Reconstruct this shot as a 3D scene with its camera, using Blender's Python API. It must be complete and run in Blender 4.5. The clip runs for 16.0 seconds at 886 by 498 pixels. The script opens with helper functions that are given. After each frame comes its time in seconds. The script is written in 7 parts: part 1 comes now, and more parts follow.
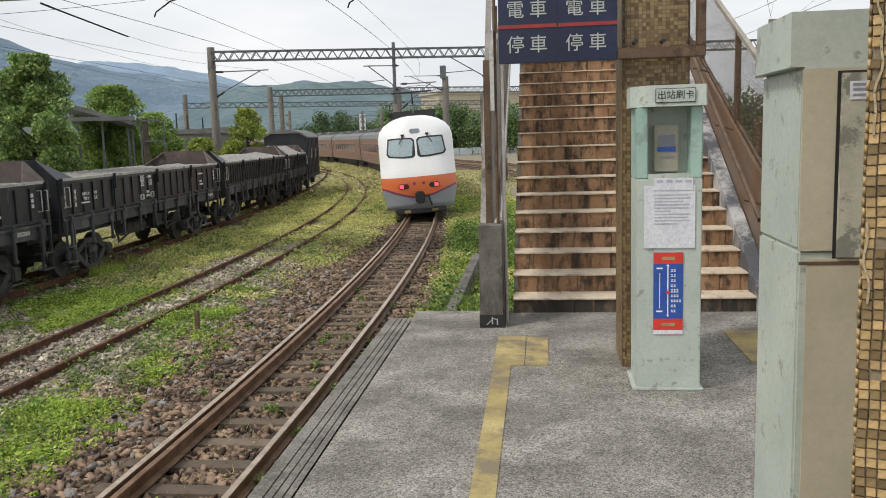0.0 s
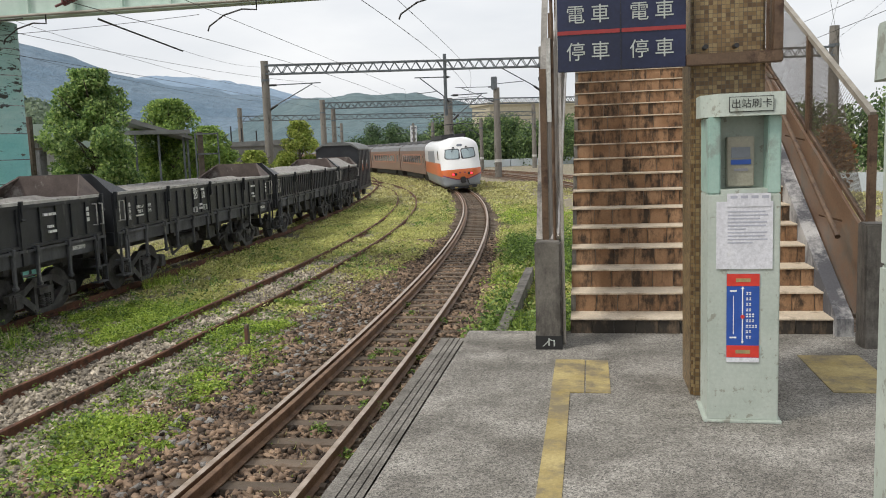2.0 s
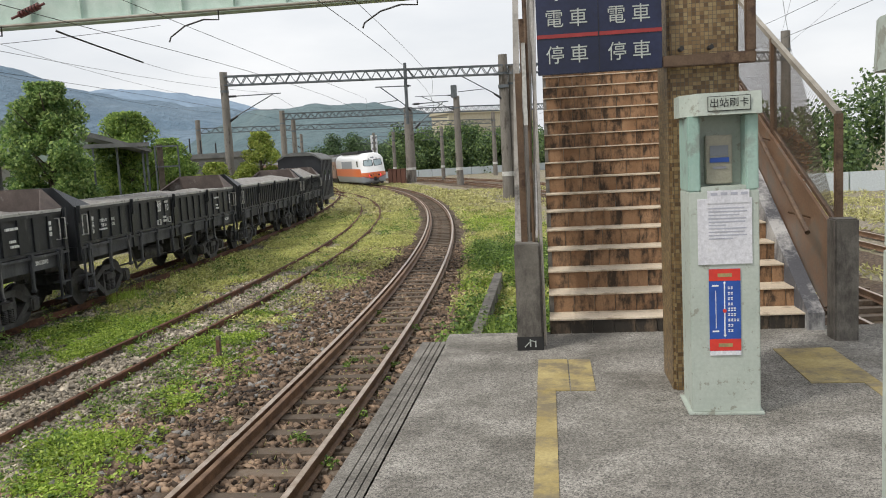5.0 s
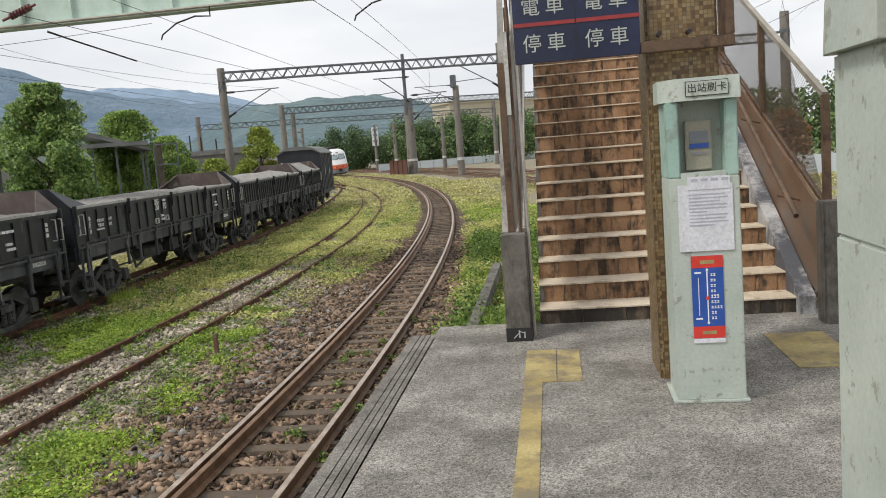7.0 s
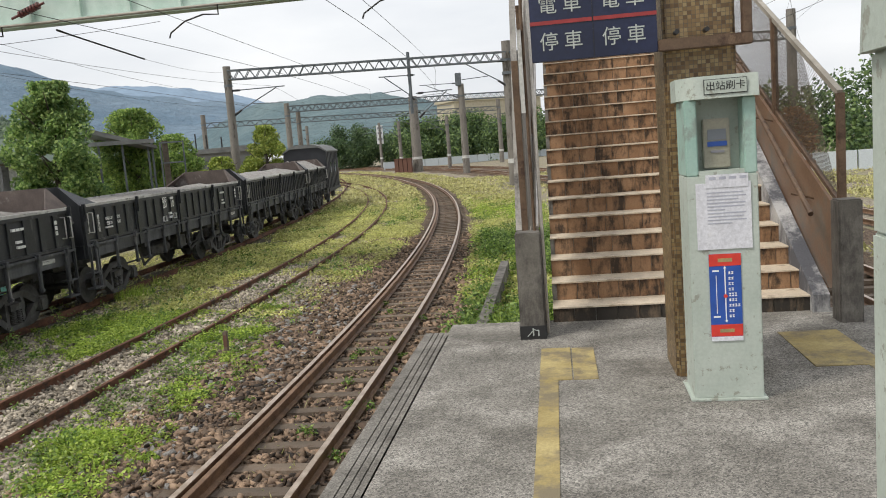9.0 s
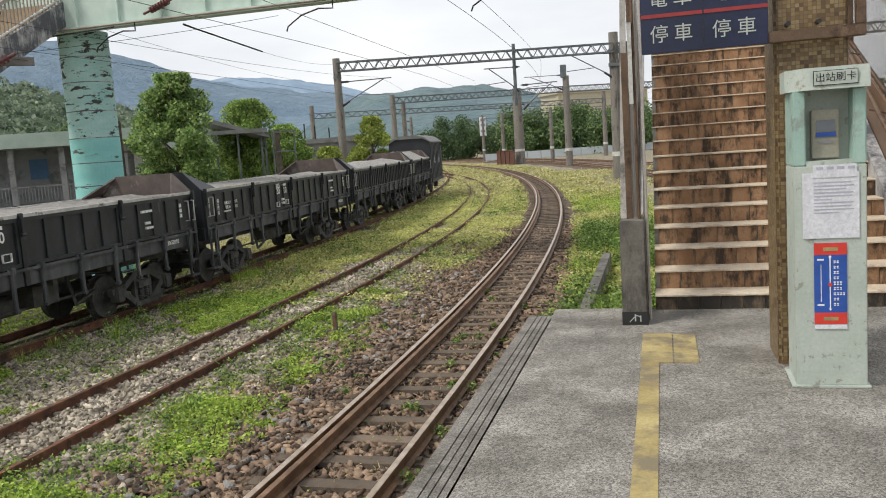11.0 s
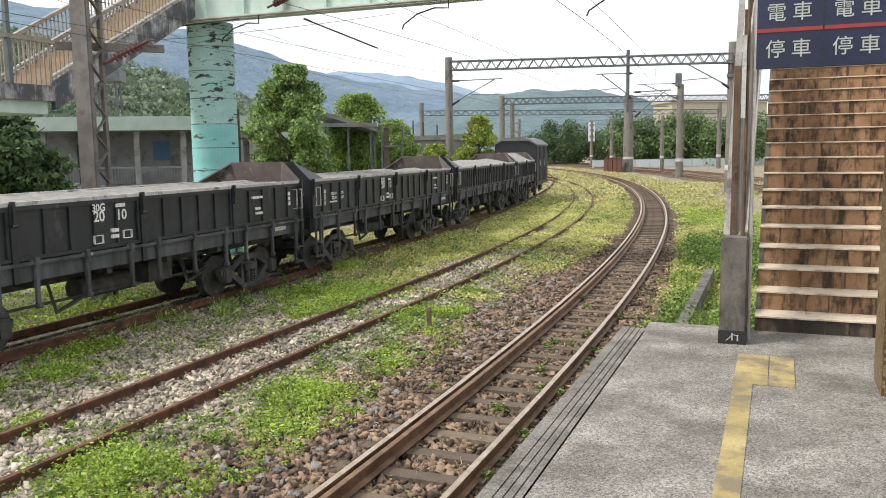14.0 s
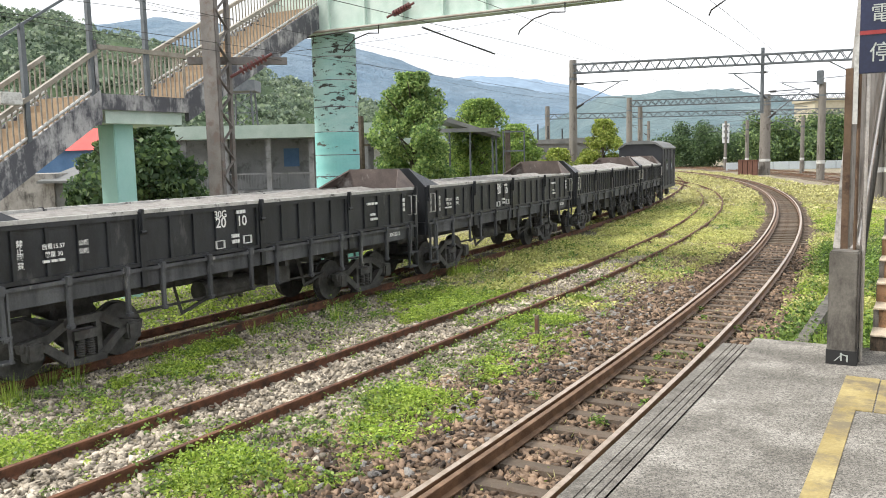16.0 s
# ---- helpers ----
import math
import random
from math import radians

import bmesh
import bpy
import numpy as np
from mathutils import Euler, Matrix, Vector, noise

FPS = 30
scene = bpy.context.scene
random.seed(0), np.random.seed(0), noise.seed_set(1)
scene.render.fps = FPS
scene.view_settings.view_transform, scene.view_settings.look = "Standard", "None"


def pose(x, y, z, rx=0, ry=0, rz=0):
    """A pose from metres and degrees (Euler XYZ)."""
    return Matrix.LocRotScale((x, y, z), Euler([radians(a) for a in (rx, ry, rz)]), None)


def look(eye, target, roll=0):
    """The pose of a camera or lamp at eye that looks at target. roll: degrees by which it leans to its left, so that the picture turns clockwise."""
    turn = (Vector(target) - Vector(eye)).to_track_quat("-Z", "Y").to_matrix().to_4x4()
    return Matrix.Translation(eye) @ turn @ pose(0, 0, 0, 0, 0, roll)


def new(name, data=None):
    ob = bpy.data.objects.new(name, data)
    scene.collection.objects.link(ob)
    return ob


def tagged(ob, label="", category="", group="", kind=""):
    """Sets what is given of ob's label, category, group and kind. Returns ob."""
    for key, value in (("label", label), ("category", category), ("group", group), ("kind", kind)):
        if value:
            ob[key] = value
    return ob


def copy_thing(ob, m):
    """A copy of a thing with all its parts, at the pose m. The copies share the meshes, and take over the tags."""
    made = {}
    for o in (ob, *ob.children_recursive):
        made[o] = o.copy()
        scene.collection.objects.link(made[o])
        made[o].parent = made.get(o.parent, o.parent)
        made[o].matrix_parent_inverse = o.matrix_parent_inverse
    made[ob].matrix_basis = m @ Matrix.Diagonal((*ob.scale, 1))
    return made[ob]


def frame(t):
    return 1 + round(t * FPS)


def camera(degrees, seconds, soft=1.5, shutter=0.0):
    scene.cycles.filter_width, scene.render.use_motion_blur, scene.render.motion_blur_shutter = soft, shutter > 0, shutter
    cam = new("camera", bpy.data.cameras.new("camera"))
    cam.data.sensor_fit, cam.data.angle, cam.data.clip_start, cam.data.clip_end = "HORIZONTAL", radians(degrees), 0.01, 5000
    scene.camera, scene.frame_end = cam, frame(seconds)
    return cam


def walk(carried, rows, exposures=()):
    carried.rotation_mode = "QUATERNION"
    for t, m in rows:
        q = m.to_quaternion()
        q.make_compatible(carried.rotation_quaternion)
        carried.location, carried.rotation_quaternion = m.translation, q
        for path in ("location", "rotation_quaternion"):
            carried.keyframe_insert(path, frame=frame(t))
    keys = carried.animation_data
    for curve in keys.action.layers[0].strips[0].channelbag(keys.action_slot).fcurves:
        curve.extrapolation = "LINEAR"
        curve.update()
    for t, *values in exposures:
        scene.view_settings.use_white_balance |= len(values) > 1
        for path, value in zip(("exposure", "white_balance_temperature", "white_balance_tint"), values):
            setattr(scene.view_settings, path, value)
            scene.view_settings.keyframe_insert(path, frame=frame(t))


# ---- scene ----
cam = camera(55.9, 16.0, 1.0)
PATH = [
    (0, (0.18, 0.401, 1.741), (-0.049, 2.37, 1.472), -1.7),
    (0.5, (0.008, 0.539, 1.732), (-0.223, 2.509, 1.479), -2.0),
    (1, (0.025, 0.621, 1.718), (-0.197, 2.592, 1.462), -1.8),
    (1.5, (0.156, 0.705, 1.728), (-0.125, 2.67, 1.486), -1.7),
    (2, (0.113, 0.719, 1.755), (-0.235, 2.674, 1.516), -2.0),
    (2.5, (0.039, 0.711, 1.752), (-0.328, 2.663, 1.524), -2.2),
    (3, (-0.029, 0.674, 1.74), (-0.389, 2.629, 1.524), -2.3),
    (3.5, (-0.085, 0.656, 1.735), (-0.412, 2.618, 1.524), -2.8),
    (4, (-0.09, 0.64, 1.726), (-0.367, 2.609, 1.509), -2.9),
    (4.5, (-0.076, 0.639, 1.726), (-0.336, 2.61, 1.506), -2.8),
    (7, (0.115, 0.711, 1.731), (-0.155, 2.677, 1.487), -4.5),
    (7.5, (0.079, 0.712, 1.736), (-0.2, 2.676, 1.485), -4.7),
    (8, (0.019, 0.707, 1.738), (-0.258, 2.672, 1.485), -4.7),
    (8.2, (-0.002, 0.704, 1.738), (-0.233, 2.674, 1.482), -4.5),
    (10.3, (0.103, 0.569, 1.724), (-0.285, 2.517, 1.489), -4.3),
    (10.5, (0.077, 0.51, 1.715), (-0.316, 2.456, 1.467), -4.2),
    (11, (0.025, 0.352, 1.712), (-0.489, 2.269, 1.463), -3.9),
    (11.5, (0.026, 0.371, 1.715), (-0.543, 2.272, 1.468), -3.3),
    (12, (0.037, 0.461, 1.728), (-0.557, 2.355, 1.484), -3.4),
    (12.5, (0.047, 0.549, 1.698), (-0.552, 2.443, 1.461), -2.8),
    (13, (0.07, 0.515, 1.685), (-0.561, 2.399, 1.455), -1.1),
    (13.5, (0.086, 0.373, 1.734), (-0.627, 2.227, 1.503), -1.0),
    (14, (0.079, 0.278, 1.723), (-0.661, 2.121, 1.485), -0.8),
    (14.5, (0.129, 0.287, 1.733), (-0.723, 2.081, 1.496), -0.8),
    (15, (0.254, 0.413, 1.77), (-0.759, 2.123, 1.546), -1.2),
    (15.5, (0.314, 0.456, 1.784), (-0.696, 2.167, 1.56), -1.2),
    (16, (0.367, 0.437, 1.778), (-0.645, 2.147, 1.554), -1.3),
]
EXPOSURES = [(0, 0.1), (11, 0.2), (11.5, 0.6), (12, 0.5), (12.5, 0.0), (13, -0.28), (13.5, -0.28), (14, 0.6), (14.5, 0.8), (15, 0.8), (15.5, 0.54), (16, 0.86)]
walk(cam, [(t, look(eye, target, roll)) for t, eye, target, roll in PATH], EXPOSURES)

# ---- light: a bright overcast day ----
world = bpy.data.worlds.new("world")
scene.world = world
world.use_nodes = True
wn, wl = world.node_tree.nodes, world.node_tree.links
wn.clear()
w_out = wn.new("ShaderNodeOutputWorld")
w_bg = wn.new("ShaderNodeBackground")
w_sky = wn.new("ShaderNodeTexSky")
w_sky.sky_type = "NISHITA"
w_sky.sun_disc = False
w_sky.sun_elevation, w_sky.sun_rotation = radians(50), radians(-125)
w_sky.dust_density, w_sky.air_density = 4.0, 1.2
w_bg.inputs["Strength"].default_value = 0.115
w_co = wn.new("ShaderNodeTexCoord")
w_map = wn.new("ShaderNodeMapping")
w_map.inputs["Scale"].default_value = (1.0, 1.0, 3.2)
w_noise = wn.new("ShaderNodeTexNoise")
w_noise.inputs["Scale"].default_value = 2.3
w_noise.inputs["Detail"].default_value = 6
w_ramp = wn.new("ShaderNodeValToRGB")
w_ramp.color_ramp.elements[0].position, w_ramp.color_ramp.elements[0].color = 0.32, (6.1, 6.4, 6.85, 1)
w_ramp.color_ramp.elements[1].position, w_ramp.color_ramp.elements[1].color = 0.66, (8.7, 8.75, 8.85, 1)
w_mix = wn.new("ShaderNodeMixRGB")
w_mix.inputs[0].default_value = 0.88
wl.new(w_co.outputs["Generated"], w_map.inputs[0])
wl.new(w_map.outputs[0], w_noise.inputs["Vector"])
wl.new(w_noise.outputs[0], w_ramp.inputs[0])
wl.new(w_sky.outputs[0], w_mix.inputs[1])
wl.new(w_ramp.outputs[0], w_mix.inputs[2])
wl.new(w_mix.outputs[0], w_bg.inputs["Color"])
wl.new(w_bg.outputs[0], w_out.inputs["Surface"])
sun_lamp = bpy.data.lights.new("sun", "SUN")
sun_lamp.energy, sun_lamp.angle, sun_lamp.color = 2.1, radians(12), (1.0, 0.965, 0.905)
sun_ob = new("sun", sun_lamp)
sun_ob.matrix_world = look((-20, -8, 32), (0, 6, 0))

# ---- materials ----
def node_mat(name):
    m = bpy.data.materials.new(name)
    m.use_nodes = True
    return m, m.node_tree.nodes, m.node_tree.links, m.node_tree.nodes["Principled BSDF"]


def noise_node(ns, ls, co, scale, detail=5, rough=0.6):
    n = ns.new("ShaderNodeTexNoise")
    n.inputs["Scale"].default_value, n.inputs["Detail"].default_value, n.inputs["Roughness"].default_value = scale, detail, rough
    ls.new(co, n.inputs["Vector"])
    return n.outputs[0]


def noise_tint(ns, ls, co, scale):
    n = ns.new("ShaderNodeTexNoise")
    n.inputs["Scale"].default_value = scale
    ls.new(co, n.inputs["Vector"])
    return n.outputs["Color"]


def ramp_node(ns, ls, fac, stops):
    r = ns.new("ShaderNodeValToRGB")
    while len(r.color_ramp.elements) < len(stops):
        r.color_ramp.elements.new(0.5)
    for e, (p, c) in zip(r.color_ramp.elements, stops):
        e.position, e.color = p, (*c, 1) if len(c) == 3 else c
    ls.new(fac, r.inputs[0])
    return r.outputs[0]


def mix_node(ns, ls, fac, a, b, mode="MIX"):
    x = ns.new("ShaderNodeMixRGB")
    x.blend_type = mode
    for k, v in enumerate((fac, a, b)):
        if isinstance(v, (int, float)):
            x.inputs[k].default_value = v
        elif isinstance(v, tuple):
            x.inputs[k].default_value = (*v, 1)
        else:
            ls.new(v, x.inputs[k])
    return x.outputs[0]


def surf(name, c1, c2, scale=3.0, fine=40.0, rough=0.8, bump=0.3, metal=0.0, stain=None, stain_scale=1.2, stain_at=(0.52, 0.62), stretch=(1, 1, 1), vary=0.0, depth=0.01, isle=0.0, speck=0.0, grain=0.55):
    """A worn surface: two tones at a coarse scale, grain at a fine one, and stains or rust where given."""
    m, ns, ls, b = node_mat(name)
    co = ns.new("ShaderNodeTexCoord").outputs["Object"]
    mp = ns.new("ShaderNodeMapping")
    mp.inputs["Scale"].default_value = stretch
    ls.new(co, mp.inputs[0])
    vec = mp.outputs[0]
    a = noise_node(ns, ls, vec, scale)
    f = noise_node(ns, ls, co, fine, 4, 0.7)
    col = ramp_node(ns, ls, a, [(0.35, c1), (0.68, c2)])
    col = mix_node(ns, ls, grain, col, ramp_node(ns, ls, f, [(0.3, (0.62,) * 3), (0.7, (1.25,) * 3)]), "MULTIPLY")
    if stain:
        st = noise_node(ns, ls, vec, stain_scale, 9, 0.7)
        k = ramp_node(ns, ls, st, [(stain_at[0], (0, 0, 0)), (stain_at[1], (1, 1, 1))])
        col = mix_node(ns, ls, k, col, stain)
    if speck:
        cell = ns.new("ShaderNodeTexVoronoi")
        cell.inputs["Scale"].default_value = fine * 3.6
        warp = mix_node(ns, ls, 0.03, co, noise_tint(ns, ls, co, 40))
        ls.new(warp, cell.inputs["Vector"])
        sp = mix_node(ns, ls, 0.4, ramp_node(ns, ls, cell.outputs["Color"], [(0.15, (0, 0, 0)), (0.85, (1, 1, 1))]), noise_node(ns, ls, co, fine * 0.6, 6, 0.8))
        sp = ramp_node(ns, ls, sp, [(0.2, (1 - speck,) * 3), (0.8, (1 + speck,) * 3)])
        col = mix_node(ns, ls, 1.0, col, sp, "MULTIPLY")
    if vary or isle:
        src = ns.new("ShaderNodeObjectInfo").outputs["Random"] if vary else ns.new("ShaderNodeNewGeometry").outputs["Random Per Island"]
        v = max(vary, isle)
        col = mix_node(ns, ls, 1.0, col, ramp_node(ns, ls, src, [(0, (1 - v,) * 3), (1, (1 + v,) * 3)]), "MULTIPLY")
    ls.new(col, b.inputs["Base Color"])
    rr = ns.new("ShaderNodeMapRange")
    rr.inputs["To Min"].default_value, rr.inputs["To Max"].default_value = max(0.05, rough - 0.15), min(1, rough + 0.12)
    ls.new(a, rr.inputs[0])
    ls.new(rr.outputs[0], b.inputs["Roughness"])
    b.inputs["Metallic"].default_value = metal
    if bump:
        bp = ns.new("ShaderNodeBump")
        bp.inputs["Strength"].default_value, bp.inputs["Distance"].default_value = bump, depth
        ls.new(f, bp.inputs["Height"])
        ls.new(bp.outputs[0], b.inputs["Normal"])
    return m


def leaf_mat(name, c1, c2, c3, glow=0.25):
    m, ns, ls, b = node_mat(name)
    g = ns.new("ShaderNodeNewGeometry")
    col = ramp_node(ns, ls, g.outputs["Random Per Island"], [(0.0, c1), (0.55, c2), (1.0, c3)])
    co = ns.new("ShaderNodeTexCoord").outputs["Object"]
    col = mix_node(ns, ls, 0.7, col, ramp_node(ns, ls, noise_node(ns, ls, co, 0.7, 3), [(0.3, (0.6,) * 3), (0.7, (1.35,) * 3)]), "MULTIPLY")
    ls.new(col, b.inputs["Base Color"])
    b.inputs["Roughness"].default_value = 0.55
    tr = ns.new("ShaderNodeBsdfTranslucent")
    ls.new(col, tr.inputs["Color"])
    mx = ns.new("ShaderNodeMixShader")
    mx.inputs[0].default_value = glow
    out = ns["Material Output"]
    ls.new(b.outputs[0], mx.inputs[1])
    ls.new(tr.outputs[0], mx.inputs[2])
    ls.new(mx.outputs[0], out.inputs[0])
    return m


def ground_mat(name, tones, soil, green):
    """Ballast stones, soil and dry litter with greener patches, at real size."""
    m, ns, ls, b = node_mat(name)
    co = ns.new("ShaderNodeTexCoord").outputs["Object"]
    v = ns.new("ShaderNodeTexVoronoi")
    v.inputs["Scale"].default_value = 17.0
    ls.new(co, v.inputs["Vector"])
    stone = ramp_node(ns, ls, v.outputs["Color"], list(zip((0.0, 0.4, 0.75, 1.0), tones)))
    big = noise_node(ns, ls, co, 0.35, 6)
    col = mix_node(ns, ls, ramp_node(ns, ls, big, [(0.42, (0, 0, 0)), (0.62, (0.7, 0.7, 0.7))]), stone, soil)
    gr = noise_node(ns, ls, co, 0.8, 8, 0.7)
    col = mix_node(ns, ls, ramp_node(ns, ls, gr, [(0.5, (0, 0, 0)), (0.66, (green,) * 3)]), col, (0.24, 0.25, 0.075))
    col = mix_node(ns, ls, 0.5, col, ramp_node(ns, ls, noise_node(ns, ls, co, 60, 3), [(0.3, (0.6,) * 3), (0.7, (1.3,) * 3)]), "MULTIPLY")
    ls.new(col, b.inputs["Base Color"])
    b.inputs["Roughness"].default_value = 0.92
    bp = ns.new("ShaderNodeBump")
    bp.inputs["Strength"].default_value, bp.inputs["Distance"].default_value = 0.9, 0.04
    bp.invert = True
    ls.new(v.outputs["Distance"], bp.inputs["Height"])
    ls.new(bp.outputs[0], b.inputs["Normal"])
    return m


def streaked(name, base1, base2, dark, scale=9.0, rough=0.8, amount=(0.5, 0.62), joints=0.0, jw=0.16):
    """A face with dark run-down streaks, for stair risers, piers and old walls."""
    m, ns, ls, b = node_mat(name)
    add = ns.new("ShaderNodeVectorMath")
    sc = ns.new("ShaderNodeMath")
    sc.operation, sc.inputs[1].default_value = "MULTIPLY", 40.0
    ls.new(ns.new("ShaderNodeObjectInfo").outputs["Random"], sc.inputs[0])
    ls.new(ns.new("ShaderNodeTexCoord").outputs["Object"], add.inputs[0])
    ls.new(sc.outputs[0], add.inputs[1])
    co = add.outputs[0]
    mp = ns.new("ShaderNodeMapping")
    mp.inputs["Scale"].default_value = (1, 1, 0.30)
    ls.new(co, mp.inputs[0])
    col = ramp_node(ns, ls, noise_node(ns, ls, co, 2.5), [(0.35, base1), (0.65, base2)])
    s1 = noise_node(ns, ls, mp.outputs[0], scale, 8, 0.75)
    s2 = noise_node(ns, ls, co, scale * 0.35, 6, 0.7)
    both = mix_node(ns, ls, 0.45, s1, s2)
    col = mix_node(ns, ls, ramp_node(ns, ls, both, [(amount[0], (0, 0, 0)), (amount[1], (0.92, 0.92, 0.92))]), col, dark)
    col = mix_node(ns, ls, 0.5, col, ramp_node(ns, ls, noise_node(ns, ls, co, 70, 3), [(0.3, (0.7,) * 3), (0.7, (1.2,) * 3)]), "MULTIPLY")
    ls.new(col, b.inputs["Base Color"])
    b.inputs["Roughness"].default_value = rough
    bp = ns.new("ShaderNodeBump")
    bp.inputs["Strength"].default_value, bp.inputs["Distance"].default_value = 0.35, 0.01
    ls.new(both, bp.inputs["Height"])
    ls.new(bp.outputs[0], b.inputs["Normal"])
    return m


def mosaic_mat(name):
    """Small glazed mosaic tiles in mixed browns with pale joints."""
    m, ns, ls, b = node_mat(name)
    co = ns.new("ShaderNodeTexCoord").outputs["Object"]
    s = ns.new("ShaderNodeVectorMath")
    s.operation = "SCALE"
    s.inputs["Scale"].default_value = 1 / 0.027
    ls.new(co, s.inputs[0])
    fl = ns.new("ShaderNodeVectorMath")
    fl.operation = "FLOOR"
    ls.new(s.outputs[0], fl.inputs[0])
    wn_ = ns.new("ShaderNodeTexWhiteNoise")
    ls.new(fl.outputs[0], wn_.inputs["Vector"])
    col = ramp_node(ns, ls, wn_.outputs["Value"], [(0.0, (0.090, 0.051, 0.020)), (0.3, (0.156, 0.094, 0.037)), (0.65, (0.238, 0.156, 0.066)), (1.0, (0.295, 0.221, 0.107))])
    fr = ns.new("ShaderNodeVectorMath")
    fr.operation = "FRACTION"
    ls.new(s.outputs[0], fr.inputs[0])
    sp = ns.new("ShaderNodeSeparateXYZ")
    ls.new(fr.outputs[0], sp.inputs[0])
    acc = None
    for k in range(3):
        d = ns.new("ShaderNodeMath")
        d.operation = "LESS_THAN"
        d.inputs[1].default_value = 0.11
        ls.new(sp.outputs[k], d.inputs[0])
        if acc is None:
            acc = d.outputs[0]
        else:
            mx = ns.new("ShaderNodeMath")
            mx.operation = "MAXIMUM"
            ls.new(acc, mx.inputs[0])
            ls.new(d.outputs[0], mx.inputs[1])
            acc = mx.outputs[0]
    col = mix_node(ns, ls, acc, col, (0.10, 0.08, 0.055))
    col = mix_node(ns, ls, 0.6, col, ramp_node(ns, ls, noise_node(ns, ls, co, 4, 6), [(0.3, (0.65,) * 3), (0.7, (1.25,) * 3)]), "MULTIPLY")
    ls.new(col, b.inputs["Base Color"])
    b.inputs["Roughness"].default_value = 0.45
    bp = ns.new("ShaderNodeBump")
    bp.invert = True
    bp.inputs["Strength"].default_value, bp.inputs["Distance"].default_value = 0.6, 0.003
    ls.new(acc, bp.inputs["Height"])
    ls.new(bp.outputs[0], b.inputs["Normal"])
    return m


def plain(name, c, rough=0.6, metal=0.0, emit=0.0, vary=0.14):
    m, ns, ls, b = node_mat(name)
    co = ns.new("ShaderNodeTexCoord").outputs["Object"]
    k = ramp_node(ns, ls, noise_node(ns, ls, co, 12, 6), [(0.3, (1 - vary,) * 3), (0.7, (1 + vary,) * 3)])
    ls.new(mix_node(ns, ls, 1.0, tuple(c), k, "MULTIPLY"), b.inputs["Base Color"])
    b.inputs["Roughness"].default_value, b.inputs["Metallic"].default_value = rough, metal
    if emit:
        b.inputs["Emission Color"].default_value, b.inputs["Emission Strength"].default_value = (*c, 1), emit
    return m


def glass(name, c=(0.8, 0.85, 0.85), rough=0.05):
    m, ns, ls, b = node_mat(name)
    b.inputs["Base Color"].default_value = (*c, 1)
    b.inputs["Roughness"].default_value = rough
    b.inputs["Transmission Weight"].default_value = 1.0
    b.inputs["IOR"].default_value = 1.2
    return m


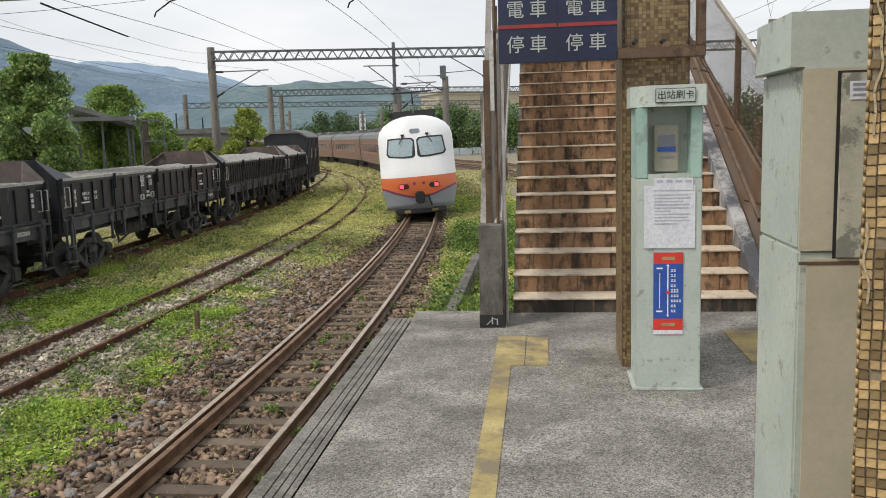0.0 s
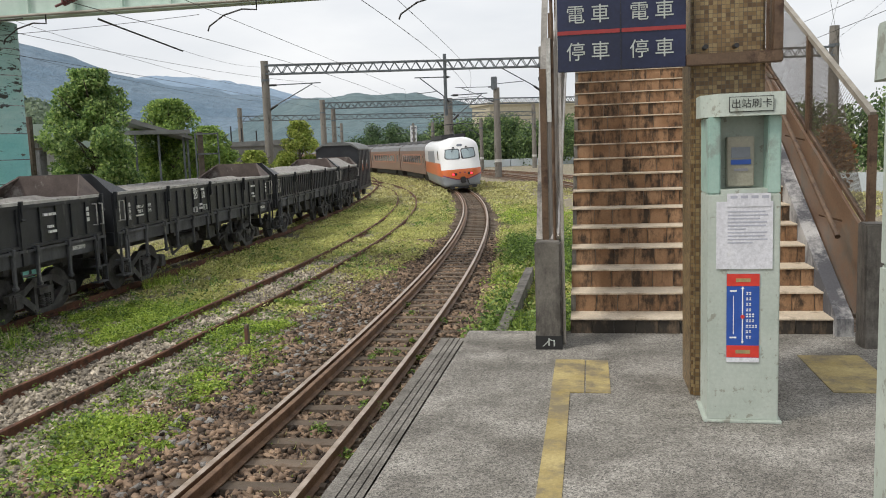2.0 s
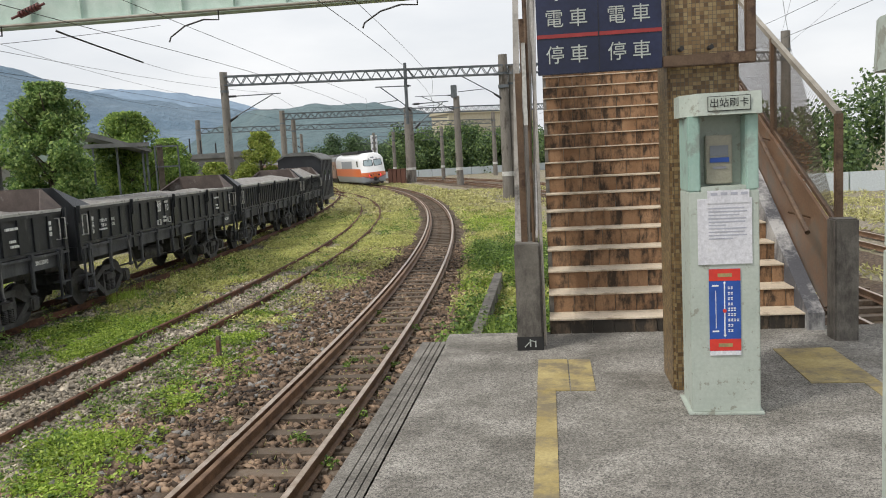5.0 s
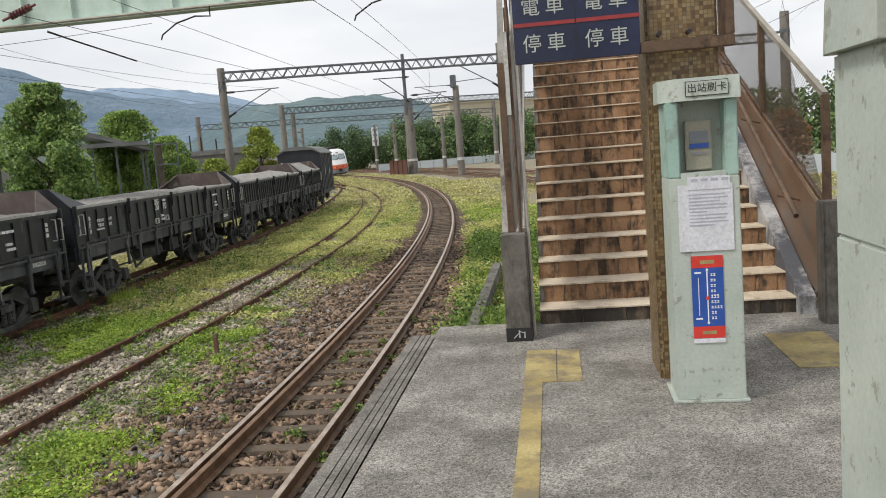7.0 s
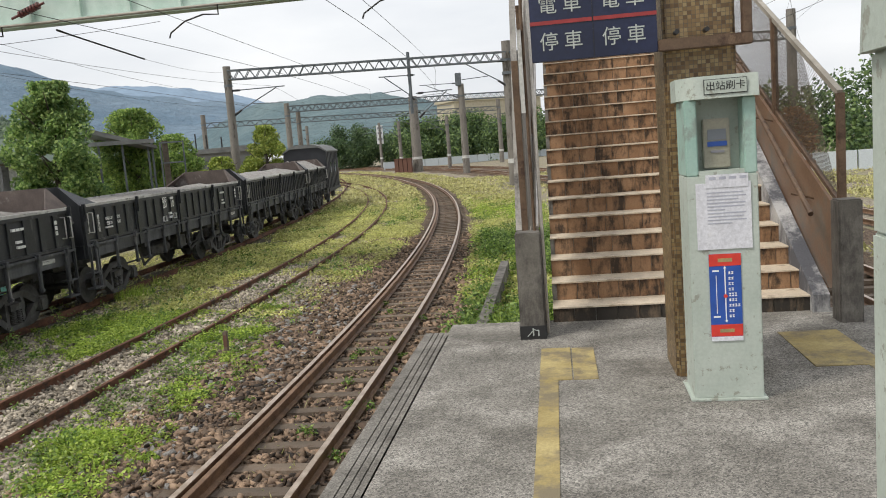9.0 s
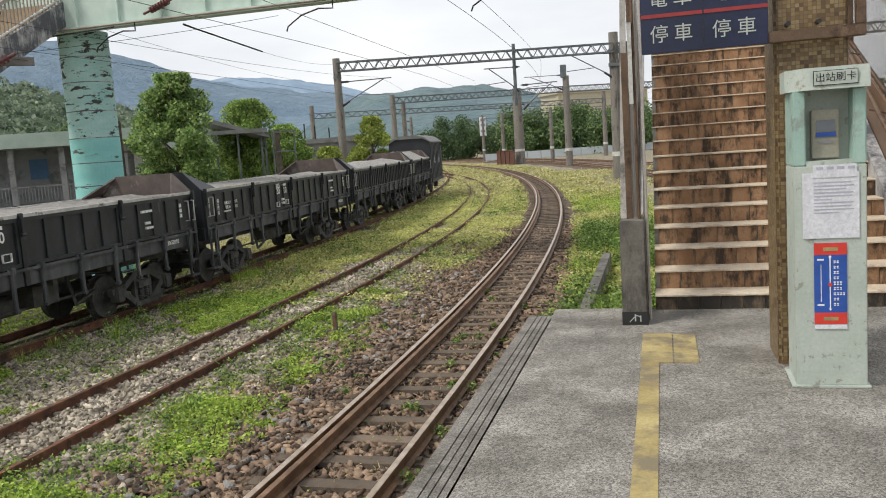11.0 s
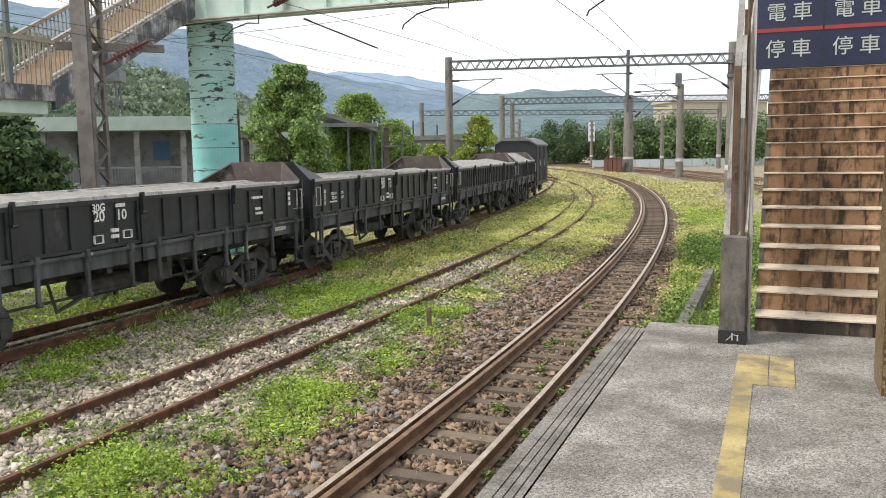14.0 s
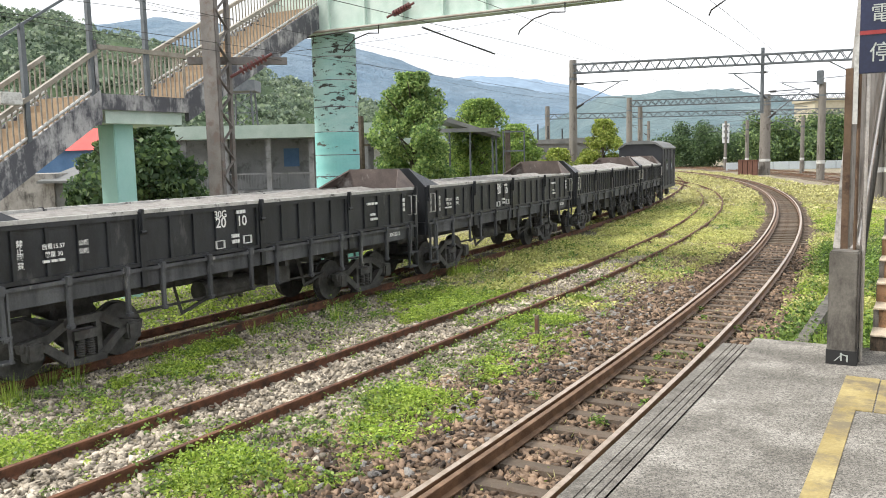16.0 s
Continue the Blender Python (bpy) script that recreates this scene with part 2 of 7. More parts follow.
M = dict(
    ground=ground_mat("yard_ground", [(0.095, 0.078, 0.056), (0.21, 0.175, 0.13), (0.33, 0.285, 0.225), (0.48, 0.445, 0.375)], (0.28, 0.235, 0.15), 0.7),
    ballast=ground_mat("ballast_bed", [(0.035, 0.022, 0.014), (0.095, 0.06, 0.038), (0.17, 0.115, 0.075), (0.30, 0.24, 0.18)], (0.10, 0.065, 0.042), 0.1),
    # yard bed tones darkened to stand for the shade under the wagons
    shadebed=ground_mat("shaded_yard_bed", [(0.05, 0.043, 0.034), (0.11, 0.095, 0.075), (0.18, 0.16, 0.13), (0.28, 0.26, 0.22)], (0.13, 0.115, 0.085), 0.5),
    concrete=surf("platform_concrete", (0.165, 0.152, 0.13), (0.31, 0.29, 0.257), 1.6, 34, 0.9, 0.7, stain=(0.092, 0.083, 0.069), stain_scale=1.7, stain_at=(0.46, 0.72), speck=0.6),
    edgecrete=surf("platform_edge_concrete", (0.135, 0.123, 0.105), (0.25, 0.233, 0.205), 2.6, 34, 0.9, 0.7, stain=(0.07, 0.062, 0.05), stain_scale=3.0, stain_at=(0.48, 0.7), speck=0.4),
    newel=streaked("newel_concrete", (0.13, 0.118, 0.10), (0.22, 0.203, 0.178), (0.04, 0.035, 0.03), 5, amount=(0.44, 0.58)),
    oldcrete=streaked("old_concrete", (0.24, 0.225, 0.20), (0.36, 0.34, 0.31), (0.06, 0.055, 0.05), 5),
    rail=surf("rail_steel_brown", (0.13, 0.07, 0.038), (0.28, 0.17, 0.10), 4, 60, 0.6, 0.3, 0.3),
    railtop=surf("rail_head_polished", (0.40, 0.30, 0.215), (0.60, 0.49, 0.40), 6, 80, 0.36, 0.1, 0.6),
    rustrail=surf("rail_rusted", (0.085, 0.036, 0.020), (0.19, 0.085, 0.046), 5, 60, 0.85, 0.4, 0.1, stain=(0.05, 0.03, 0.02), stain_scale=4),
    sleeper=surf("sleeper_concrete", (0.11, 0.082, 0.058), (0.20, 0.155, 0.115), 3, 60, 0.9, 0.4, stain=(0.10, 0.064, 0.037), stain_scale=3, vary=0.25),
    stone=surf("ballast_stone", (0.085, 0.055, 0.036), (0.28, 0.195, 0.13), 2.5, 60, 0.9, 0.3, isle=0.9),
    stonegrey=surf("yard_stone", (0.185, 0.157, 0.118), (0.47, 0.41, 0.325), 2.5, 60, 0.9, 0.3, isle=0.65),
    yellow=surf("tactile_yellow", (0.31, 0.235, 0.085), (0.45, 0.36, 0.16), 3, 50, 0.8, 0.4, stain=(0.19, 0.155, 0.095), stain_scale=3.4, stain_at=(0.45, 0.6)),
    riser=streaked("riser_tile", (0.23, 0.125, 0.062), (0.36, 0.215, 0.12), (0.026, 0.018, 0.012), 10, amount=(0.475, 0.575)),
    grime=streaked("grimy_riser", (0.12, 0.085, 0.055), (0.20, 0.14, 0.09), (0.025, 0.022, 0.018), 9, amount=(0.40, 0.52)),
    tread=surf("tread_edge", (0.58, 0.48, 0.36), (0.73, 0.63, 0.49), 5, 60, 0.6, 0.2, stain=(0.27, 0.19, 0.12), stain_scale=3, stain_at=(0.54, 0.66)),
    mosaic=mosaic_mat("mosaic_brown"),
    tile=surf("mosaic_tile", (0.27, 0.175, 0.075), (0.42, 0.30, 0.14), 9, 90, 0.4, 0.15, vary=0.6),
    tilefill=surf("crack_filler", (0.36, 0.29, 0.17), (0.46, 0.38, 0.24), 9, 90, 0.8, 0.2),
    grout=surf("mosaic_grout", (0.20, 0.16, 0.10), (0.28, 0.23, 0.16), 8, 90, 0.9, 0.3),
    kiosk=surf("kiosk_green_paint", (0.40, 0.45, 0.395), (0.50, 0.545, 0.485), 2.5, 45, 0.5, 0.15, stain=(0.29, 0.295, 0.245), stain_scale=13.0, stain_at=(0.575, 0.615), grain=0.25),
    kioskteal=surf("kiosk_teal_trim", (0.30, 0.45, 0.39), (0.39, 0.53, 0.46), 4, 45, 0.45, 0.1, stain=(0.25, 0.31, 0.27), stain_scale=5, grain=0.2),
    tan=surf("kiosk_tan_back", (0.40, 0.36, 0.26), (0.52, 0.47, 0.35), 2, 45, 0.6, 0.15, stain=(0.2, 0.16, 0.1), stain_scale=3, stain_at=(0.6, 0.75), grain=0.2),
    hatch=surf("hatch_paint", (0.40, 0.39, 0.30), (0.50, 0.48, 0.38), 3, 45, 0.6, 0.2, stain=(0.22, 0.215, 0.18), stain_scale=9, stain_at=(0.53, 0.57), grain=0.3),
    paper=surf("notice_paper", (0.62, 0.62, 0.66), (0.72, 0.72, 0.75), 3, 50, 0.7, 0.05, stain=(0.55, 0.50, 0.38), stain_scale=3, stain_at=(0.58, 0.7)),
    white=plain("white_paint", (0.8, 0.8, 0.8), 0.5),
    dirtywhite=surf("dirty_white_paint", (0.52, 0.52, 0.49), (0.70, 0.70, 0.67), 2, 40, 0.6, 0.15, stain=(0.3, 0.29, 0.26), stain_scale=2),
    ink=plain("black_ink", (0.02, 0.02, 0.02), 0.6),
    paleink=plain("faded_ink", (0.40, 0.41, 0.47), 0.7),
    greyink=plain("grey_ink", (0.25, 0.25, 0.28), 0.7),
    red=plain("poster_red", (0.62, 0.045, 0.03), 0.45),
    blue=plain("poster_blue", (0.025, 0.085, 0.36), 0.45),
    signblue=surf("sign_navy", (0.012, 0.017, 0.045), (0.022, 0.029, 0.075), 2, 40, 0.35, 0.05),
    signwhite=plain("sign_white", (0.44, 0.47, 0.44), 0.5),
    signred=plain("sign_red", (0.30, 0.035, 0.035), 0.5),
    screen=plain("screen_grey", (0.20, 0.22, 0.25), 0.25),
    beige=surf("reader_beige", (0.31, 0.295, 0.23), (0.40, 0.38, 0.30), 6, 60, 0.45, 0.1),
    brownsteel=surf("brown_steel_frame", (0.10, 0.062, 0.038), (0.18, 0.115, 0.07), 4, 60, 0.55, 0.2, 0.2, stain=(0.06, 0.032, 0.02), stain_scale=6),
    copper=surf("stair_side_panel", (0.15, 0.088, 0.053), (0.235, 0.15, 0.098), 1.5, 40, 0.45, 0.15, 0.1, stain=(0.15, 0.125, 0.10), stain_scale=1.5),
    handrail=surf("handrail_steel", (0.45, 0.42, 0.38), (0.62, 0.58, 0.53), 6, 60, 0.35, 0.1, 0.7),
    mesh=surf("wire_mesh", (0.09, 0.075, 0.055), (0.17, 0.14, 0.11), 6, 60, 0.6, 0.1, 0.4),
    wagon=surf("wagon_black_paint", (0.012, 0.0135, 0.016), (0.036, 0.039, 0.044), 2.2, 40, 0.45, 0.35, 0.0, stain=(0.14, 0.137, 0.132), stain_scale=2.5, stain_at=(0.57, 0.76), stretch=(1, 1, 0.35)),
    wagonsill=surf("wagon_sill_grey", (0.038, 0.04, 0.044), (0.12, 0.123, 0.13), 3, 40, 0.65, 0.4, 0.1, stain=(0.34, 0.33, 0.32), stain_scale=3.5, stain_at=(0.60, 0.70), stretch=(1, 1, 0.2)),
    wagonin=surf("wagon_inside_rust", (0.075, 0.058, 0.052), (0.16, 0.125, 0.11), 1.5, 40, 0.85, 0.3, stain=(0.33, 0.31, 0.29), stain_scale=2, stain_at=(0.58, 0.72)),
    wagonrim=surf("wagon_rim_pale", (0.40, 0.39, 0.37), (0.62, 0.61, 0.58), 3, 40, 0.8, 0.2, stain=(0.12, 0.115, 0.11), stain_scale=4, stain_at=(0.55, 0.64)),
    gear=surf("running_gear", (0.04, 0.039, 0.038), (0.115, 0.112, 0.106), 5, 50, 0.75, 0.3, 0.2, stain=(0.06, 0.052, 0.048), stain_scale=6),
    lettering=plain("wagon_lettering", (0.78, 0.78, 0.76), 0.7),
    caboose=surf("caboose_black", (0.013, 0.014, 0.018), (0.028, 0.03, 0.035), 1.5, 40, 0.6, 0.2),
    gravelload=surf("ballast_load", (0.27, 0.25, 0.23), (0.42, 0.40, 0.37), 6, 40, 0.95, 0.9, depth=0.05),
    mast=surf("concrete_mast", (0.165, 0.15, 0.13), (0.265, 0.245, 0.215), 2, 40, 0.85, 0.3, stain=(0.09, 0.078, 0.065), stain_scale=2, stretch=(1, 1, 0.3)),
    steel=surf("galvanised_steel", (0.10, 0.115, 0.125), (0.17, 0.185, 0.195), 3, 40, 0.55, 0.15, 0.3),
    darksteel=surf("mast_brown_steel", (0.125, 0.115, 0.105), (0.21, 0.195, 0.18), 2, 40, 0.7, 0.25, 0.1, stain=(0.13, 0.10, 0.085), stain_scale=3),
    wire=plain("overhead_wire", (0.035, 0.033, 0.03), 0.6, 0.3),
    insul=plain("brown_insulator", (0.13, 0.04, 0.036), 0.3),
    palegreen=streaked("bridge_pale_green", (0.46, 0.58, 0.51), (0.58, 0.68, 0.61), (0.16, 0.17, 0.14), 2.2, amount=(0.56, 0.70)),
    tealpaint=surf("pier_teal_peeling", (0.23, 0.58, 0.56), (0.31, 0.66, 0.63), 1.2, 30, 0.7, 0.3, stain=(0.10, 0.11, 0.09), stain_scale=1.9, stain_at=(0.62, 0.64), stretch=(0.8, 0.8, 3.0), grain=0.3),
    tealtop=surf("pier_upper_peeling", (0.33, 0.58, 0.55), (0.46, 0.67, 0.63), 1.6, 30, 0.8, 0.3, stain=(0.05, 0.055, 0.048), stain_scale=2.6, stain_at=(0.565, 0.585), stretch=(0.8, 0.8, 2.6), grain=0.3),
    cleanteal=surf("column_pale_teal", (0.36, 0.62, 0.56), (0.44, 0.69, 0.62), 0.8, 30, 0.75, 0.1, grain=0.12),
    bridgeconc=streaked("bridge_concrete", (0.34, 0.335, 0.335), (0.50, 0.495, 0.485), (0.06, 0.062, 0.075), 3.4, amount=(0.43, 0.53)),
    stairrail=surf("bridge_rail_beige", (0.23, 0.205, 0.165), (0.37, 0.34, 0.285), 3, 40, 0.6, 0.15, 0.1),
    brick=surf("stair_riser_brown", (0.30, 0.21, 0.13), (0.42, 0.31, 0.20), 3, 40, 0.85, 0.2),
    bark=surf("bark", (0.07, 0.055, 0.04), (0.14, 0.115, 0.09), 8, 50, 0.95, 0.6),
    leafdark=leaf_mat("leaf_dark", (0.032, 0.062, 0.03), (0.08, 0.14, 0.055), (0.18, 0.26, 0.095), 0.35),
    # paler grey-green leaves: the hillside's air haze is mixed into their colour
    leafhaze=leaf_mat("leaf_hillside_haze", (0.14, 0.19, 0.145), (0.21, 0.27, 0.185), (0.31, 0.38, 0.24), 0.4),
    leaftree=leaf_mat("leaf_tree", (0.08, 0.155, 0.055), (0.25, 0.375, 0.12), (0.52, 0.63, 0.23), 0.55),
    leafmid=leaf_mat("leaf_mid", (0.10, 0.18, 0.05), (0.25, 0.37, 0.09), (0.46, 0.57, 0.16), 0.5),
    leafwood=leaf_mat("leaf_wood", (0.05, 0.09, 0.045), (0.13, 0.205, 0.075), (0.27, 0.37, 0.13), 0.4),
    leaflush=leaf_mat("leaf_lush", (0.05, 0.10, 0.022), (0.17, 0.275, 0.055), (0.36, 0.48, 0.11), 0.35),
    leafyellow=leaf_mat("leaf_yellow", (0.14, 0.20, 0.03), (0.30, 0.37, 0.07), (0.48, 0.50, 0.13), 0.4),
    weed=leaf_mat("weed_leaf", (0.12, 0.20, 0.03), (0.35, 0.48, 0.07), (0.58, 0.68, 0.15), 0.45),
    sward=leaf_mat("sward_leaf", (0.29, 0.30, 0.095), (0.57, 0.58, 0.19), (0.78, 0.75, 0.34), 0.45),
    drygrass=leaf_mat("dry_grass", (0.30, 0.285, 0.12), (0.52, 0.50, 0.20), (0.72, 0.67, 0.33), 0.3),
    # house plaster toned down: the veranda roof's shade is put into the colour
    wall=surf("plaster_wall_shaded", (0.22, 0.222, 0.225), (0.32, 0.32, 0.322), 1.2, 30, 0.85, 0.2, stain=(0.13, 0.13, 0.128), stain_scale=1),
    roofgreen=surf("roof_green_sheet", (0.30, 0.39, 0.33), (0.42, 0.50, 0.44), 1, 30, 0.6, 0.15),
    roofgrey=surf("roof_grey", (0.13, 0.135, 0.13), (0.22, 0.22, 0.21), 1.2, 30, 0.8, 0.2),
    roofred=surf("roof_red", (0.55, 0.06, 0.05), (0.68, 0.10, 0.08), 1.2, 30, 0.6, 0.1),
    bluewall=surf("blue_sheet", (0.06, 0.14, 0.27), (0.10, 0.20, 0.36), 1.2, 30, 0.6, 0.1),
    dark=plain("dark_opening", (0.022, 0.022, 0.024), 0.5),
    trainwhite=plain("train_white", (0.84, 0.84, 0.84), 0.28, vary=0.03),
    coachband=plain("coach_band", (0.36, 0.145, 0.085), 0.35, vary=0.06),
    coachroof=surf("coach_roof_grey", (0.14, 0.14, 0.14), (0.21, 0.21, 0.21), 0.8, 30, 0.7, 0.1),
    trainorange=plain("train_orange", (0.66, 0.165, 0.055), 0.3, vary=0.05),
    traingrey=plain("train_grey", (0.27, 0.29, 0.32), 0.35, vary=0.06),
    trainpurple=plain("train_stripe", (0.20, 0.05, 0.13), 0.35),
    trainbrown=surf("coach_brown", (0.20, 0.125, 0.095), (0.26, 0.165, 0.13), 0.8, 30, 0.45, 0.05),
    trainglass=plain("train_window", (0.10, 0.12, 0.13), 0.08),
    windscreen=plain("windscreen_glass", (0.34, 0.42, 0.45), 0.08),
    tail=plain("tail_lamp_red", (0.9, 0.03, 0.05), 0.3, 0, 4.0),
    rustpanel=plain("rust_fence", (0.14, 0.065, 0.045), 0.8),
    fencewhite=plain("white_fence", (0.55, 0.60, 0.62), 0.7),
)

# ---- building helpers ----
def box(bm, x0, x1, y0, y1, z0, z1, bevel=0.0):
    m = Matrix.LocRotScale(((x0 + x1) / 2, (y0 + y1) / 2, (z0 + z1) / 2), None, (abs(x1 - x0), abs(y1 - y0), abs(z1 - z0)))
    got = bmesh.ops.create_cube(bm, size=1, matrix=m)
    if bevel:
        edges = list({e for v in got["verts"] for e in v.link_edges})
        bmesh.ops.bevel(bm, geom=edges, offset=bevel, segments=2, affect="EDGES")
    return bm


def rod(bm, a, b, r, seg=8, r2=None):
    a, b = Vector(a), Vector(b)
    d = b - a
    m = Matrix.Translation((a + b) / 2) @ d.to_track_quat("Z", "Y").to_matrix().to_4x4()
    bmesh.ops.create_cone(bm, cap_ends=True, segments=seg, radius1=r, radius2=r if r2 is None else r2, depth=d.length, matrix=m)
    return bm


def bar(bm, a, b, w, h=None):
    """A square bar from a to b."""
    a, b = Vector(a), Vector(b)
    d = b - a
    m = Matrix.Translation((a + b) / 2) @ d.to_track_quat("Z", "Y").to_matrix().to_4x4() @ Matrix.Diagonal((w, h or w, d.length, 1))
    bmesh.ops.create_cube(bm, size=1, matrix=m)
    return bm


def prism(bm, outline, lo, hi, axis="x"):
    """An outline of (u, v) pairs drawn out along an axis from lo to hi."""
    put = {"x": lambda u, v, w: (w, u, v), "y": lambda u, v, w: (u, w, v), "z": lambda u, v, w: (u, v, w)}[axis]
    a = [bm.verts.new(put(u, v, lo)) for u, v in outline]
    b = [bm.verts.new(put(u, v, hi)) for u, v in outline]
    n = len(outline)
    fs = [bm.faces.new(a), bm.faces.new(b[::-1])]
    for i in range(n):
        fs.append(bm.faces.new((a[i], b[i], b[(i + 1) % n], a[(i + 1) % n])))
    bmesh.ops.recalc_face_normals(bm, faces=fs)
    return bm


def mesh_of(name, bm, material, smooth=False):
    me = bpy.data.meshes.new(name)
    bm.to_mesh(me)
    bm.free()
    for m in material if isinstance(material, (list, tuple)) else [material]:
        me.materials.append(m)
    if smooth:
        me.polygons.foreach_set("use_smooth", [True] * len(me.polygons))
    return me


def B():
    return bmesh.new()


def part(name, bm, material, parent, label="", smooth=False):
    ob = new(name, mesh_of(name, bm, material, smooth))
    ob.parent = parent
    if label:
        ob["label"] = label
    return ob


def thing(name, label, category, m=None, group="", kind=""):
    ob = new(name)
    if m is not None:
        ob.matrix_basis = m
    return tagged(ob, label, category, group, kind)


def solid(name, bm, material, label, category, m=None, group="", kind="", smooth=False):
    ob = new(name, mesh_of(name, bm, material, smooth))
    if m is not None:
        ob.matrix_basis = m
    return tagged(ob, label, category, group, kind)


def piece(name, mesh, parent, m):
    ob = new(name, mesh)
    ob.parent = parent
    ob.matrix_basis = m
    return ob


def words(text, size, parent, material, m, name="lettering", extrude=0.002, align="CENTER", bold=0.0):
    cu = bpy.data.curves.new(name, "FONT")
    cu.body, cu.size, cu.extrude, cu.align_x, cu.align_y = text, size, extrude, align, "CENTER"
    cu.offset = bold
    tmp = new(name, cu)
    me = bpy.data.meshes.new_from_object(tmp.evaluated_get(bpy.context.evaluated_depsgraph_get()))
    bpy.data.objects.remove(tmp)
    bpy.data.curves.remove(cu)
    me.materials.clear()
    me.materials.append(material)
    ob = new(name, me)
    ob.parent = parent
    ob.matrix_basis = m
    return ob


def cloud(name, verts, faces, material, label, category, kind="stuff", parent=None):
    """One mesh from arrays of corners and faces."""
    me = bpy.data.meshes.new(name)
    verts, faces = np.asarray(verts, dtype=np.float32), np.asarray(faces, dtype=np.int32)
    me.vertices.add(len(verts))
    me.vertices.foreach_set("co", verts.ravel())
    k = faces.shape[1]
    me.loops.add(faces.size)
    me.loops.foreach_set("vertex_index", faces.ravel())
    me.polygons.add(len(faces))
    me.polygons.foreach_set("loop_start", np.arange(0, faces.size, k, dtype=np.int32))
    me.update(calc_edges=True)
    me.materials.append(material)
    ob = new(name, me)
    if parent is not None:
        ob.parent = parent
        if label:
            ob["label"] = label
        if kind:
            ob["kind"] = kind
        return ob
    return tagged(ob, label, category, "", kind)


def leaves(centres, size, rng, up=0.4, slim=0.5, flat=1.0):
    """Folded leaf quads with random turns round the given places: corners and faces."""
    n = len(centres)
    a = rng.normal(size=(n, 3))
    a[:, 2] = np.abs(a[:, 2]) * up + 0.05
    a /= np.linalg.norm(a, axis=1)[:, None]
    b = np.cross(a, rng.normal(size=(n, 3)))
    b[:, 2] *= flat
    b /= np.linalg.norm(b, axis=1)[:, None] + 1e-9
    s = (size * rng.uniform(0.6, 1.35, n))[:, None]
    p0, p2 = centres - a * s * 0.5, centres + a * s * 0.5
    p1, p3 = centres + b * s * slim * 0.5, centres - b * s * slim * 0.5
    v = np.stack((p0, p1, p2, p3), axis=1).reshape(-1, 3)
    f = np.arange(4 * n).reshape(n, 4)
    return v, f


RAIL_Z, BED_Z = -1.27, -1.46


def arc(x0, y0, radius, s):
    """Where a track lies s metres past its point (x0, y0): place and turn to the left in degrees. Straight before it, a left-hand curve after."""
    if s <= 0:
        return x0, y0 + s, 0.0
    a = s / radius
    return x0 - radius * (1 - math.cos(a)), y0 + radius * math.sin(a), math.degrees(a)


MAIN, SIDING, YARD, LOOP = (-3.08, 8.0, 235.0), (-7.1, 16.0, 160.0), (-11.37, 8.0, 280.0), (5.6, 8.0, 245.0)


def on(track, s, z=RAIL_Z, dx=0.0):
    x, y, a = arc(*track, s)
    return pose(x, y, z, 0, 0, a) @ pose(dx, 0, 0)

# ---- ground, tracks, platform ----
def build_ground():
    n = 140
    rng = np.random.default_rng(3)
    def axis(lo, hi):
        k = np.linspace(-1, 1, n)
        return np.sign(k) * np.abs(k) ** 3 * (hi - lo) / 2 + (hi + lo) / 2
    xs, ys = axis(-1500, 1490), axis(-1480, 1500)
    gx, gy = np.meshgrid(xs, ys)
    gz = np.full_like(gx, BED_Z) + rng.normal(0, 0.006, gx.shape)
    far = np.hypot(gx, gy) > 60
    gz[far] -= 0.02
    for track in (MAIN, YARD, LOOP):
        q = np.clip((gy - track[1]) / track[2], 0, 0.99)
        gz[np.abs(gx - track[0] + track[2] * (1 - np.sqrt(1 - q * q))) < 1.9] -= 0.08
    v = np.stack((gx, gy, gz), axis=-1).reshape(-1, 3)
    i = np.arange(n * n).reshape(n, n)
    f = np.stack((i[:-1, :-1], i[:-1, 1:], i[1:, 1:], i[1:, :-1]), axis=-1).reshape(-1, 4)
    cloud("ground", v, f, M["ground"], "stony railway yard ground with weeds and litter", "ground", "structure")


RAIL_SHAPE = [(-0.063, -0.15), (0.063, -0.15), (0.063, -0.138), (0.010, -0.118), (0.010, -0.042), (0.033, -0.034), (0.033, -0.004), (0.026, 0.0),
              (-0.026, 0.0), (-0.033, -0.004), (-0.033, -0.034), (-0.010, -0.042), (-0.010, -0.118), (-0.063, -0.138)]


def rail_mesh(name, track, offset, s0, s1, step, body, top, label):
    """One rail swept along its track; the running face carries its own material."""
    bm = B()
    rings = []
    for s in np.arange(s0, s1 + 0.01, step):
        m = on(track, float(s), RAIL_Z, offset)
        rings.append([bm.verts.new(m @ Vector((u, 0, w))) for u, w in RAIL_SHAPE])
    n = len(RAIL_SHAPE)
    for a, b in zip(rings, rings[1:]):
        for i in range(n):
            f = bm.faces.new((a[i], a[(i + 1) % n], b[(i + 1) % n], b[i]))
            f.material_index = 1 if i in (6, 7, 8) else 0
    bm.faces.new(rings[0])
    bm.faces.new(rings[-1][::-1])
    bmesh.ops.recalc_face_normals(bm, faces=bm.faces[:])
    return solid(name, bm, [body, top], label, "rail", kind="structure")


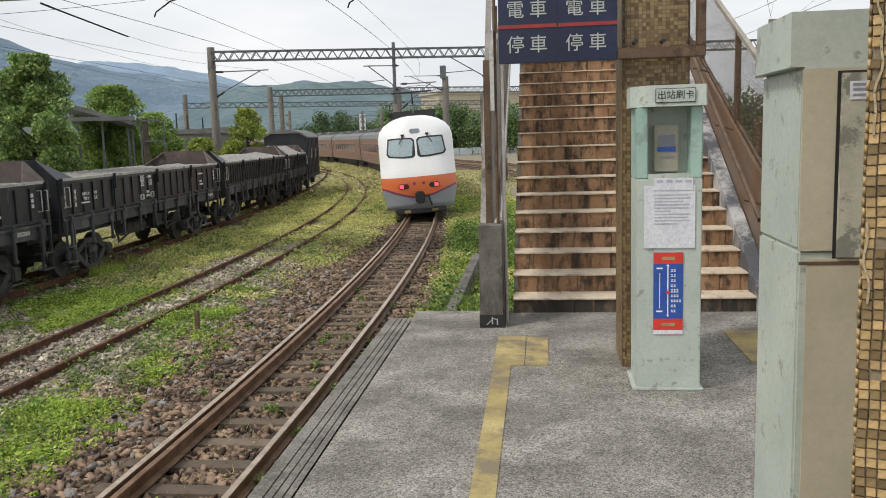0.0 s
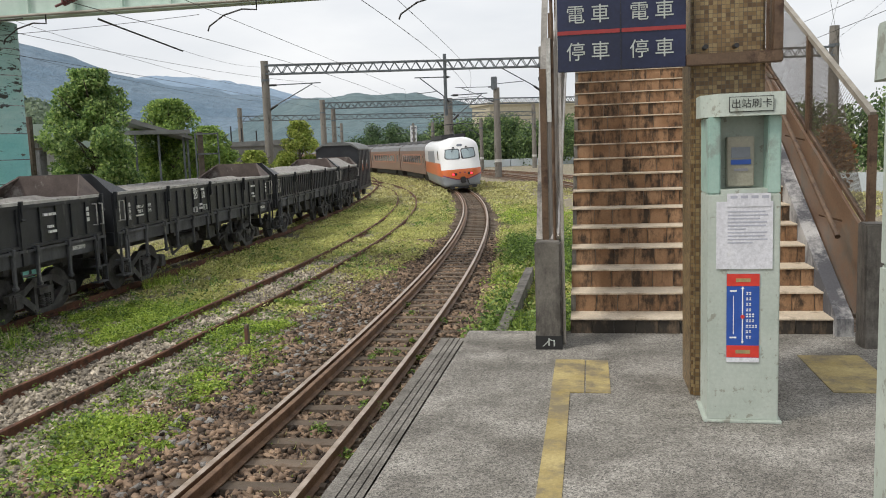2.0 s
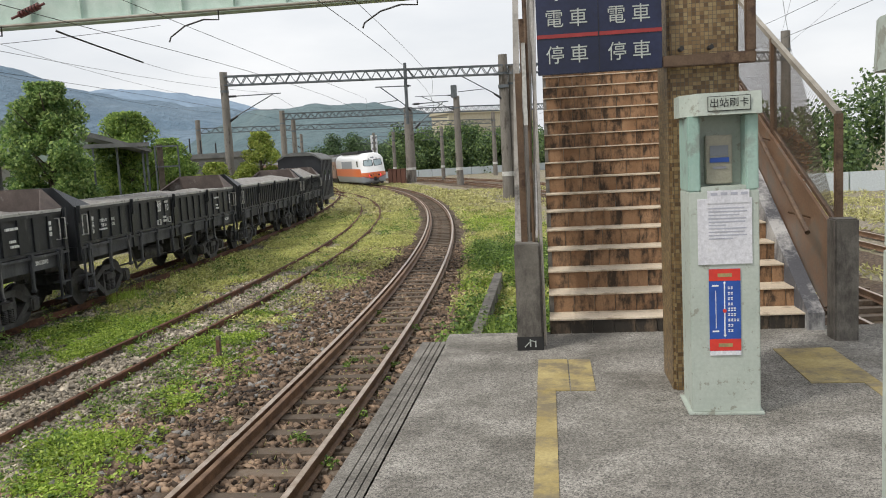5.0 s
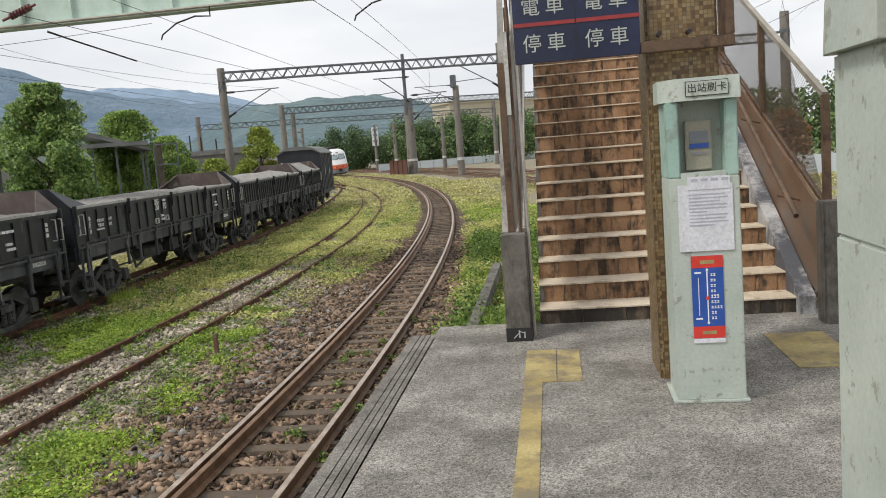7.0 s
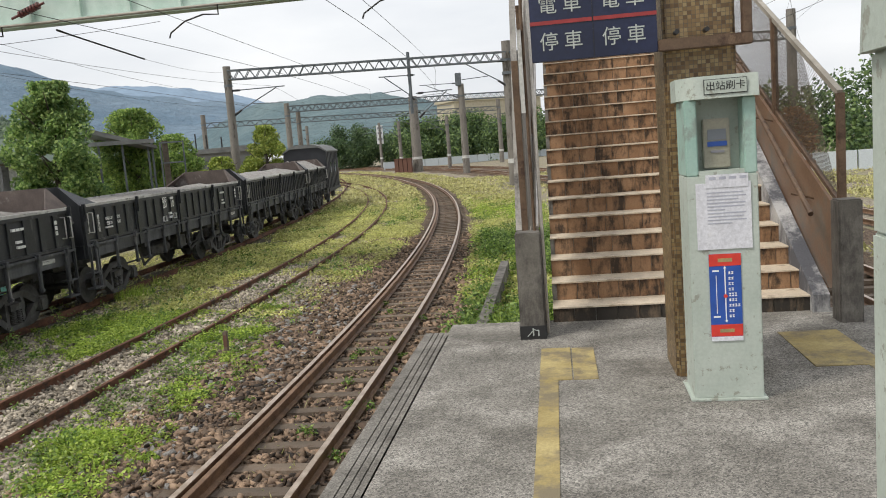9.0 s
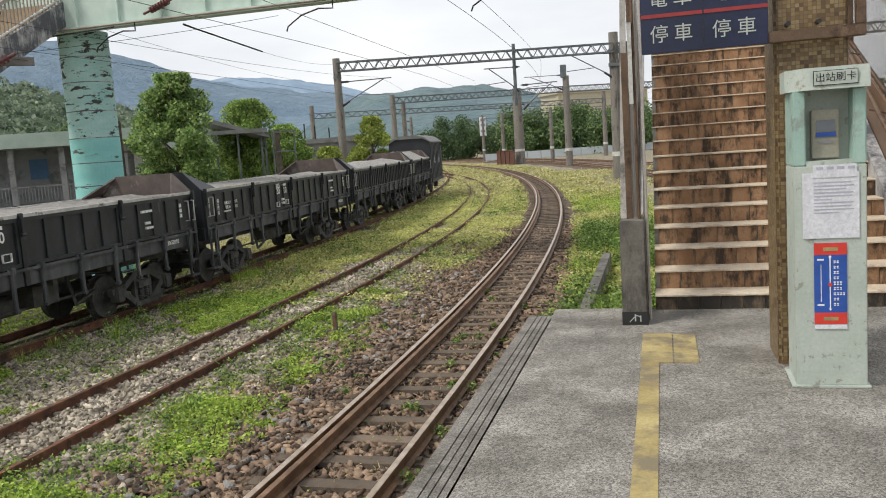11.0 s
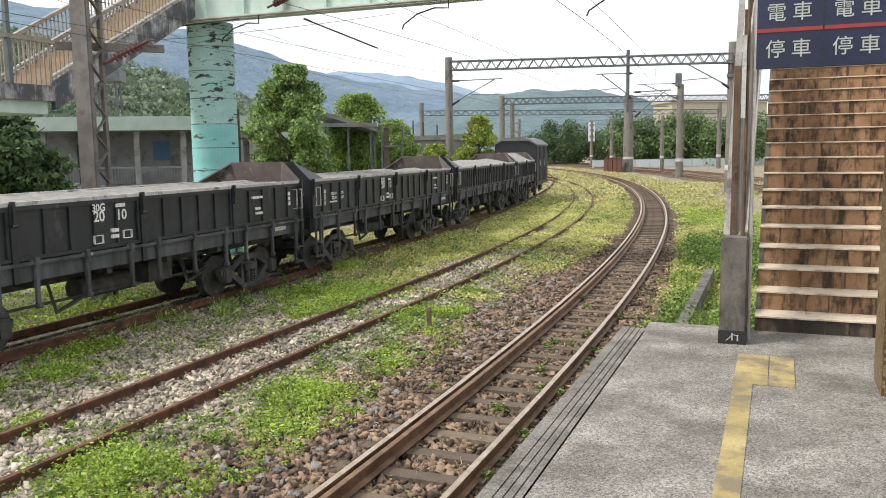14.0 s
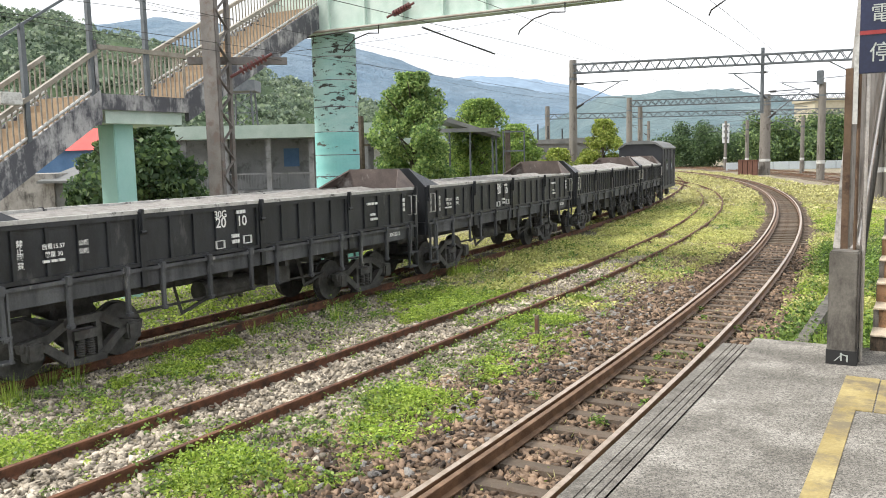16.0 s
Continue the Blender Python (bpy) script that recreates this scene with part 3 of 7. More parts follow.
def sleeper_mesh():
    bm = B()
    prism(bm, [(-0.13, -0.20), (0.13, -0.20), (0.10, 0), (-0.10, 0)], -0.92, 0.92, "x")
    for side in (-0.56, 0.56):
        for k in (-1, 1):
            box(bm, side + k * 0.085 - 0.03, side + k * 0.085 + 0.03, -0.05, 0.05, 0, 0.035)
    return mesh_of("sleeper", bm, M["sleeper"])


def build_tracks():
    g = 0.555
    rail_mesh("main_rail", MAIN, -g, -34, 250, 2.0, M["rail"], M["railtop"], "brown steel rail with a polished running face on concrete sleepers")
    rail_mesh("main_rail", MAIN, g, -34, 250, 2.0, M["rail"], M["railtop"], "brown steel rail with a polished running face on concrete sleepers")
    rail_mesh("guard_rail", MAIN, -g + 0.125, -34, 120, 2.0, M["rail"], M["rail"], "rust-brown guard rail beside the running rail")
    for track, s1 in ((SIDING, 95), (YARD, 90)):
        for k in (-g, g):
            rail_mesh("siding_rail", track, k, -40, s1, 2.0, M["rustrail"], M["rustrail"], "red-rusted steel rail of a disused siding in weeds")
    for off in (0.0, 4.2):
        tr = (LOOP[0] + off, LOOP[1], LOOP[2])
        for k in (-g, g):
            rail_mesh("loop_rail", tr, k, -34, 240, 3.0, M["rail"], M["railtop"], "brown steel rail beyond the platform")
    me = sleeper_mesh()
    bed = thing("track_sleepers", "row of weathered concrete sleepers under the main track", "sleepers", kind="structure")
    for i in range(150):
        piece("sleeper", me, bed, on(MAIN, -8 + i * 0.62, RAIL_Z - 0.168) @ pose(0.01 * math.sin(i * 2.3), 0, 0.006 * math.sin(i * 1.7), 0, 0, 0.8 * math.sin(i * 3.1)))
    for name, track, s1, every in (("loop_sleepers", LOOP, 120, 0.7),):
        bm = B()
        for i in range(int(s1 / every)):
            m = on(track, -14 + i * every, RAIL_Z - 0.175)
            bmesh.ops.create_cube(bm, size=1, matrix=m @ Matrix.Diagonal((2.0, 0.2, 0.08, 1)))
        solid(name, bm, M["sleeper"], "half-buried weathered sleepers of a side track", "sleepers", kind="structure")


def build_ballast(track, label, mat, wide=1.0, start=-34):
    """The low ballast bed of a track, with ragged shoulders."""
    rng = np.random.default_rng(8)
    vs = []
    ss = np.concatenate((np.arange(start, 40, 0.4), np.arange(40, 200, 2.0)))
    shape = ((-2.15, -0.05), (-1.6, 0.014), (-0.95, 0.012), (-0.66, -0.03), (0.66, -0.03), (0.95, 0.012), (1.4, 0.014), (1.75, -0.05))
    for s in ss:
        for o, z in shape:
            vs.append(on(track, float(s), BED_Z + z + rng.normal(0, 0.003), o * wide + (rng.normal(0, 0.09) if abs(o) > 1 else 0)).translation)
    i = np.arange(len(ss) * len(shape)).reshape(-1, len(shape))
    fs = np.stack((i[:-1, :-1], i[:-1, 1:], i[1:, 1:], i[1:, :-1]), axis=-1).reshape(-1, 4)
    cloud("ballast_bed", [tuple(v) for v in vs], fs, mat, label, "ballast", "structure")


def build_siding_fill():
    """Silted stone that half buries the disused siding's rails."""
    rng = np.random.default_rng(9)
    ss, shape = np.arange(-40, 60, 0.35), ((-1.5, -0.03), (-0.95, 0.02), (-0.64, 0.04), (-0.4, 0.03), (0.0, 0.04), (0.4, 0.03), (0.64, 0.055), (1.0, 0.03), (1.6, -0.03))
    vs = []
    for s in ss:
        for o, z in shape:
            vs.append(tuple(on(SIDING, float(s), BED_Z + z + rng.normal(0, 0.008), o + (rng.normal(0, 0.12) if abs(o) > 0.7 else 0)).translation))
    i = np.arange(len(vs)).reshape(-1, len(shape))
    cloud("siding_bed", vs, np.stack((i[:-1, :-1], i[:-1, 1:], i[1:, 1:], i[1:, :-1]), axis=-1).reshape(-1, 4), M["ground"], "silted grey stone round the rusted siding rails", "ballast", "structure")


def build_platform():
    plat = thing("platform", "worn grey concrete station platform with a grooved edge", "platform", kind="structure")
    part("slab", box(B(), -1.05, 4.1, -9, 8.55, -0.25, 0.0), M["concrete"], plat, "stained grey concrete slab")
    # edge: three grooves between narrow strips
    bm = B()
    x = -1.27
    for w in (0.075, 0.04, 0.04, 0.05):
        box(bm, x, x + w, -9, 8.24, -0.25, 0.0)
        x += w + 0.009
    part("edge_strip", bm, M["edgecrete"], plat, "grooved concrete edge strip")
    part("groove_bed", box(B(), -1.265, -1.04, -9, 8.235, -0.24, -0.012), M["gear"], plat)
    part("platform_end", box(B(), -1.05, -0.40, 8.10, 8.24, -0.26, 0.0005), M["concrete"], plat)
    part("wall_face", box(B(), -1.22, 4.05, -9, 8.2, BED_Z - 0.2, -0.25), M["oldcrete"], plat, "stained concrete platform wall")
    # yellow line and tactile plates
    lay = thing("tactile_line", "worn yellow guide line with a tactile plate on the platform", "tactile line", kind="structure")
    part("line", box(B(), -0.175, -0.045, -8, 6.55, 0.0, 0.006), M["yellow"], lay)
    part("plate", box(B(), -0.18, 0.055, 6.55, 7.46, 0.0, 0.007), M["yellow"], lay)
    part("plate", box(B(), 0.065, 0.24, 6.55, 7.44, 0.0, 0.007), M["yellow"], lay)
    lay = thing("tactile_plate", "worn yellow tactile plate on the platform", "tactile plate", kind="structure")
    part("plate", box(B(), 1.74, 2.20, 6.65, 7.68, 0.0, 0.006), M["yellow"], lay)
    part("line", box(B(), 2.09, 2.20, -8, 6.65, 0.0, 0.005), M["yellow"], lay)


def build_stairs():
    st = thing("stairway", "footbridge stairs with stained brown tile risers and pale nosings", "stairs", kind="structure")
    riser_z, run, n = 0.1785, 0.34, 35
    body = B()
    outline = [(8.47, -0.2)]
    for k in range(n):
        y, z = 8.47 + run * k, -0.04 + riser_z * k
        outline += [(y, max(z, -0.2) if k else -0.02), (y, z + riser_z)]
    outline += [(8.47 + run * n + 2.6, -0.04 + riser_z * n), (8.47 + run * n + 2.6, -0.9 + riser_z * n), (8.47 + run * n, -0.9 + riser_z * n), (10.0, -0.2)]
    prism(body, outline, -0.08, 2.30, "x")
    part("flight", body, M["oldcrete"], st, "concrete flight under the tiles")
    tile = mesh_of("riser_tile", box(B(), -0.0965, 0.0965, -0.012, 0.0, 0, riser_z - 0.016, 0.003), M["riser"])
    grimy = mesh_of("riser_tile", box(B(), -0.0965, 0.0965, -0.012, 0.0, 0, riser_z - 0.016, 0.003), M["grime"])
    nose = mesh_of("tread", box(B(), -0.08, 2.30, -0.03, run, -0.012, 0.004, 0.003), M["tread"])
    for k in range(n):
        y, z = 8.47 + run * k, -0.04 + riser_z * k
        piece("tread", nose, st, pose(0, y, z + riser_z))
        if k < 24:
            for j in range(12):
                piece("riser_tile", tile if k else grimy, st, pose(0.02 + 0.1985 * j + 0.085 * (k * 0.5 % 1), y - 0.001 - 0.002 * ((k * 5 + j * 3) % 4) / 4, z + 0.001))
    # left newel, string wall and railing
    up = riser_z / run
    z_at = lambda y: (y - 8.47) * up
    lw = thing("stair_side_railing", "stair side wall of old concrete with steel posts and rails", "railing", kind="structure")
    part("newel", box(B(), -0.36, -0.14, 7.82, 8.10, -0.02, 0.93, 0.012), M["newel"], lw, "weathered grey concrete newel post")
    part("newel_foot", box(B(), -0.365, -0.135, 7.815, 8.105, 0.0, 0.12), M["ink"], lw, "black painted foot with white marks")
    bm = B()
    for a, b, c, d in ((-0.30, 0.03, -0.24, 0.09), (-0.25, 0.035, -0.25, 0.10), (-0.25, 0.09, -0.20, 0.075), (-0.205, 0.03, -0.205, 0.085)):
        bar(bm, (a, 7.812, b), (c, 7.812, d), 0.012, 0.006)
    part("painted_mark", bm, M["signwhite"], lw)
    y1 = 8.47 + run * n
    bm = B()
    prism(bm, [(8.10, -0.2), (8.10, 0.30), (y1, z_at(y1) + 0.32), (y1, z_at(y1) - 0.35), (8.9, -0.2)], -0.36, -0.26, "x")
    part("string_wall", bm, M["oldcrete"], lw, "pale weathered stair string")
    part("panel", prism(B(), [(8.05, 0.93), (8.05, 2.05), (y1, z_at(y1) + 1.25), (y1, z_at(y1) + 0.3), (8.6, 0.93)], -0.255, -0.235, "x"), M["oldcrete"], lw, "pale weathered panel along the stairs")
    for k in range(6):
        y = 8.07 + k * 1.8
        z = max(z_at(y), 0)
        part("post", box(B(), -0.30, -0.245, y - 0.03, y + 0.03, z + 0.1 if k else 0.9, z + 2.4), M["brownsteel"], lw, "brown steel post")
    part("edge_strip", bar(B(), (-0.325, 8.06, 0.92), (-0.325, 10.4, 4.1), 0.06, 0.05), M["oldcrete"], lw, "pale weathered concrete edge strip")
    part("rail_plate", box(B(), -0.235, -0.20, 7.98, 8.05, 1.95, 2.65), M["dirtywhite"], lw, "pale steel plate")
    part("handrail", rod(B(), (-0.17, 8.0, 0.95), (-0.17, y1, z_at(y1) + 0.92), 0.022), M["handrail"], lw)
    part("pipe", rod(B(), (-0.125, 8.02, 0.0), (-0.14, 8.06, 3.6), 0.018), M["handrail"], lw, "grey conduit pipe")
    part("pipe", rod(B(), (-0.19, 8.00, 0.9), (-0.19, 8.03, 3.6), 0.014), M["brownsteel"], lw)
    # right string, panel, handrail, mesh fence
    mlo, mhi = (lambda y: 0.96 + 0.41 * (y - 8.2)), (lambda y: 1.93 + 0.43 * (y - 8.25))
    rw = thing("stair_mesh_fence", "brown stair side panel with handrail and wire mesh fence", "fence", kind="structure")
    part("string_wall", prism(B(), [(8.35, -0.2), (8.35, 0.16), (y1, z_at(y1) + 0.30), (y1, z_at(y1) - 0.4), (9.0, -0.2)], 2.22, 2.36, "x"), M["bridgeconc"], rw, "peeling grey stair string")
    part("panel", prism(B(), [(8.28, 0.24), (8.28, 0.97), (y1, mlo(y1)), (y1, mlo(y1) - 0.78), (8.4, 0.2)], 2.37, 2.40, "x"), M["copper"], rw, "dull brown sheet panel")
    part("handrail", rod(B(), (2.17, 8.2, 0.90), (2.17, y1, z_at(y1) + 0.92), 0.024), M["brownsteel"], rw, "dull brown steel handrail")
    bm = B()
    for k in range(8):
        y = 8.8 + k * 1.4
        rod(bm, (2.17, y, z_at(y) + 0.86), (2.38, y, z_at(y) + 0.80), 0.009, 6)
    part("handrail_bracket", bm, M["brownsteel"], rw)
    part("newel", box(B(), 2.31, 2.50, 7.92, 8.14, -0.02, 1.03, 0.012), M["newel"], rw, "dark weathered concrete newel post")
    for k in range(6):
        y = 8.2 + k * 2.08
        part("post", box(B(), 2.395, 2.455, y - 0.03, y + 0.03, mlo(y) - (0.06 if not k else 0.1), mhi(y)), M["brownsteel"], rw, "brown steel fence post")
    part("top_rail", bar(B(), (2.425, 8.2, mhi(8.2)), (2.425, y1, mhi(y1)), 0.05), M["stairrail"], rw, "pale top rail")
    part("bottom_rail", bar(B(), (2.425, 8.2, mlo(8.2)), (2.425, y1, mlo(y1)), 0.04), M["brownsteel"], rw)
    vs, fs = [], []
    w, step = 0.0048, 0.047
    for sgn in (1, -1):
        for k in range(-60, 230):
            y0 = 8.1 + k * step
            pts = []
            for q in (0, 1):
                y = y0 + sgn * q * 1.1
                pts.append((y, mlo(y) if not q else mhi(y)))
            (ya, ha), (yb, hb) = pts
            if min(ya, yb) < 8.2 or max(ya, yb) > y1:
                continue
            za, zb = ha, hb
            i = len(vs)
            vs += [(2.425, ya - w, za), (2.425, ya + w, za), (2.425, yb + w, zb), (2.425, yb - w, zb), (2.431, ya - w, za), (2.431, ya + w, za), (2.431, yb + w, zb), (2.431, yb - w, zb)]
            fs += [(i, i + 1, i + 2, i + 3), (i + 4, i + 7, i + 6, i + 5), (i, i + 4, i + 5, i + 1), (i + 3, i + 2, i + 6, i + 7)]
    cloud("mesh", vs, fs, M["mesh"], "rusty diamond wire mesh", "", "stuff", rw)


build_ground()
build_tracks()
build_ballast(MAIN, "rust-brown ballast bed of the main track", M["ballast"])
build_ballast(YARD, "ballast bed under the wagons, darkened to stand for their shade", M["shadebed"])
build_siding_fill()
build_ballast(LOOP, "brown ballast bed beyond the platform", M["ballast"])
build_ballast((LOOP[0] + 4.2, LOOP[1], LOOP[2]), "brown ballast bed of the outer track", M["ballast"])
build_platform()
build_stairs()

# ---- freight wagons on the yard track ----
WHEEL_R = 0.42


def wheel_bm():
    bm = B()
    rod(bm, (-0.06, 0, 0), (0.06, 0, 0), WHEEL_R, 28)
    rod(bm, (-0.085, 0, 0), (-0.06, 0, 0), WHEEL_R + 0.028, 28)
    rod(bm, (0.06, 0, 0), (0.10, 0, 0), 0.13, 16)
    return bm


def spring_bm():
    """One coil spring as a ribbed turned shape."""
    bm = B()
    rings = []
    for k in range(22):
        r = 0.077 if k % 3 == 1 else 0.056
        rings.append([bm.verts.new((r * math.cos(a * math.pi / 6), r * math.sin(a * math.pi / 6), k * 0.012)) for a in range(12)])
    for a, b in zip(rings, rings[1:]):
        for i in range(12):
            bm.faces.new((a[i], a[(i + 1) % 12], b[(i + 1) % 12], b[i]))
    bm.faces.new(rings[0][::-1])
    bm.faces.new(rings[-1])
    return bm


def bogie(wagon, y):
    """A cast three-piece bogie: wheels, side frames, springs, bolster and axle boxes."""
    for s in (-1, 1):
        bm = B()
        for e in (-1, 1):
            bar(bm, (s * 0.85, e * 1.04, 0.50), (s * 0.85, e * 0.62, 0.56), 0.13, 0.14)
            bar(bm, (s * 0.85, e * 0.66, 0.54), (s * 0.85, e * 0.28, 0.74), 0.13, 0.13)
            bar(bm, (s * 0.85, e * 0.72, 0.50), (s * 0.85, e * 0.26, 0.15), 0.13, 0.13)
            bar(bm, (s * 0.85, e * 0.25, 0.16), (s * 0.85, e * 0.25, 0.74), 0.10, 0.09)
        bar(bm, (s * 0.85, -0.34, 0.745), (s * 0.85, 0.34, 0.745), 0.13, 0.12)
        bar(bm, (s * 0.85, -0.34, 0.14), (s * 0.85, 0.34, 0.14), 0.17, 0.10)
        bar(bm, (s * 0.87, -0.22, 0.53), (s * 0.87, 0.22, 0.53), 0.18, 0.13)
        o = part("side_frame", bm, M["gear"], wagon, "cast steel bogie side frame")
        o.matrix_basis = pose(0, y, 0)
        for e in (-0.085, 0.085):
            o = part("spring", spring_bm(), M["gear"], wagon, "coil spring of the bogie")
            o.matrix_basis = pose(s * 0.89, y + e, 0.20)
        for e in (-0.85, 0.85):
            o = part("axle_box", box(B(), -0.10, 0.10, -0.13, 0.13, -0.13, 0.15, 0.03), M["gear"], wagon)
            o.matrix_basis = pose(s * 0.88, y + e, WHEEL_R)
            o = part("wheel", wheel_bm(), M["gear"], wagon, "dark steel wheel")
            o.matrix_basis = pose(s * 0.55, y + e, WHEEL_R, 0, 0, 0 if s > 0 else 180)
    for e in (-0.85, 0.85):
        o = part("axle", rod(B(), (-0.5, 0, 0), (0.5, 0, 0), 0.07, 10), M["gear"], wagon)
        o.matrix_basis = pose(0, y + e, WHEEL_R)
    o = part("bolster", box(B(), -0.86, 0.86, -0.17, 0.17, 0.40, 0.62), M["gear"], wagon)
    o.matrix_basis = pose(0, y, 0)


def gondola(m, label, ends=True, heap=0.0, slatted=False, tall=0.0, L=5.4, doors=4):
    """An open bogie wagon: four side doors with ribs and hinges a side, raised sloping end boards, sill, steps, bogies."""
    W, TOP, SILL = 1.16, 2.31 + tall, 1.42
    w = thing("gondola_wagon", label, "wagon", m, "freight wagons on the yard track")
    part("floor", box(B(), -W + 0.03, W - 0.03, -L + 0.05, L - 0.05, SILL - 0.10, SILL - 0.02), M["wagonin"], w)
    part("frame", box(B(), -0.35, 0.35, -L, L, 0.86, SILL - 0.1), M["gear"], w)
    for y in (-L * 0.42, -L * 0.14, L * 0.14, L * 0.42):
        part("cross_bearer", box(B(), -W + 0.05, W - 0.05, y - 0.06, y + 0.06, SILL - 0.42, SILL - 0.1), M["gear"], w)
    dl = 2 * L / doors
    rib_me = mesh_of("rib", box(B(), -0.0175, 0.0175, -0.03, 0.03, -(TOP - SILL - 0.21) / 2, (TOP - SILL - 0.21) / 2, 0.006), M["wagon"])
    for s in (-1, 1):
        # side sill with a top flange
        bm = B()
        box(bm, *sorted((s * (W - 0.04), s * (W + 0.02))), -L, L, SILL - 0.30, SILL - 0.03)
        box(bm, *sorted((s * (W - 0.04), s * (W + 0.075))), -L, L, SILL - 0.05, SILL + 0.0)
        part("side_sill", bm, M["wagonsill"], w, "dusty grey side sill")
        for k in range(doors):
            y0, y1 = -L + k * dl + 0.045, -L + (k + 1) * dl - 0.045
            bm = B()
            box(bm, *sorted((s * (W - 0.03), s * W)), y0, y1, SILL + 0.02, TOP - 0.06)
            nrib, ribs = (9 if slatted else 6), []
            for j in range(nrib):
                yy = y0 + 0.04 + (y1 - y0 - 0.08) * j / (nrib - 1)
                ribs.append(yy)
            door = part("side_door", bm, M["wagon"], w, "black drop-side door")
            part("door_rail", box(B(), *sorted((s * (W + 0.0005), s * (W + 0.037))), y0, y1, TOP - 0.13, TOP - 0.062), M["wagon"], door)
            part("door_rail", box(B(), *sorted((s * (W + 0.0005), s * (W + 0.037))), y0, y1, SILL + 0.02, SILL + 0.08), M["wagon"], door)
            for yy in ribs:
                piece("rib", rib_me, door, pose(s * (W + 0.0175), yy, (SILL + TOP - 0.05) / 2))
            for yy in (y0 + 0.30, (y0 + y1) / 2, y1 - 0.30):
                bm = B()
                box(bm, *sorted((s * (W + 0.0), s * (W + 0.11))), yy - 0.045, yy + 0.045, SILL - 0.09, SILL + 0.05, 0.01)
                rod(bm, (s * (W + 0.035), yy - 0.085, SILL - 0.01), (s * (W + 0.035), yy + 0.085, SILL - 0.01), 0.035, 8)
                box(bm, *sorted((s * (W + 0.03), s * (W + 0.085))), yy - 0.04, yy + 0.04, SILL - 0.66, SILL - 0.07, 0.01)
                box(bm, *sorted((s * (W + 0.01), s * (W + 0.115))), yy - 0.055, yy + 0.055, SILL - 0.71, SILL - 0.63, 0.02)
                part("hinge", bm, M["wagonsill"], w, "grey steel door hinge and stop")
            part("rim", box(B(), *sorted((s * (W - 0.045), s * (W + 0.04))), y0, y1, TOP - 0.06, TOP), M["wagonrim"], w, "pale top edge with dark patches")
        for k in range(doors + 1):
            y = min(max(-L + k * dl, -L + 0.05), L - 0.05)
            bm = B()
            box(bm, *sorted((s * (W - 0.04), s * (W + 0.06))), y - 0.055, y + 0.055, SILL - 0.30, TOP - 0.02)
            box(bm, *sorted((s * (W + 0.02), s * (W + 0.10))), y - 0.03, y + 0.03, TOP - 0.35, TOP + 0.015, 0.008)
            rod(bm, (s * (W + 0.08), y - 0.05, TOP - 0.34), (s * (W + 0.08), y + 0.05, TOP - 0.34), 0.03, 8)
            part("stake_post", bm, M["wagon"], w)
    for e in (-1, 1):
        bm = B()
        prism(bm, [(-W, SILL), (W, SILL), (W, TOP)] + ([(0.72, TOP + 0.43), (-0.72, TOP + 0.43)] if ends else []) + [(-W, TOP)], e * (L - 0.02), e * (L + 0.03), "y")
        if ends:
            # the wings at the ends slope inwards over the load
            for s in (-1, 1):
                bm2 = [(s * W, e * L, TOP), (s * 0.72, e * L, TOP + 0.43), (s * (W - 0.02), e * (L - 0.75), TOP)]
                a = [bm.verts.new(p) for p in bm2]
                b = [bm.verts.new((p[0] - s * 0.03, p[1], p[2] - 0.02)) for p in bm2]
                bm.faces.new(a)
                bm.faces.new(b[::-1])
                for i in range(3):
                    bm.faces.new((a[i], b[i], b[(i + 1) % 3], a[(i + 1) % 3]))
            bmesh.ops.recalc_face_normals(bm, faces=bm.faces[:])
        part("end_board", bm, M["wagonin"] if e > 0 else M["wagon"], w, "rusty raised sloping end board")
        bm = B()
        for x in (-0.75, -0.25, 0.25, 0.75):
            box(bm, x - 0.04, x + 0.04, *sorted((e * (L + 0.03), e * (L + 0.09))), SILL - 0.25, TOP - 0.02)
        box(bm, -W, W, *sorted((e * (L + 0.0), e * (L + 0.07))), SILL - 0.30, SILL)
        part("end_frame", bm, M["wagon"], w)
        bm = B()
        box(bm, -0.12, 0.12, *sorted((e * L, e * (L + 0.20))), 0.72, 0.95, 0.03)
        box(bm, -0.09, 0.09, *sorted((e * (L + 0.2), e * (L + 0.275))), 0.68, 0.99, 0.03)
        part("coupler", bm, M["gear"], w, "knuckle coupler")
        for s in (-1, 1):
            bm = B()
            x = s * (W + 0.07)
            for yy in (L - 0.08, L - 0.42):
                bar(bm, (x, e * yy, 0.42), (x, e * yy, SILL - 0.05), 0.05, 0.03)
            for z in (0.44, 0.78):
                box(bm, *sorted((x - s * 0.16, x + s * 0.03)), *sorted((e * (L - 0.45), e * (L - 0.05))), z - 0.015, z + 0.015)
            part("step", bm, M["wagonsill"], w, "grey steel foot step")
            for yy in (L - 0.10, L - 0.32):
                bm = B()
                rod(bm, (s * (W + 0.10), e * yy, SILL + 0.25), (s * (W + 0.10), e * yy, TOP - 0.2), 0.014, 6)
                for z in (SILL + 0.25, TOP - 0.2):
                    rod(bm, (s * (W + 0.10), e * yy, z), (s * W, e * yy, z), 0.012, 6)
                part("grab_iron", bm, M["wagonrim"], w, "pale grab iron")
    bogie(w, 1.8 - L)
    bogie(w, L - 1.8)
    bm = B()
    rod(bm, (0.45, -0.9, 0.72), (0.45, 0.35, 0.72), 0.19, 14)
    box(bm, 0.3, 0.75, 0.6, 1.25, 0.62, 1.0)
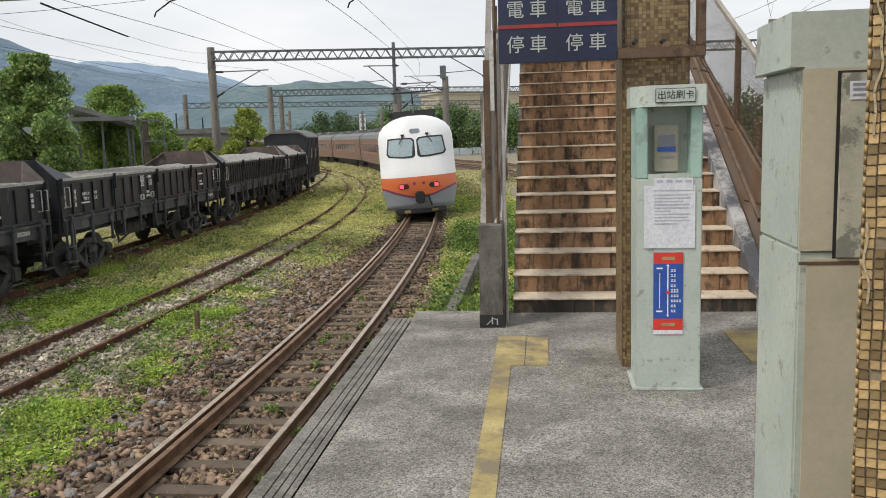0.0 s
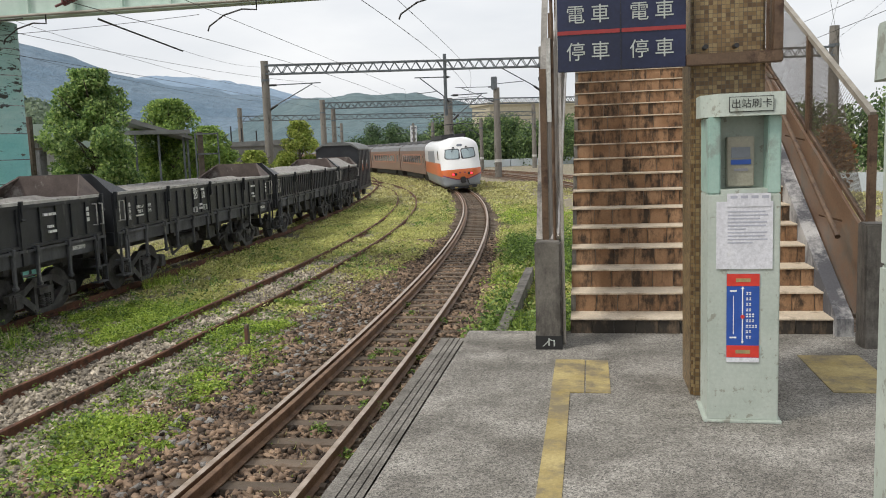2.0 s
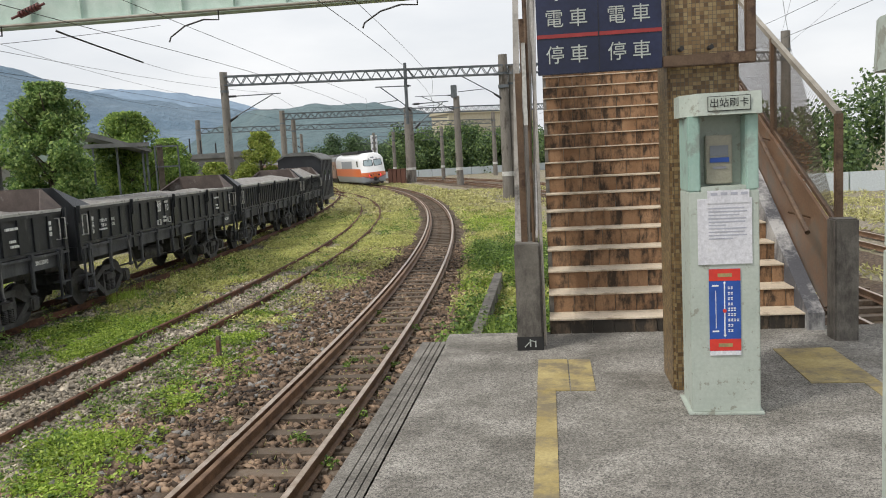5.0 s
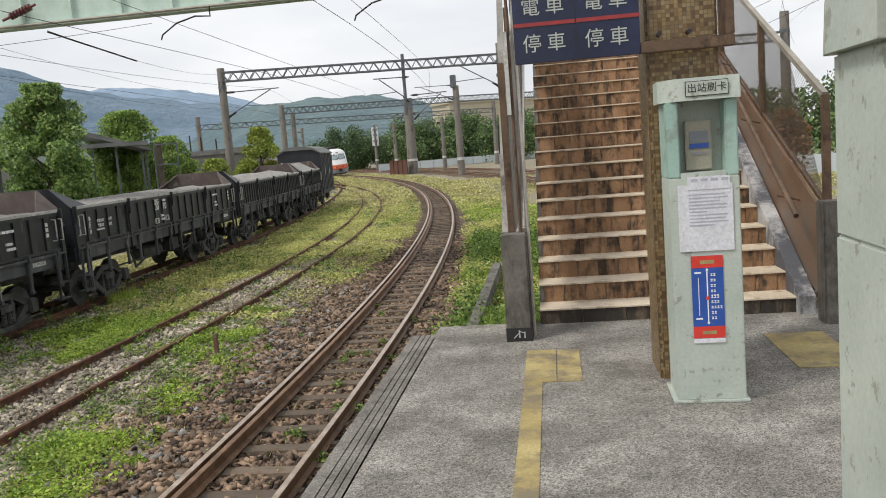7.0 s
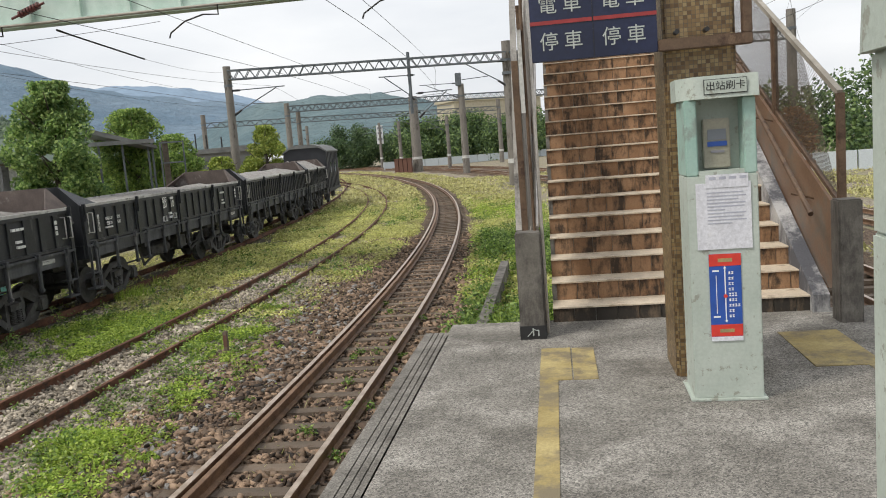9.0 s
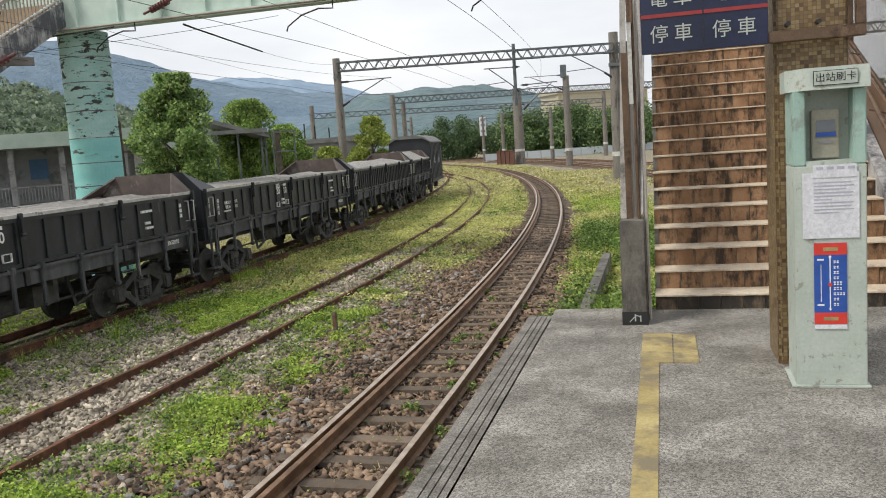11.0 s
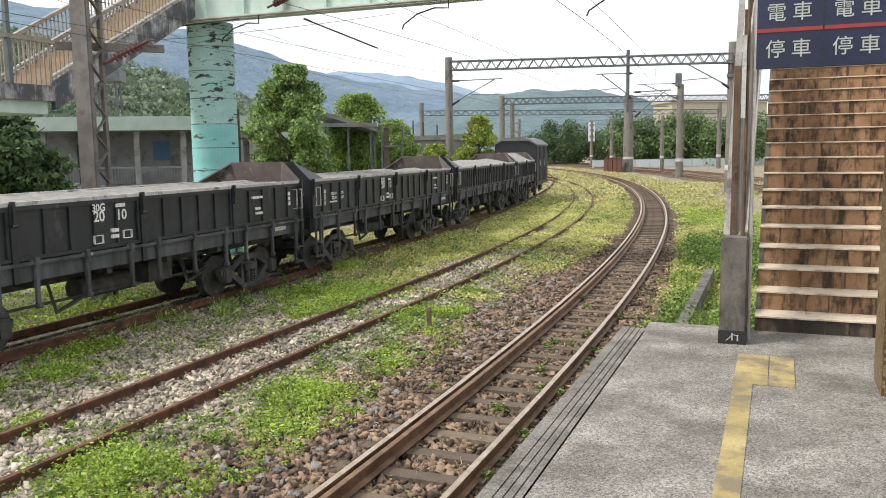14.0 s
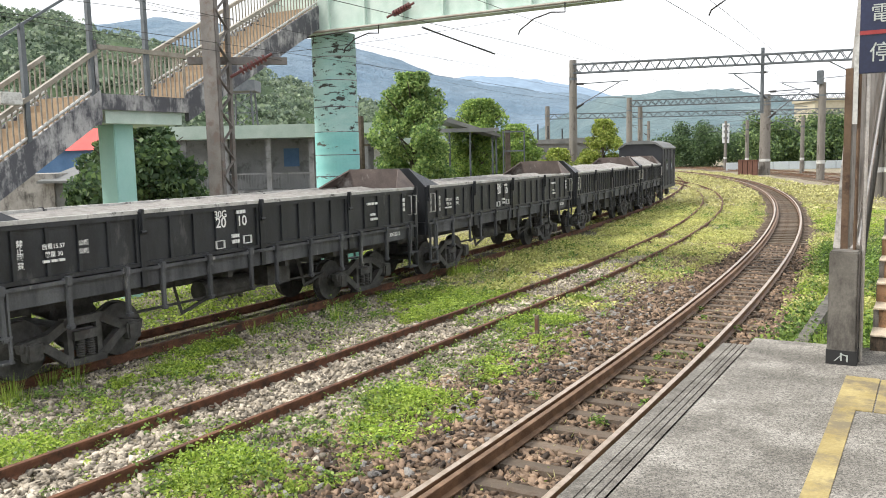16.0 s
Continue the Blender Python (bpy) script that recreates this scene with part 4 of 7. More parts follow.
    for y in (-1.6, 1.7):
        bar(bm, (0.55, y, 1.1), (0.65, y + 0.12, 0.42), 0.05)
        bar(bm, (0.65, y + 0.12, 0.45), (0.65, y + 0.75, 0.62), 0.045)
    bar(bm, (0.6, -2.5, 0.62), (0.6, 2.5, 0.62), 0.04)
    part("brake_gear", bm, M["gear"], w, "brake cylinder and rods under the floor")
    if heap:
        n, k = 26, 9
        rng = np.random.default_rng(5)
        ys, xs = np.linspace(-L + 0.1, L - 0.1, n), np.linspace(-W + 0.04, W - 0.04, k)
        gx, gy = np.meshgrid(xs, ys)
        gz = TOP - 0.05 + heap * np.clip(1 - np.abs(gx / W) ** 1.5, 0, 1) * np.clip((L - np.abs(gy)) / 1.3, 0, 1) + rng.normal(0, 0.025, gx.shape)
        i = np.arange(n * k).reshape(n, k)
        f = np.stack((i[:-1, :-1], i[:-1, 1:], i[1:, 1:], i[1:, :-1]), axis=-1).reshape(-1, 4)
        cloud("load", np.stack((gx, gy, gz), -1).reshape(-1, 3), f, M["gravelload"], "heap of pale grey ballast", "", "stuff", w)
    return w


def wagon_words(w, many=True):
    """White lettering on the side that faces the platform."""
    def put(text, size, y, z, out=1.1985):
        words(text, size, w, M["lettering"], pose(out, y, z, 90, 0, 90), "lettering", 0.001, "CENTER", 0.018 * size)
    put("30G", 0.17, -1.01, 2.115)
    put("20", 0.245, -1.01, 1.97)
    put("10", 0.245, -0.50, 1.965)
    put("30G2010", 0.12, 4.45, 1.265, 1.183)
    if many:
        for k, c in enumerate("禁止攀登"):
            put(c, 0.105, -4.72, 1.985 - 0.1 * k)
        put("自重15.57", 0.085, -4.22, 1.91)
        put("載重 30", 0.085, -4.22, 1.80)
        for z in (1.91, 1.79):
            put("公噸", 0.085, -3.74, z)
    # small rows of unreadable marks, and two empty card frames
    bm = B()
    for y, z, a, h in ((-0.65, 1.72, 0.17, 0.06), (-0.65, 1.62, 0.17, 0.06), (-0.5, 2.13, 0.24, 0.06), (3.6, 2.02, 0.4, 0.05), (3.6, 1.78, 0.18, 0.05), (3.65, 1.68, 0.26, 0.05), (4.85, 2.03, 0.1, 0.08), (4.85, 1.92, 0.1, 0.08), (4.85, 1.81, 0.1, 0.08), (-4.2, 1.71, 0.36, 0.035)):
        for k in range(3):
            box(bm, 1.158, 1.1985, y - a / 2 + a * k / 3, y - a / 2 + a * (k + 0.75) / 3, z - h / 2, z + h / 2)
    for y, z in ((-1.03, 1.60), (-0.36, 1.63)):
        for z0, z1, a, b in ((-0.07, -0.06, -0.1, 0.1), (0.06, 0.07, -0.1, 0.1), (-0.07, 0.07, -0.1, -0.09), (-0.07, 0.07, 0.09, 0.1)):
            box(bm, 1.158, 1.1985, y + a, y + b, z + z0, z + z1)
    part("marking", bm, M["lettering"], w, "small white painted markings")["kind"] = "stuff"


def caboose(m):
    c = thing("brake_van", "black closed brake van with a rounded roof", "brake van", m, "freight wagons on the yard track")
    L, W = 3.0, 1.2
    bm = B()
    prism(bm, [(-W, 0.95), (W, 0.95), (W, 3.15), (0.85, 3.42), (0.4, 3.54), (-0.4, 3.54), (-0.85, 3.42), (-W, 3.15)], -L, L, "y")
    part("body", bm, M["caboose"], c, "black planked body with a curved end")
    bm = B()
    prism(bm, [(W + 0.06, 3.12), (W + 0.06, 3.18), (0.87, 3.47), (0.4, 3.59), (-0.4, 3.59), (-0.87, 3.47), (-W - 0.06, 3.18), (-W - 0.06, 3.12), (-0.8, 3.39), (0.8, 3.39)], -L - 0.08, L + 0.08, "y")
    part("roof", bm, M["roofgrey"], c, "dark curved roof")
    bm = B()
    for k in range(9):
        y = -L + 0.15 + k * 0.7125
        box(bm, W, W + 0.03, y - 0.03, y + 0.03, 1.0, 3.1)
    box(bm, W, W + 0.05, -L, L, 0.82, 1.0)
    part("side_rib", bm, M["caboose"], c)
    for y in (-1.0, 1.2):
        part("window", box(B(), W + 0.002, W + 0.02, y - 0.3, y + 0.3, 1.9, 2.5), M["trainglass"], c)
    part("door", box(B(), W + 0.003, W + 0.025, 2.2, 2.8, 1.0, 2.75), M["caboose"], c)
    part("frame", box(B(), -0.9, 0.9, -L, L, 0.7, 0.95), M["gear"], c)
    for y in (-1.7, 1.7):
        for s in (-1, 1):
            o = part("wheel", wheel_bm(), M["gear"], c)
            o.matrix_basis = pose(s * 0.55, y, WHEEL_R, 0, 0, 0 if s > 0 else 180)
            o = part("axle_box", box(B(), -0.1, 0.1, -0.3, 0.3, 0.0, 0.35, 0.03), M["gear"], c)
            o.matrix_basis = pose(s * 0.88, y, 0.35)


wag_a = gondola(on(YARD, 11.8 - 8.0), "black bogie gondola wagon filled with pale dust, white lettering", True, 0.03)
wagon_words(wag_a)
wag_b = gondola(on(YARD, 23.05 - 8.0), "open black bogie gondola wagon filled level with pale dust, white lettering", True, 0.03)
wagon_words(wag_b)
wag_c = gondola(on(YARD, 34.4 - 8.0), "slatted black gondola wagon filled with pale ballast", True, 0.22, True)
wag_d = gondola(on(YARD, 43.5 - 8.0), "short black gondola wagon heaped with ballast next to the brake van", True, 0.45, True, 0.0, 3.2, 2)
caboose(on(YARD, 50.1 - 8.0))

# ---- things on the platform ----
def kiosk(m, label, text=True, cheek="kioskteal"):
    """A painted steel card-reader cabinet: lower body, niche with reader, chamfered header. Front faces -y, origin at the front left foot."""
    k = thing("card_kiosk", label, "card machine", m)
    w, d = 0.42, 0.38
    part("plinth", box(B(), -0.025, w + 0.02, -0.02, d + 0.02, 0, 0.018, 0.004), M["kiosk"], k, "pale base flange")
    part("body", box(B(), 0, w, 0, d, 0.015, 1.42, 0.006), M["kiosk"], k, "scuffed pale green steel cabinet")
    part("back_panel", box(B(), 0.005, w - 0.005, 0.16, d, 1.42, 1.885), M["kiosk"], k)
    for x0, x1 in ((0.0, 0.075), (w - 0.075, w)):
        part("side_cheek", box(B(), x0, x1, 0.004, d, 1.42, 1.885, 0.008), M[cheek], k, "painted cheek beside the niche")
    part("niche_floor", box(B(), 0.075, w - 0.075, 0.01, 0.16, 1.42, 1.45), M["kiosk"], k)
    bm = B()
    prism(bm, [(-0.03, 0.12), (0.06, -0.045), (w - 0.06 + 0.07, -0.045), (w + 0.03, 0.03), (w + 0.03, d), (-0.03, d)], 1.885, 2.02, "z")
    for v in bm.verts:
        if v.co.z > 1.95 and v.co.y < 0.2:
            v.co.y += 0.02
    part("header", bm, M["kiosk"], k, "pale green header box with chamfered corner")
    reader = part("reader", box(B(), 0.122, 0.283, 0.10, 0.165, 1.46, 1.765, 0.006), M["beige"], k, "beige card reader with a screen")
    part("screen", box(B(), 0.148, 0.258, 0.095, 0.101, 1.635, 1.70), M["screen"], reader)
    part("caption_bar", box(B(), 0.146, 0.262, 0.094, 0.101, 1.595, 1.625), M["blue"], reader)
    part("slot", box(B(), 0.165, 0.245, 0.094, 0.101, 1.555, 1.57), M["greyink"], reader)
    if text:
        plate = part("name_plate", box(B(), 0.115, 0.365, -0.0475, -0.041, 1.908, 1.998), M["ink"], k)
        part("plate_face", box(B(), 0.119, 0.361, -0.0505, -0.0473, 1.912, 1.994), M["kiosk"], plate)
        words("出站刷卡", 0.058, k, M["ink"], pose(0.24, -0.0515, 1.953, 90, 0, 0), "caption", 0.001)
        # notice sheet
        board = part("notice_board", box(B(), 0.05, 0.375, -0.008, -0.001, 0.965, 1.375), M["paper"], k, "white paper notice behind plastic")
        part("small_notice", box(B(), 0.11, 0.36, -0.0115, -0.0085, 1.345, 1.425), M["paper"], k, "small taped paper strip")
        for j in range(10):
            z = 1.315 - j * 0.021
            x1 = (0.33, 0.345, 0.30, 0.34, 0.335, 0.22, 0.34, 0.33, 0.345, 0.26)[j]
            part("notice_line", box(B(), 0.115, x1, -0.0095, -0.0085, z - (0.005 if j in (3, 4) else 0.0035), z + 0.0035), M["paleink"], board)
        for x in (0.13, 0.19, 0.25, 0.31):
            part("notice_mark", box(B(), x, x + 0.04, -0.0125, -0.0118, 1.395, 1.412), M["paleink"], board)
        # route poster
        po = part("route_poster", box(B(), 0.112, 0.302, -0.006, -0.001, 0.39, 0.935), M["blue"], k, "blue and red railway route poster")
        part("poster_band", box(B(), 0.112, 0.302, -0.0075, -0.0055, 0.86, 0.935), M["red"], po)
        part("poster_band", box(B(), 0.112, 0.302, -0.0075, -0.0055, 0.415, 0.49), M["red"], po)
        part("poster_foot", box(B(), 0.112, 0.302, -0.0075, -0.0055, 0.385, 0.413), M["paper"], po)
        bm = B()
        rod(bm, (0.205, -0.007, 0.515), (0.205, -0.007, 0.845), 0.004, 6)
        for z, s in ((0.858, 1), (0.502, -1)):
            prism(bm, [(0.195, z - s * 0.014), (0.215, z - s * 0.014), (0.205, z)], -0.0085, -0.0065, "y")
        box(bm, 0.150, 0.154, -0.0075, -0.0062, 0.56, 0.80)
        for j, wd in enumerate((0.04, 0.04, 0.04, 0.032, 0.055, 0.055, 0.07, 0.04, 0.036)):
            h = 0.011 if j != 4 else 0.015
            for g in range(round(wd / 0.018)):
                for dz in (-0.55, 0.45):
                    box(bm, 0.225 + g * 0.0175, 0.225 + g * 0.0175 + 0.0125, -0.0075, -0.0062, 0.815 - j * 0.034 + h * dz - h * 0.22, 0.815 - j * 0.034 + h * dz + h * 0.22)
                box(bm, 0.230 + g * 0.0175, 0.2335 + g * 0.0175, -0.0075, -0.0062, 0.815 - j * 0.034 - h * 0.8, 0.815 - j * 0.034 + h * 0.8)
        for x, z in ((0.13, 0.825), (0.13, 0.535)):
            box(bm, x, x + 0.04, -0.0075, -0.0062, z, z + 0.01)
        part("poster_print", bm, M["white"], po)
        part("station_mark", rod(B(), (0.205, -0.012, 0.67), (0.205, -0.006, 0.67), 0.012, 12), M["red"], po)
        for z in (0.885, 0.44):
            part("poster_caption", box(B(), 0.165, 0.25, -0.009, -0.0076, z, z + 0.022), M["yellow"], po)
    return k


kiosk(pose(0.818, 5.985, 0, 0, 0, -1.0), "pale green card machine cabinet with notice and route poster")
near = kiosk(pose(1.262, 3.00, 0, 0, 0, 180), "pale green painted steel cabinet beside a mosaic pillar", False, "kiosk")
part("rear_door", box(B(), 0.02, 0.40, 0.383, 0.389, 0.05, 1.40), M["tan"], near, "tan rear door")
part("rear_panel", box(B(), 0.0, 0.42, 0.381, 0.386, 1.42, 1.88), M["tan"], near)
# a near-black plate stands for the shade in the gap round the hatch
part("hatch_gap", box(B(), 0.008, 0.338, 0.3865, 0.3885, 1.395, 1.872), M["dark"], near, "dark plate standing for the shade in the gap round the hatch")
part("rear_hatch", box(B(), 0.014, 0.330, 0.388, 0.396, 1.402, 1.866, 0.002), M["hatch"], near, "scratched grey hatch plate")
label = part("hatch_label", box(B(), 0.235, 0.312, 0.3965, 0.398, 1.80, 1.845), M["paper"], near, "small worn paper label")
for z in (1.808, 1.822, 1.834):
    part("label_line", box(B(), 0.242, 0.305, 0.3982, 0.3988, z, z + 0.006), M["greyink"], label)
part("rear_seam", box(B(), 0.0, 0.42, 0.388, 0.3905, 1.384, 1.393), M["brownsteel"], near, "rusty seam")

# pillar with the stopping-place sign
pil = thing("mosaic_pillar", "square pillar clad in brown mosaic tiles", "pillar", kind="structure")
part("shaft", box(B(), 0.78, 1.25, 6.53, 7.05, -0.02, 6.0, 0.02), M["mosaic"], pil)
sg = thing("stop_sign", "navy blue hanging sign with white characters and a red line", "sign")
part("panel", box(B(), -0.085, 0.74, 6.44, 6.475, 2.230, 3.045, 0.004), M["signblue"], sg)
for x0, x1 in ((-0.085, 0.322), (0.332, 0.74)):
    part("red_line", box(B(), x0, x1, 6.435, 6.4405, 2.470, 2.495), M["signred"], sg)
part("seam", box(B(), 0.3255, 0.3285, 6.4365, 6.4405, 2.230, 3.045), M["dark"], sg)
for cx, num in ((0.115, "4"), (0.525, "8")):
    for dx, z, c in ((-0.08, 2.350, "停"), (0.08, 2.350, "車"), (-0.08, 2.590, "電"), (0.08, 2.590, "車"), (-0.08, 2.770, num), (0.08, 2.770, "輛")):
        words(c, 0.128 if c not in "48" else 0.19, sg, M["signwhite"], pose(cx + dx, 6.438, z, 90, 0, 0), "character", 0.002)
fr = thing("sign_bracket", "brown steel bracket frame round the pillar", "bracket")
bm = B()
box(bm, 0.74, 1.335, 6.42, 6.49, 2.230, 2.305, 0.006)
box(bm, 1.275, 1.335, 6.42, 6.49, 2.305, 3.6, 0.006)
part("front_bar", bm, M["brownsteel"], fr)
part("bolt", rod(B(), (1.05, 6.41, 2.345), (1.05, 6.50, 2.345), 0.016, 8), M["dark"], fr)
part("bolt", rod(B(), (0.86, 6.41, 2.345), (0.86, 6.50, 2.345), 0.016, 8), M["dark"], fr)

# the nearest pillar has its tiles laid one by one
npil = thing("near_mosaic_pillar", "square pillar clad in small brown and ochre mosaic tiles with cracks", "pillar", pose(0.757, 1.958, 0, 0, 0, -25), kind="structure")
PW, step = 0.46, 0.0185
part("shaft", box(B(), 0, PW, 0, PW, -0.02, 4.2, 0.004), M["grout"], npil)
tile_me = mesh_of("mosaic_tile", box(B(), -0.0081, 0.0081, -0.003, 0.003, -0.0081, 0.0081, 0.001), M["tile"])
trng = np.random.default_rng(11)
rest_v, rest_f = [], []
cube = np.array([(-1, -1, -1), (1, -1, -1), (1, 1, -1), (-1, 1, -1), (-1, -1, 1), (1, -1, 1), (1, 1, 1), (-1, 1, 1)], dtype=float)
cf = np.array([(0, 3, 2, 1), (4, 5, 6, 7), (0, 1, 5, 4), (1, 2, 6, 5), (2, 3, 7, 6), (3, 0, 4, 7)])
for side in range(2):
    for row in range(int(3.2 / step)):
        for col in range(int(PW / step)):
            if trng.random() < 0.025:
                continue
            z, u = 0.02 + step * (row + 0.5) + 0.002 * math.sin(col * 0.9), step * (col + 0.5) + 0.001 * math.sin(row * 0.7)
            wob = pose(0, -0.0015 - abs(trng.normal(0, 0.0008)), 0, trng.normal(0, 1.6), trng.normal(0, 1.6), trng.normal(0, 1.6))
            m = (pose(u, 0, z) if side == 0 else pose(0, u, z, 0, 0, -90)) @ wob
            if side == 0 and col < 5 and 1.03 < z < 2.05:
                piece("mosaic_tile", tile_me, npil, m)
            else:
                rest_f.append(cf + 8 * len(rest_v))
                rest_v.append(np.array([m @ Vector(p) for p in cube * (0.0081, 0.003, 0.0081)]))
tile_rest = surf("mosaic_tile_rest", (0.27, 0.175, 0.075), (0.42, 0.30, 0.14), 9, 90, 0.4, 0.15, isle=0.55)
cloud("tile_field", np.concatenate(rest_v), np.concatenate(rest_f), tile_rest, "brown and ochre mosaic tiles", "", "stuff", npil)
for x0, za, zb, ph in ((0.014, 1.72, 2.06, 0.3), (0.008, 1.42, 1.58, 1.7), (0.062, 1.62, 1.95, 2.6), (0.048, 1.50, 1.60, 4.0)):
    bm = B()
    pts = [Vector((x0 + 0.005 * math.sin(ph + z * 31) + 0.003 * math.sin(z * 83), -0.0062, z)) for z in np.arange(za, zb, 0.018)]
    for p, q in zip(pts, pts[1:]):
        bar(bm, p, q + Vector((0, 0, 0.002)), 0.006, 0.004)
    part("sealant_line", bm, M["tilefill"], npil, "pale wavy crack filler")

# small things by the track
stk = thing("track_stake", "short rusty marker stake beside the siding", "stake", pose(-5.55, 13.6, BED_Z))
part("post", box(B(), -0.035, 0.035, -0.035, 0.035, -0.1, 0.42, 0.008), M["sleeper"], stk)
part("mark", box(B(), -0.028, 0.028, -0.0385, -0.034, 0.16, 0.36), M["rustpanel"], stk)
kb = thing("drain_kerb", "low stained concrete drain kerb in weeds", "kerb", kind="structure")
part("near_wall", prism(B(), [(-1.32, 8.25), (-1.14, 8.25), (-1.20, 20.0), (-1.38, 20.0)], BED_Z - 0.1, -1.06, "z"), M["newel"], kb)

# ---- footbridge, far stairs and overhead line ----
def build_bridge():
    br = thing("footbridge", "pale green painted footbridge girder over the tracks, stained", "footbridge", kind="structure")
    bm = B()
    box(bm, -17.6, 3.2, 20.5, 20.62, 5.52, 6.75)
    box(bm, -17.6, 3.2, 20.36, 20.75, 5.42, 5.52)
    stiff = mesh_of("stiffener", box(B(), -0.03, 0.03, -0.05, 0.05, -0.54, 0.54), M["palegreen"])
    for k in range(15):
        piece("stiffener", stiff, br, pose(-15.2 + k * 1.3, 20.45, 6.06))
    part("front_girder", bm, M["palegreen"], br, "stained pale green side girder")
    part("rear_girder", box(B(), -17.6, 3.2, 22.9, 23.02, 6.15, 6.75), M["palegreen"], br)
    part("deck", box(B(), -17.6, 3.2, 20.62, 22.9, 6.05, 6.3), M["bridgeconc"], br)
    part("cable_duct", rod(B(), (-17, 20.30, 5.46), (-1.0, 20.30, 5.46), 0.035), M["stairrail"], br, "conduit along the girder")
    pr = thing("bridge_pier", "round bridge pier with peeling turquoise paint", "pier", kind="structure")
    part("lower_shaft", rod(B(), (-15.75, 21.35, BED_Z - 0.1), (-15.75, 21.35, 2.55), 0.68, 40), M["tealpaint"], pr, "turquoise painted lower shaft")
    part("upper_shaft", rod(B(), (-15.75, 21.35, 2.55), (-15.75, 21.35, 5.5), 0.672, 40), M["tealtop"], pr, "bleached peeling upper shaft")
    for z in (1.2, 1.85, 2.55, 3.3, 4.1, 4.8):
        part("joint_ring", rod(B(), (-15.75, 21.35, z - 0.012), (-15.75, 21.35, z + 0.012), 0.684, 40), M["bridgeconc"], pr)

    fs = thing("far_stairway", "old concrete footbridge stairs with beige railings and brown risers", "stairs", kind="structure")
    X0, X1 = -17.6, -15.6
    slim = mesh_of("baluster", box(B(), -0.014, 0.014, -0.014, 0.014, 0.08, 1.0), M["stairrail"])
    def flight(y0, z0, y1, z1):
        part("string", prism(B(), [(y0, z0 - 0.55), (y0, z0 + 0.12), (y1, z1 + 0.12), (y1, z1 - 0.55)], X1 - 0.14, X1, "x"), M["bridgeconc"], fs, "black-stained concrete string")
        part("string", prism(B(), [(y0, z0 - 0.55), (y0, z0 + 0.12), (y1, z1 + 0.12), (y1, z1 - 0.55)], X0, X0 + 0.14, "x"), M["bridgeconc"], fs)
        n = max(2, round((z1 - z0) / 0.17))
        for k in range(n):
            y, z = y0 + (y1 - y0) * k / n, z0 + (z1 - z0) * (k + 1) / n
            part("step", box(B(), X0 + 0.1, X1 - 0.13, y, y + (y1 - y0) / n + 0.04, z - 0.22, z), M["brick"], fs)
        for x in (X1 - 0.07, X0 + 0.07):
            m = round((y1 - y0) / 0.13)
            for k in range(m + 1):
                y, z = y0 + (y1 - y0) * k / m, z0 + (z1 - z0) * k / m
                piece("baluster", slim, fs, pose(x, y, z))
            part("top_rail", bar(B(), (x, y0, z0 + 0.98), (x, y1, z1 + 0.98), 0.12, 0.09), M["stairrail"], fs, "broad beige top rail")
            part("low_rail", rod(B(), (x, y0, z0 + 0.22), (x, y1, z1 + 0.22), 0.035), M["dirtywhite"], fs)
    flight(5.6, -1.4, 12.75, 3.25)
    part("landing", box(B(), X0, X1, 12.75, 15.25, 2.95, 3.30), M["bridgeconc"], fs, "stained landing slab")
    part("landing_beam", box(B(), X0 + 0.1, X1 - 0.1, 12.9, 15.1, 2.65, 2.95), M["palegreen"], fs)
    flight(15.25, 3.30, 20.9, 6.35)
    for k in range(18):
        piece("baluster", slim, fs, pose(X1 - 0.07, 12.9 + k * 0.135, 3.24))
    part("top_rail", bar(B(), (X1 - 0.07, 12.75, 4.32), (X1 - 0.07, 15.25, 4.32), 0.12, 0.10), M["stairrail"], fs)
    for y, z0, z1 in ((12.68, 2.6, 4.45), (12.6, 3.0, 5.9), (14.1, 3.3, 6.3), (11.0, 2.1, 4.6), (9.4, 1.2, 3.7)):
        part("post", box(B(), X1 - 0.12, X1 - 0.02, y - 0.05, y + 0.05, z0, z1), M["bridgeconc"] if y > 12.65 and y < 12.7 else M["steel"], fs)
    part("mesh_top_rail", bar(B(), (X1 - 0.07, 7.0, 2.0), (X1 - 0.07, 12.6, 5.6), 0.05), M["steel"], fs)
    part("lamp_box", box(B(), X1 + 0.0, X1 + 0.22, 10.3, 10.75, 2.95, 3.2, 0.02), M["dirtywhite"], fs, "pale box on the railing")
    part("column", box(B(), -16.6, -16.02, 13.35, 13.9, BED_Z - 0.1, 2.66, 0.02), M["cleanteal"], fs, "pale turquoise square column")


def truss(th, a, b, h=0.6, w=0.5, n=24):
    """A lattice gantry beam between two heads: four chords and zigzag lacing."""
    a, b = Vector(a), Vector(b)
    side = (b - a).cross(Vector((0, 0, 1))).normalized() * w / 2
    for s in (-1, 1):
        for z in (0, -h):
            o = Vector((0, 0, z)) + side * s
            part("chord", bar(B(), a + o, b + o, 0.09), M["steel"], th)
        bm = B()
        for k in range(n):
            p, q = a.lerp(b, k / n) + side * s, a.lerp(b, (k + 0.5) / n) + side * s
            r = a.lerp(b, (k + 1) / n) + side * s
            dn = Vector((0, 0, -h))
            bar(bm, p, q + dn, 0.05)
            bar(bm, q + dn, r, 0.05)
        part("lacing", bm, M["steel"], th, "zigzag lacing bars")["kind"] = "stuff"


